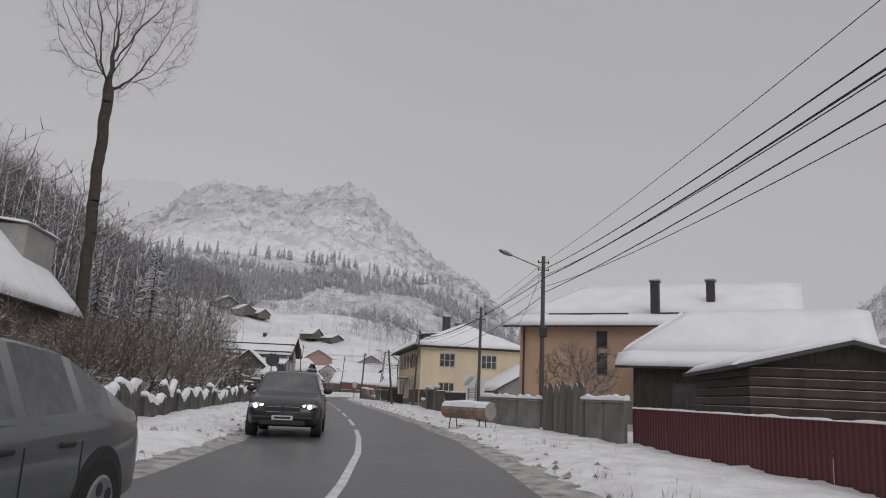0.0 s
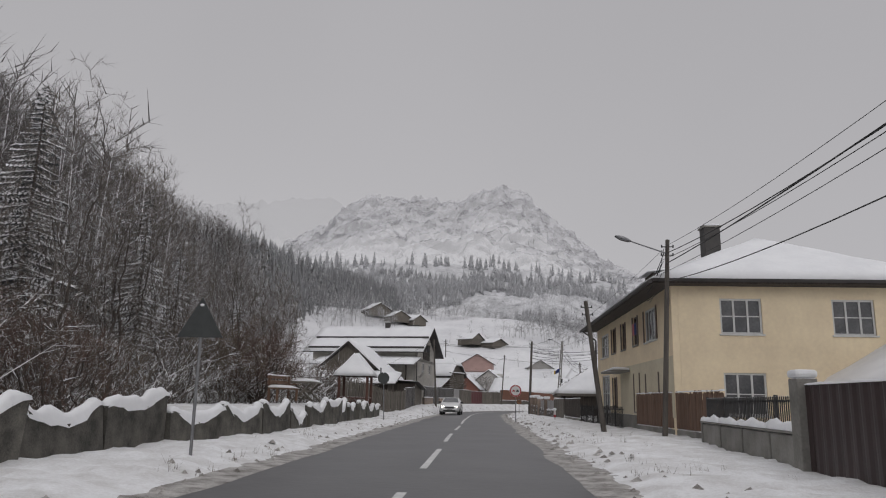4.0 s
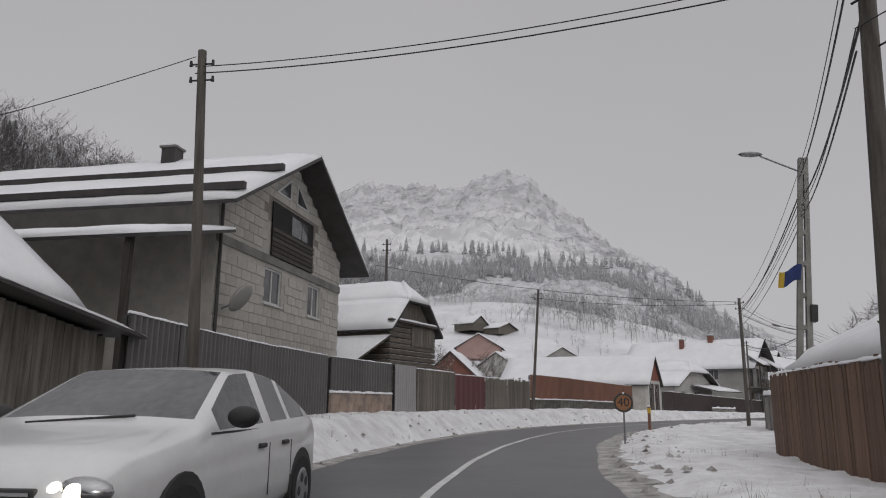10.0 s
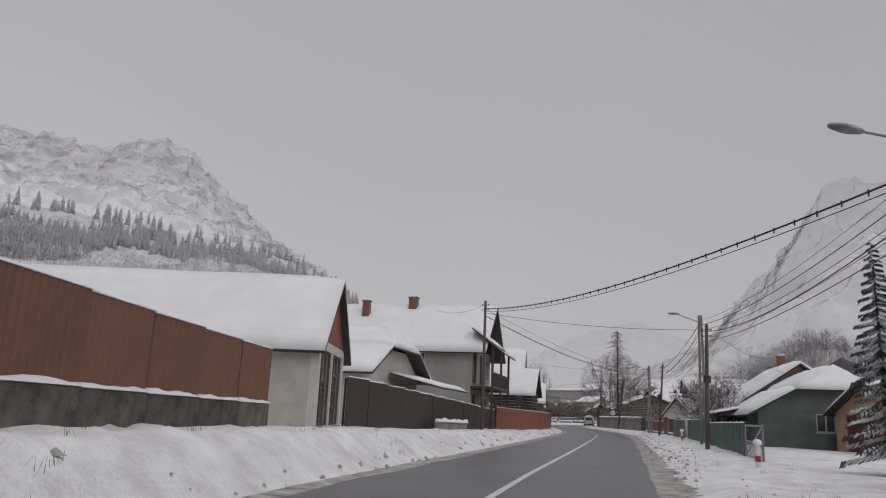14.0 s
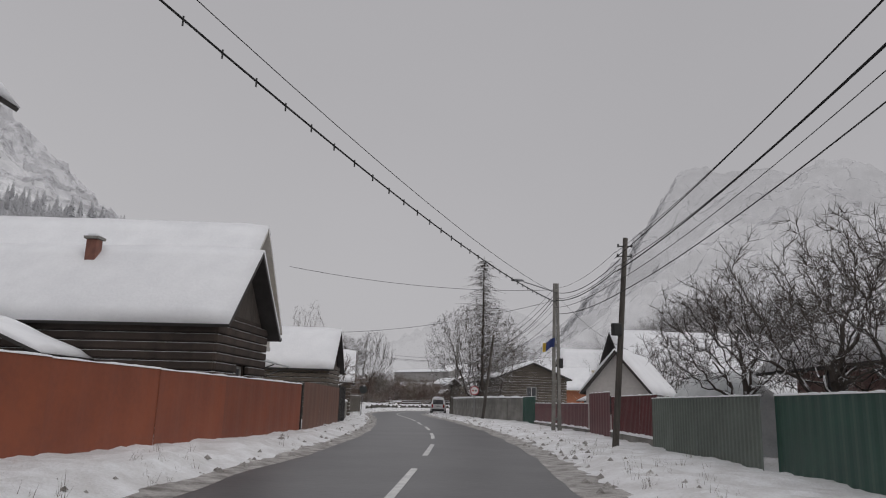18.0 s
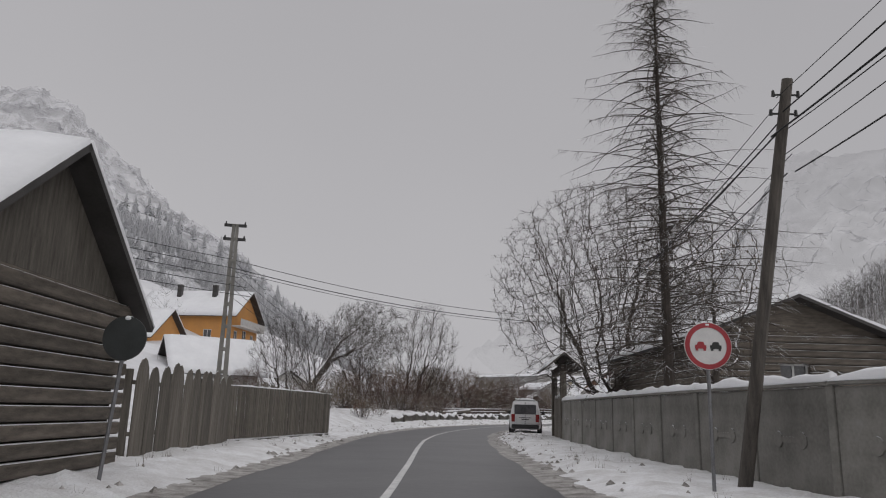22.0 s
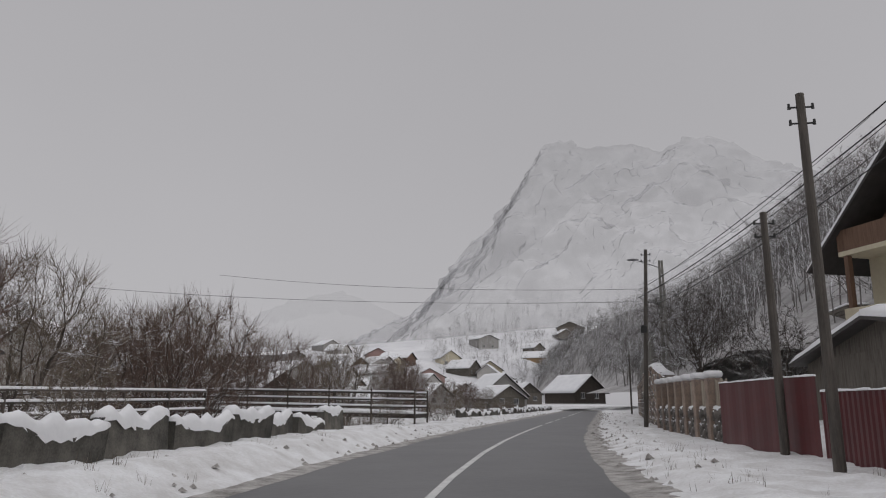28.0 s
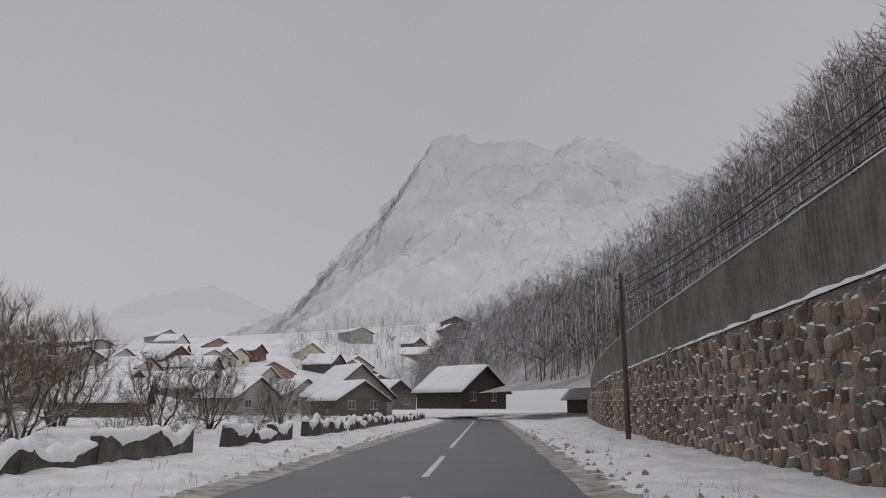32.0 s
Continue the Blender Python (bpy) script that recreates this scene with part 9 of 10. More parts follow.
for i in range(420):
    c = rnd.choice(tips)
    o, a, ln = len(vs), rnd.uniform(0, 6.3), rnd.uniform(.07, .15)
    w = Vector((math.cos(a), math.sin(a), 0)) * .028
    n_ = Vector((-w.y, w.x, 0)) * rnd.uniform(-1.2, 1.2)
    vs += [c, c + w - Vector((0, 0, ln * .45)), c + n_ - Vector((0, 0, ln)), c - w - Vector((0, 0, ln * .55))]
    fs += [(o, o + 1, o + 2), (o, o + 2, o + 3)]
tagged(link_mesh("dry_leaves", vs, fs, HEDGE, e, "withered brown leaves"), kind="stuff")
plant("bare_tree", W(234.5, -8.2), "slender1", "bare tree with fine upright shoots between the barns", size=.62, spin=90)
plant("bare_tree", W(236.5, -7.4), "thicket0", "bushy bare tree beside the barn", size=1.3, spin=190)
plant("bare_tree", W(275, 12.0), "walnut", "broad bare tree behind the log house", size=.7, spin=200)
# willows and brush by the stream
grown("willow", 64, 10.2, 4.0, 4.2, n=1700, step=.28, shift=(5.0, -1.7), trunk_r=.26, twig=.9, twigs=6, up=.2, wild=.2, gaps=.2)
plant("willow_tree", Vector((35.6, 291.5, .7)), "willow", "leaning willow with a fan of fine shoots")
grown("willow_b", 65, 10.6, 3.3, 1.6, n=1300, step=.3, shift=(1.6, -1.0), trunk_r=.24, twig=.9, twigs=5, up=.22, wild=.24, gaps=.22, stems=2)
plant("willow_tree", W(315.5, -18.2, .5), "willow_b", "forked willow with fine upright shoots", size=1.25)
plant("willow_tree", W(309.5, -20, .4), "willow_b", "forked willow with fine upright shoots", size=1.15, spin=120)
plant("willow_tree", Vector((34.2, 292.2, .7)), "willow_b", "forked willow beside the stream", size=.85, spin=160)
plant("willow_tree", W(289, -13.4, .8), "willow_b", "thin willow beside the snow bank", size=.72, spin=260)
for k in range(3):
    grown("osier%d" % k, 90 + k, 5.4, 2.6, .1, n=900, step=.26, trunk_r=.06, twig=.9, twigs=7, up=.3, stems=6, wild=.2, fine=TWIG_RED if k < 2 else HEDGE)
rnd = random.Random(32)
for i, (s, d, h) in enumerate(((287, -18, 3), (299, -15, 3), (303, -18, 4), (306, -15, 4.5), (313, -16, 5), (318, -16.5, 5.8), (322, -17, 6.4), (326, -16, 6.2), (331, -17, 6.6), (335, -18, 5.8), (312, -22, 6), (320, -23, 6.5), (338, -16.5, 6.6), (342, -17, 7.6), (346, -21, 7.8), (352, -18, 7), (327, -21, 6.4),
                               (358, -15, 5.6), (364, -13, 3.2), (371, -13, 3.4), (378, -12, 3.2), (386, -12, 3.2), (394, -13, 3.4), (402, -12, 3), (366, -19, 4.5), (347, -26, 6), (357, -28, 6), (370, -30, 6))):
    plant("willow_bush", W(s, d), "osier%d" % (i % 3), "dense bare willow brush beside the stream", "bush", h / 5.4, i * 61, group="stream bushes")
plant("willow_bush", Vector((100, 352, -.2)), "osier0", "large round willow bush in the snow meadow", "bush", 1.12, 10, group="stream bushes")
plant("willow_bush", Vector((102.5, 354.5, -.2)), "osier2", "large round willow bush in the snow meadow", "bush", 1.05, 100, group="stream bushes")
plant("willow_bush", Vector((110, 367, -.2)), "osier1", "large round willow bush in the snow meadow", "bush", 1.2, 50, group="stream bushes")
plant("willow_bush", Vector((96, 362, -.2)), "osier2", "large round willow bush in the snow meadow", "bush", 1.2, 150, group="stream bushes")
for i in range(16):
    plant("bush", W(rnd.uniform(283, 312), rnd.uniform(-13.5, -9.2)), "thicket%d" % (i % 3), "tangled snow-laden brushwood behind the parapet", "bush", rnd.uniform(.45, .8), i * 43, group="stream bushes")
for i in range(30):
    s = rnd.uniform(284, 404)
    plant("weeds", W(s, rnd.uniform(-10.5, -7.8)), "thicket%d" % (1 + i % 2), "dry brown weeds behind the parapet", "bush", rnd.uniform(.3, .5), i * 50, group="roadside bushes")
scatter("stream_woods", [far_bare(random.Random(k)) for k in range(4)], [(*W(rnd.uniform(268, 420), rnd.uniform(-60, -34))[:2], -.4, rnd.uniform(3, 6.5)) for _ in range(170)], WOODS, "bare trees and brush in the valley floor", "woods")
scatter("orchard", [far_bare(random.Random(k)) for k in range(4)], [(*W(rnd.uniform(120, 250), rnd.uniform(14, 55))[:2], .1, rnd.uniform(3, 5.5)) for _ in range(90)], WOODS, "bare orchard trees between the houses", "orchard")
scatter("village_trees", [far_bare(random.Random(k)) for k in range(4)], [(rnd.uniform(-95, -18), rnd.uniform(215, 300), rnd.uniform(1, 5), rnd.uniform(3.5, 6.5)) for _ in range(90)], WOODS, "bare trees between the village houses", "trees")
# snow-covered thuja with a flag
e = thing("thuja", Matrix.Translation(W(165.2, 7.35)), "tall narrow thuja thick with snow", "conifer", "roadside trees")
tv, tf = fine_spruce(16, 6.2)
for k in (17, 18, 19):
    v2, f2 = fine_spruce(k, 6.2)
    tf = tf + [tuple(i + len(tv) for i in f) for f in f2]
    tv = tv + v2
link_mesh("crown", [Vector((v.x * .75, v.y * .75, v.z)) for v in tv], tf, CONIFER, e)
part("trunk", cyl(bmesh.new(), (0, 0, -.3), (0, 0, 5.4), .08, .02, 8), BARK, e)


# ---- signs ----
def round_sign(s, d, zc, label, kind, r=.31, lean=0.0, back=False, post=None):
    a = heading(s)
    e = thing("road_sign", Matrix.Translation(W(s, d)) @ Matrix.Rotation(a - math.pi / 2, 4, "Z") @ Matrix.Rotation(radians(lean), 4, "Y"), label, "road sign", "road signs")
    g = ground(s, d)
    zc -= g
    part("post", cyl(bmesh.new(), (0, .04, -.3), (0, .04, zc + r * .8), .028, n=10), post or STEEL, e)
    if kind == "triangle":
        bm = prism(bmesh.new(), [(-.42, zc - .3), (.42, zc - .3), (0, zc + .42)], -.012, .012)
        part("plate", bm, SIGN_BACK, e)
    else:
        pl = part("plate", cyl(bmesh.new(), (0, -.01, zc), (0, .012, zc), r, n=36), SIGN_BACK if back else SIGN_WHITE if kind != "40" else SIGN_YELLOW, e)
        if not back:
            if kind in ("overtake", "40"):
                bm = bmesh.new()
                n = 36
                vi = [[bm.verts.new((math.cos(6.2832 * i / n) * q, -.016, zc + math.sin(6.2832 * i / n) * q)) for i in range(n)] for q in (r * .78, r * .98)]
                for i in range(n):
                    j = (i + 1) % n
                    bm.faces.new((vi[0][i], vi[0][j], vi[1][j], vi[1][i]))
                part("red_ring", bm, SIGN_RED if kind == "overtake" else SIGN_BACK, pl, "red ring")
            if kind == "overtake":
                for x, mt in ((-.115, SIGN_RED), (.115, SIGN_BLACK)):
                    bm = bmesh.new()
                    box(bm, x - .085, x + .085, -.02, -.014, zc - .045, zc + .01)
                    prism(bm, [(x - .06, zc + .01), (x + .06, zc + .01), (x + .04, zc + .06), (x - .04, zc + .06)], -.02, -.014)
                    box(bm, x - .075, x - .04, -.02, -.014, zc - .075, zc - .045)
                    box(bm, x + .04, x + .075, -.02, -.014, zc - .075, zc - .045)
                    part("car_symbol", bm, mt, pl)
            if kind == "end":
                for k in (-.08, 0, .08):
                    bm = boxm(-.012, .012, -.018, -.014, -.26, .26)
                    part("stripe", bm, SIGN_BLACK, pl, m=Matrix.Translation((k, 0, zc)) @ Matrix.Rotation(radians(40), 4, "Y"))
            if kind == "40":
                cu = bpy.data.curves.new("sign_number", "FONT")
                cu.body, cu.size, cu.extrude, cu.align_x, cu.align_y = "40", .36, .002, "CENTER", "CENTER"
                cu.materials.append(SIGN_BLACK)
                o = new("number", cu)
                o.parent, o.matrix_basis = pl, Matrix.Translation((0, -.02, zc)) @ Matrix.Rotation(math.pi / 2, 4, "X")
    part("snow", boxm(-.05, .05, -.02, .1, zc + r * .8, zc + r * .8 + .07, bevel=.03), SNOW, e)
    return e


round_sign(35.2, -4.9, 2.5, "back of a round road sign on a leaning post", "back", back=True, lean=4)
round_sign(53.2, -5.1, 2.55, "back of a triangular road sign", "triangle")
round_sign(79.5, -5.2, 2.35, "back of a round road sign with a snow cap", "back", back=True, lean=-2)
round_sign(85.5, 2.08, 1.9, "round no-overtaking sign with a red ring", "overtake", r=.36)
round_sign(32.3, 4.1, 1.9, "round white end-of-restriction sign with a black stripe", "end")
round_sign(124.7, 2.25, 1.26, "low dirty orange temporary speed sign reading 40", "40", r=.29)
round_sign(192.8, -5.8, 2.3, "back of a round road sign", "back", back=True)
round_sign(245.9, 3.7, 2.3, "round no-overtaking sign with a red ring", "overtake", r=.36)
round_sign(244.9, -4.95, 2.1, "back of a round road sign on a leaning post", "back", back=True, lean=4)

# building-site board with its readable words
e = thing("site_board", place(35.4, 4.9), "white building-site board reading SANTIER IN LUCRU", "sign board")
for x in (-.55, .55):
    part("post", boxm(x - .03, x + .03, 0, .06, -.3, 1.9), STEEL, e)
SB = Matrix.Translation((.55, 0.03, 0)) @ Matrix.Rotation(math.pi / 2, 4, "Z")
pl = part("board", boxm(-.45, .45, -.012, .012, .7, 2.0), SIGN_WHITE, e, m=SB)
for k, tx in enumerate(("SANTIER", "IN LUCRU")):
    cu = bpy.data.curves.new("board_words", "FONT")
    cu.body, cu.size, cu.extrude = tx, .13, .001
    cu.materials.append(SIGN_BLACK)
    o = new("words", cu)
    o.parent, o.matrix_basis = pl, Matrix.Translation((-.38, -.016, 1.8 - .16 * k)) @ Matrix.Rotation(math.pi / 2, 4, "X")
for k in range(7):
    part("text_line", boxm(-.38, .1 + .06 * (k % 3), -.016, -.013, 1.5 - k * .075, 1.525 - k * .075), SIGN_BLACK, pl)
# delineator post
e = thing("marker_post", place(135.2, 2.55), "short rusty marker post with a yellow top and snow", "post")
part("post", boxm(-.09, .09, -.06, .06, -.3, 1.02, bevel=.02), SHEET_REDBROWN, e)
part("band", boxm(-.094, .094, -.064, .064, .75, .98, bevel=.015), FLAG_YELLOW, e)
part("snow", boxm(-.09, .09, -.06, .06, 1.024, 1.1, bevel=.03), SNOW, e)
# log on trestles
e = thing("log_bench", place(25.9, 2.85, turn=37), "thick snow-crusted log lying on iron legs", "log")
bm = cyl(bmesh.new(), (-1.05, 0, .62), (1.05, 0, .62), .3, n=16)
part("log", bm, STONE, e, smooth=False)
part("cut_end", cyl(bmesh.new(), (1.051, 0, .62), (1.062, 0, .62), .29, n=16), PLASTER_G, e)
snow_slab("snow", (-1.05, -.2, .84), (1.05, -.2, .84), (1.05, .2, .84), (-1.05, .2, .84), .1, e)
for x in (-.7, .7):
    for y in (-.22, .22):
        part("leg", cyl(bmesh.new(), (x, y, -.1), (x, y * .6, .4), .02, n=6), IRON, e)
# tarpaulin heap
e = thing("covered_heap", place(211.5, 7.5), "heap under pale plastic sheeting and snow", "heap")
vs, fs = [], []
for j in range(13):
    for i in range(19):
        u, v = i / 18 * 2 - 1, j / 12 * 2 - 1
        hgt = 2.3 * max(0, 1 - abs(u) ** 3) * max(0, 1 - abs(v) ** 2.5) + .22 * fbm(u * 4, v * 4, 7)
        vs.append((u * 3.4, v * 1.6, hgt))
fs = [(j * 19 + i, j * 19 + i + 1, (j + 1) * 19 + i + 1, (j + 1) * 19 + i) for j in range(12) for i in range(18)]
link_mesh("sheeting", vs, fs, TARP, e, smooth=True)
# bollards on the verge
for s_, d_ in ((88.2, 4.7), (166.0, 4.4), (193.5, 4.4), (310.5, 4.7)):
    e = thing("bollard", place(s_, d_), "small red-and-white bollard with a snow cap", "bollard", "bollards")
    part("post", cyl(bmesh.new(), (0, 0, -.2), (0, 0, .62), .07, n=12), SIGN_WHITE, e)
    part("band", cyl(bmesh.new(), (0, 0, .2), (0, 0, .36), .074, n=12), SIGN_RED, e)
    bm = bmesh.new()
    bmesh.ops.create_uvsphere(bm, u_segments=12, v_segments=8, radius=.12, matrix=Matrix.Translation((0, 0, .7)) @ Matrix.Diagonal((1, 1, .8, 1)))
    part("snow", bm, SNOW, e, smooth=True)

# ---- cars ----
def car(name, m, label, paint, L, Wd, H, bonnet, tail, cabin, lights=None, snow=False, van=False, grille=None):
    """A car at m, front toward local +x: one lofted skin cut into body and panes, with wheels, lamps, mirrors and plates.
    bonnet, tail: heights of the bonnet and the boot; cabin: x of windscreen foot, roof front, roof rear, rear-screen foot."""
    e = thing(name, m, label, "car", "cars")
    h = Wd / 2
    x0, x1 = -L / 2, L / 2
    n = 46
    xs = np.linspace(x0, x1, n)

    def curve(keys, soft=2):
        keys = sorted(keys)
        v = np.interp(np.linspace(x0, x1, n * 4), [k[0] for k in keys], [k[1] for k in keys])
        ker = np.ones(4 * soft + 1) / (4 * soft + 1)
        v = np.convolve(np.pad(v, 2 * soft, mode="edge"), ker, mode="valid")
        return np.interp(xs, np.linspace(x0, x1, n * 4), v)

    top = curve([(x1, bonnet * .66), (x1 - .06, bonnet * .78), (x1 - .3, bonnet * .92), (cabin[0], bonnet + .05), (cabin[1], H - .04), ((cabin[1] + cabin[2]) / 2, H), (cabin[2], H - .05), (cabin[3], tail + .03), (x0 + .1, tail), (x0, tail * .9)], 1)
    line = np.interp(xs, [x0, x1], [tail + .02, bonnet - .02])
    belt = np.minimum(top - .05, line)
    wide = curve([(x1, h * .74), (x1 - .12, h * .88), (x1 - .5, h * .97), (x1 - 1.0, h), (x0 + .7, h), (x0 + .2, h * .95), (x0, h * .86)], 2)
    lift = np.clip((top - belt - .05) / max(.1, H - max(bonnet, tail) - .05), 0, 1)
    roof = wide * .93 * (1 - lift) + h * .74 * lift
    low = curve([(x1, .34), (x1 - .5, .24), (x0 + .5, .24), (x0, .36)], 2)
    V = []
    for i in range(n):
        z, b, w, r = top[i], belt[i], wide[i], roof[i]
        half = [(0, z + .02), (r * .5, z + .014), (r * .9, z - .004), (r, z - .03), (w * .955, b), (w, b - .13), (w * 1.0, .52), (w * .985, .36), (w * .9, low[i]), (0, low[i])]
        ring = [(xs[i], -y, zz) for y, zz in half] + [(xs[i], y, zz) for y, zz in half[-2:0:-1]]
        V.append(ring)
    m_ = len(V[0])
    groups = {"body": [], "windscreen": [], "rear_window": [], "side_window": [], "side_window2": []}
    posts = [cabin[1] - (cabin[1] - cabin[2]) * u for u in ((.42, .98) if not van else (.3,))]
    for i in range(n - 1):
        xm = (xs[i] + xs[i + 1]) / 2
        tall = min(top[i] - belt[i], top[i + 1] - belt[i + 1])
        for j in range(m_):
            k = (j + 1) % m_
            jj = j if j < 9 else m_ - 1 - j
            f = (i * m_ + j, i * m_ + k, (i + 1) * m_ + k, (i + 1) * m_ + j)
            g = "body"
            if jj <= 1 and cabin[1] < xm < cabin[0] - .02 and tall > .06:
                g = "windscreen"
            elif jj <= 1 and cabin[3] + .02 < xm < cabin[2] and tall > .06 and not van:
                g = "rear_window"
            elif jj == 3 and tall > .15 and cabin[3] + .15 < xm < cabin[0] - .12 and all(abs(xm - q) > .07 for q in posts) and not (van and xm < posts[0]):
                g = "side_window" if j < 9 else "side_window2"
            groups[g].append(f)
    flat = [p for ring in V for p in ring]
    groups["body"] += [tuple(range(m_))[::-1], tuple(range((n - 1) * m_, n * m_))]
    body = None
    for nm, fs_ in groups.items():
        if not fs_:
            continue
        used = sorted({v for f in fs_ for v in f})
        ix = {v: a for a, v in enumerate(used)}
        ob = link_mesh(nm.rstrip("2"), [flat[v] for v in used], [tuple(ix[v] for v in f)[::-1] for f in fs_], paint if nm == "body" else GLASS, e, smooth=True)
        body = body or ob
    # wheels
    for x in (x1 - L * .19, x0 + L * .19):
        for sgn in (-1, 1):
            part("wheel_arch", cyl(bmesh.new(), (x, sgn * (h - .24), .36), (x, sgn * (h + .004), .36), .39, n=26), PLASTIC, e)
            tyre = part("wheel", cyl(bmesh.new(), (x, sgn * (h - .2), .33), (x, sgn * (h + .014), .33), .33, n=26), TYRE, e)
            rim = part("rim", cyl(bmesh.new(), (x, sgn * (h + .015), .33), (x, sgn * (h + .024), .33), .22, .2, 20), RIM, tyre)
            for k in range(5):
                a = k * 1.2566
                part("spoke_gap", cyl(bmesh.new(), (x + .13 * math.cos(a), sgn * (h + .022), .33 + .13 * math.sin(a)), (x + .13 * math.cos(a), sgn * (h + .027), .33 + .13 * math.sin(a)), .05, n=8), PLASTIC, rim)
    zl = bonnet * .72
    for sgn in (-1, 1):
        bm = bmesh.new()
        hl = Matrix.Translation((x1 - .13, sgn * h * .68, zl)) @ Matrix.Rotation(radians(-24 * sgn), 4, "Z")
        bmesh.ops.create_uvsphere(bm, u_segments=16, v_segments=8, radius=1.0, matrix=hl @ Matrix.Diagonal((.12, .24, .085, 1)))
        case = part("headlight", bm, CHROME, e, smooth=True)
        if lights:
            for off in (-.09, .07):
                bm = bmesh.new()
                bmesh.ops.create_uvsphere(bm, u_segments=12, v_segments=8, radius=.055, matrix=hl @ Matrix.Translation((.1, off, 0)))
                part("lit_bulb", bm, lights, case, smooth=True)
        part("tail_light", boxm(x0 - .012, x0 + .12, sgn * h * .74 - .1, sgn * h * .74 + .1, tail * .62, tail * (.93 if not van else 1.02), bevel=.03), LAMP_RED, e)
        bm = bmesh.new()
        bmesh.ops.create_uvsphere(bm, u_segments=12, v_segments=8, radius=1.0, matrix=Matrix.Translation((cabin[0] - .42, sgn * (h + .1), bonnet + .12)) @ Matrix.Diagonal((.08, .13, .085, 1)))
        part("mirror", bm, PLASTIC, e, smooth=True)
        for q in posts:
            part("door_handle", boxm(q + .12, q + .3, sgn * (h + .004) - .02, sgn * (h + .004) + .02, bonnet * .84, bonnet * .84 + .04, bevel=.012), PLASTIC, e)
            part("door_gap", boxm(q - .006, q + .006, sgn * (h + .001) - .003, sgn * (h + .001) + .003, .4, bonnet - .12), PLASTIC, e)
        part("window_trim", boxm(cabin[3] + .2, cabin[0] - .15, sgn * h * .955 - .012, sgn * h * .955 + .012, bonnet - .005, bonnet + .012), PLASTIC, e) if not van else None
    gr = part("grille", boxm(x1 - .12, x1 + .012, -h * .46, h * .46, bonnet * .56, bonnet * .74, bevel=.02), PLASTIC, e)
    for sgn in (-1, 1):
        part("grille_frame", boxm(x1 + .012, x1 + .02, sgn * h * .23 - h * .2, sgn * h * .23 + h * .2, bonnet * .58, bonnet * .6), CHROME, gr)
        part("grille_frame", boxm(x1 + .012, x1 + .02, sgn * h * .23 - h * .2, sgn * h * .23 + h * .2, bonnet * .7, bonnet * .72), CHROME, gr)
    part("air_intake", boxm(x1 - .1, x1 + .02, -h * .6, h * .6, .3, .42, bevel=.02), PLASTIC, e)
    part("front_bumper", boxm(x1 - .2, x1 + .03, -h * .8, h * .8, .43, .52, bevel=.03), paint, e)
    part("rear_bumper", boxm(x0 - .04, x0 + .16, -h * .84, h * .84, .3, .52, bevel=.05), PLASTIC if van else paint, e)
    part("wiper", cyl(bmesh.new(), (cabin[0] - .02, -.5, bonnet + .075), (cabin[0] - .1, .3, bonnet + .13), .01, n=6), PLASTIC, e)
    for x, sg in ((x1 + .034, 1), (x0 - .014 if van else x0 - .045, -1)):
        zc = .48 if sg > 0 else (.78 if van else .62)
        pl = part("number_plate", boxm(x - .006, x + .006, -.26, .26, zc - .055, zc + .055), SIGN_WHITE, e)
        part("plate_bar", boxm(x + sg * .007 - .002, x + sg * .007 + .002, -.2, .2, zc - .025, zc + .025), SIGN_BLACK, pl)
    if van:
        part("rear_window", boxm(x0 - .012, x0 + .03, -h * .66, h * .66, tail + .02, H - .24, bevel=.01), GLASS, e)
        part("door_split", boxm(x0 - .016, x0 + .0, -.012, .012, .52, H - .1), PLASTIC, e)
        part("rear_wiper", cyl(bmesh.new(), (x0 - .03, -.35, tail + .08), (x0 - .03, .05, tail + .2), .012, n=6), PLASTIC, e)
        part("tail_trim", boxm(x0 - .02, x0 + .0, -.34, .34, .86, .89), PLASTIC, e)
    if snow:
        snow_slab("snow", (cabin[2] + .1, -h * .62, H + .0), (cabin[1] - .1, -h * .62, H - .02), (cabin[1] - .1, h * .62, H - .02), (cabin[2] + .1, h * .62, H + .0), .1, body)
        snow_slab("snow", (cabin[0] + .1, -h * .75, bonnet + .03), (x1 - .35, -h * .7, bonnet * .93), (x1 - .35, h * .7, bonnet * .93), (cabin[0] + .1, h * .75, bonnet + .03), .08, body)
    return e


def facing(s, d, oncoming=False, turn=0.0, z=None):
    return Matrix.Translation(W(s, d, z)) @ Matrix.Rotation(heading(s) + (math.pi if oncoming else 0) + radians(turn), 4, "Z")


car("grey_saloon", facing(3.9, -3.3, True, z=.012), "grey metallic saloon car passing in the other lane", CAR_GREY, 4.7, 1.8, 1.44, .92, 1.0, (.85, .1, -1.15, -1.95), lights=LAMP_ON)
car("black_suv", facing(21.3, -3.05, True, z=.012), "black sport utility car with its headlights on", CAR_BLACK, 4.65, 1.88, 1.68, 1.05, 1.1, (1.0, .35, -1.75, -2.2), lights=LAMP_ON)
car("white_saloon", facing(107.9, -3.0, True, z=.012), "white saloon car with its headlights on", CAR_WHITE, 4.4, 1.82, 1.5, .97, 1.06, (1.05, .15, -1.0, -1.8), lights=LAMP_ON)
car("white_van", facing(278.1, 3.45, z=.1), "white panel van parked on the verge, dusted with snow", CAR_WHITE, 4.4, 1.78, 1.82, 1.05, 1.04, (1.25, .5, -2.1, -2.19), van=True, snow=True)
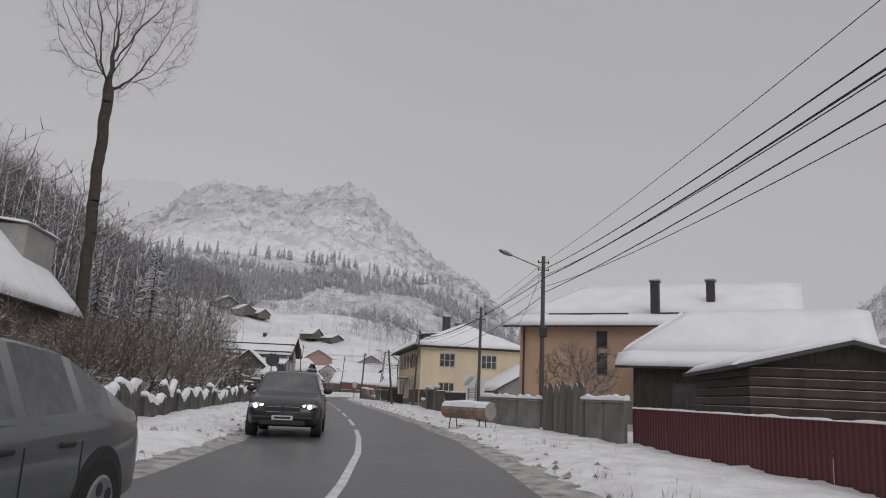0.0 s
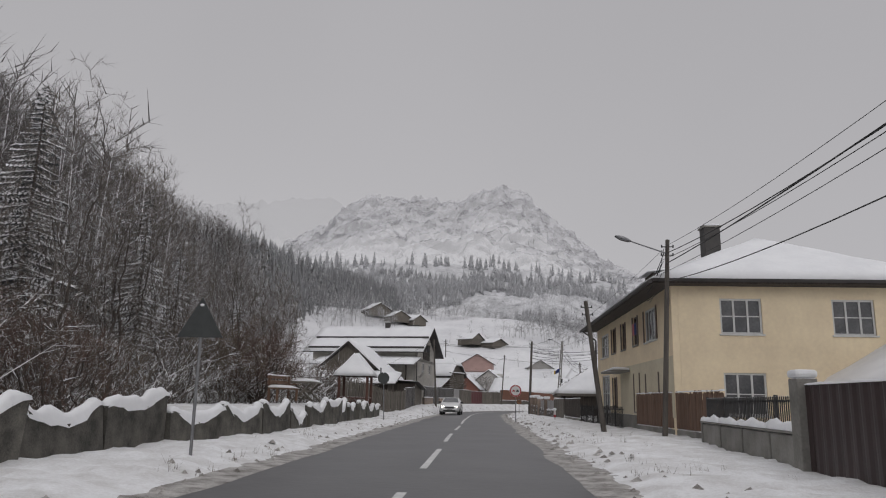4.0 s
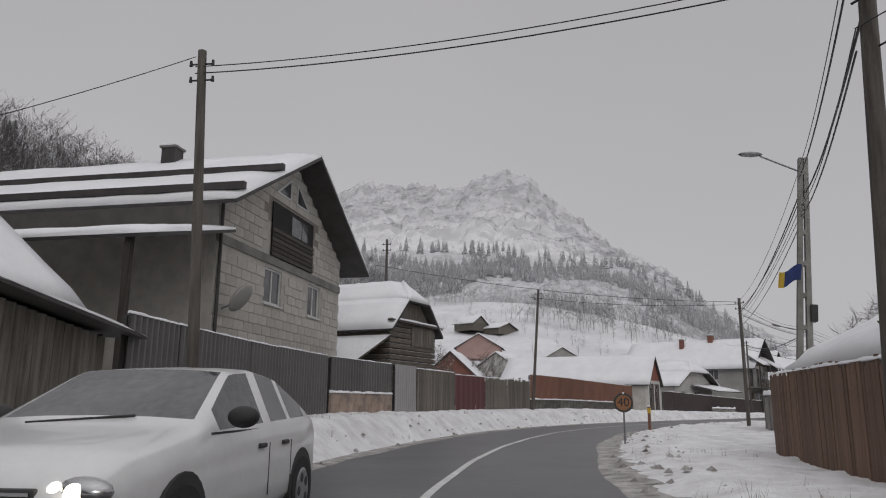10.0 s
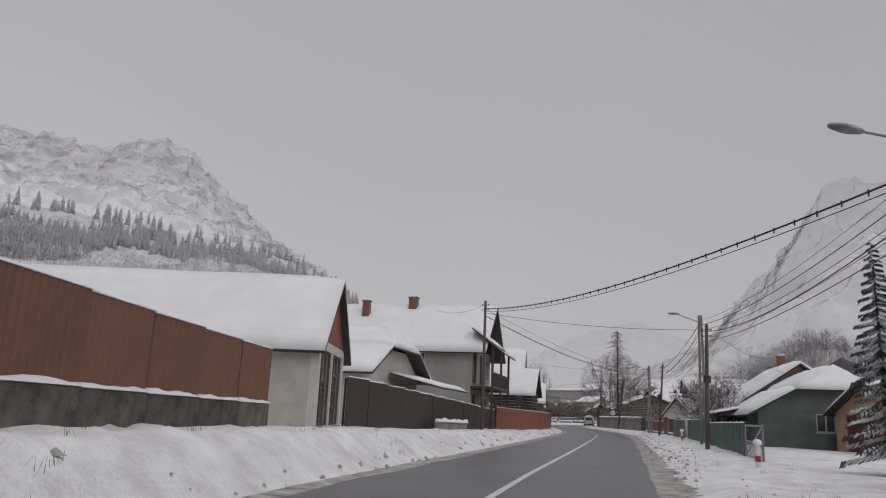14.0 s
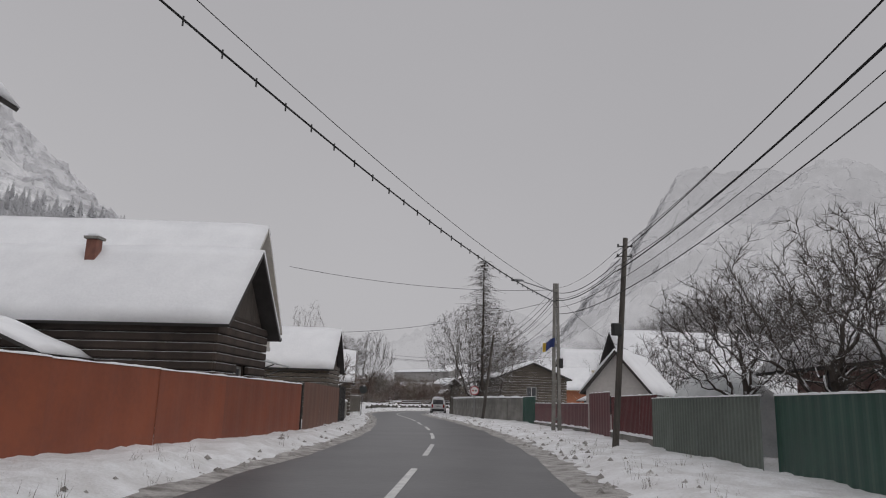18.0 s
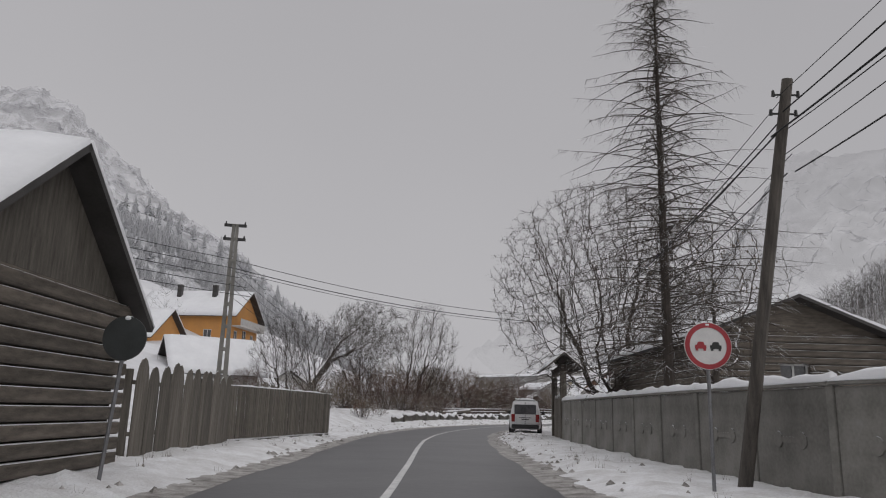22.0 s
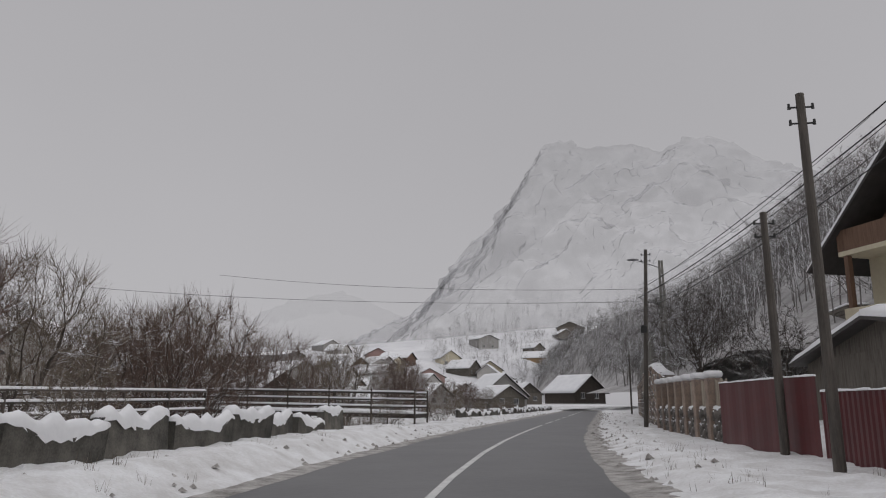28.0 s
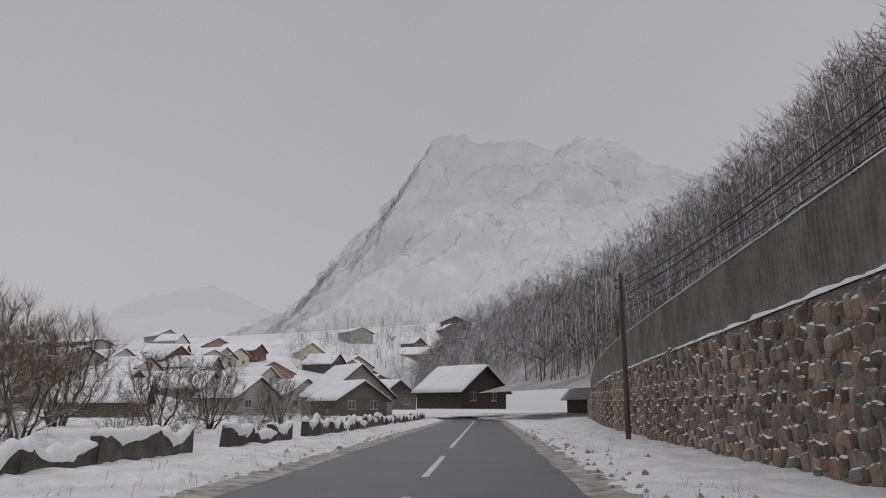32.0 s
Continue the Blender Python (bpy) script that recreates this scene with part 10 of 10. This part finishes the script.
car("dark_hatchback", facing(271.8, -9.2, True, turn=42, z=.62), "dark car with amber lights waiting in a snowy drive", CAR_BLACK, 4.2, 1.75, 1.45, .95, 1.0, (.85, .1, -1.3, -1.9), lights=LAMP_AMBER)
car("snowed_in_car", facing(272.5, -13.6, True, turn=25, z=1.0), "parked dark car half buried under snow", CAR_BLACK, 4.3, 1.75, 1.5, .95, 1.0, (.85, .1, -1.3, -1.9), snow=True)
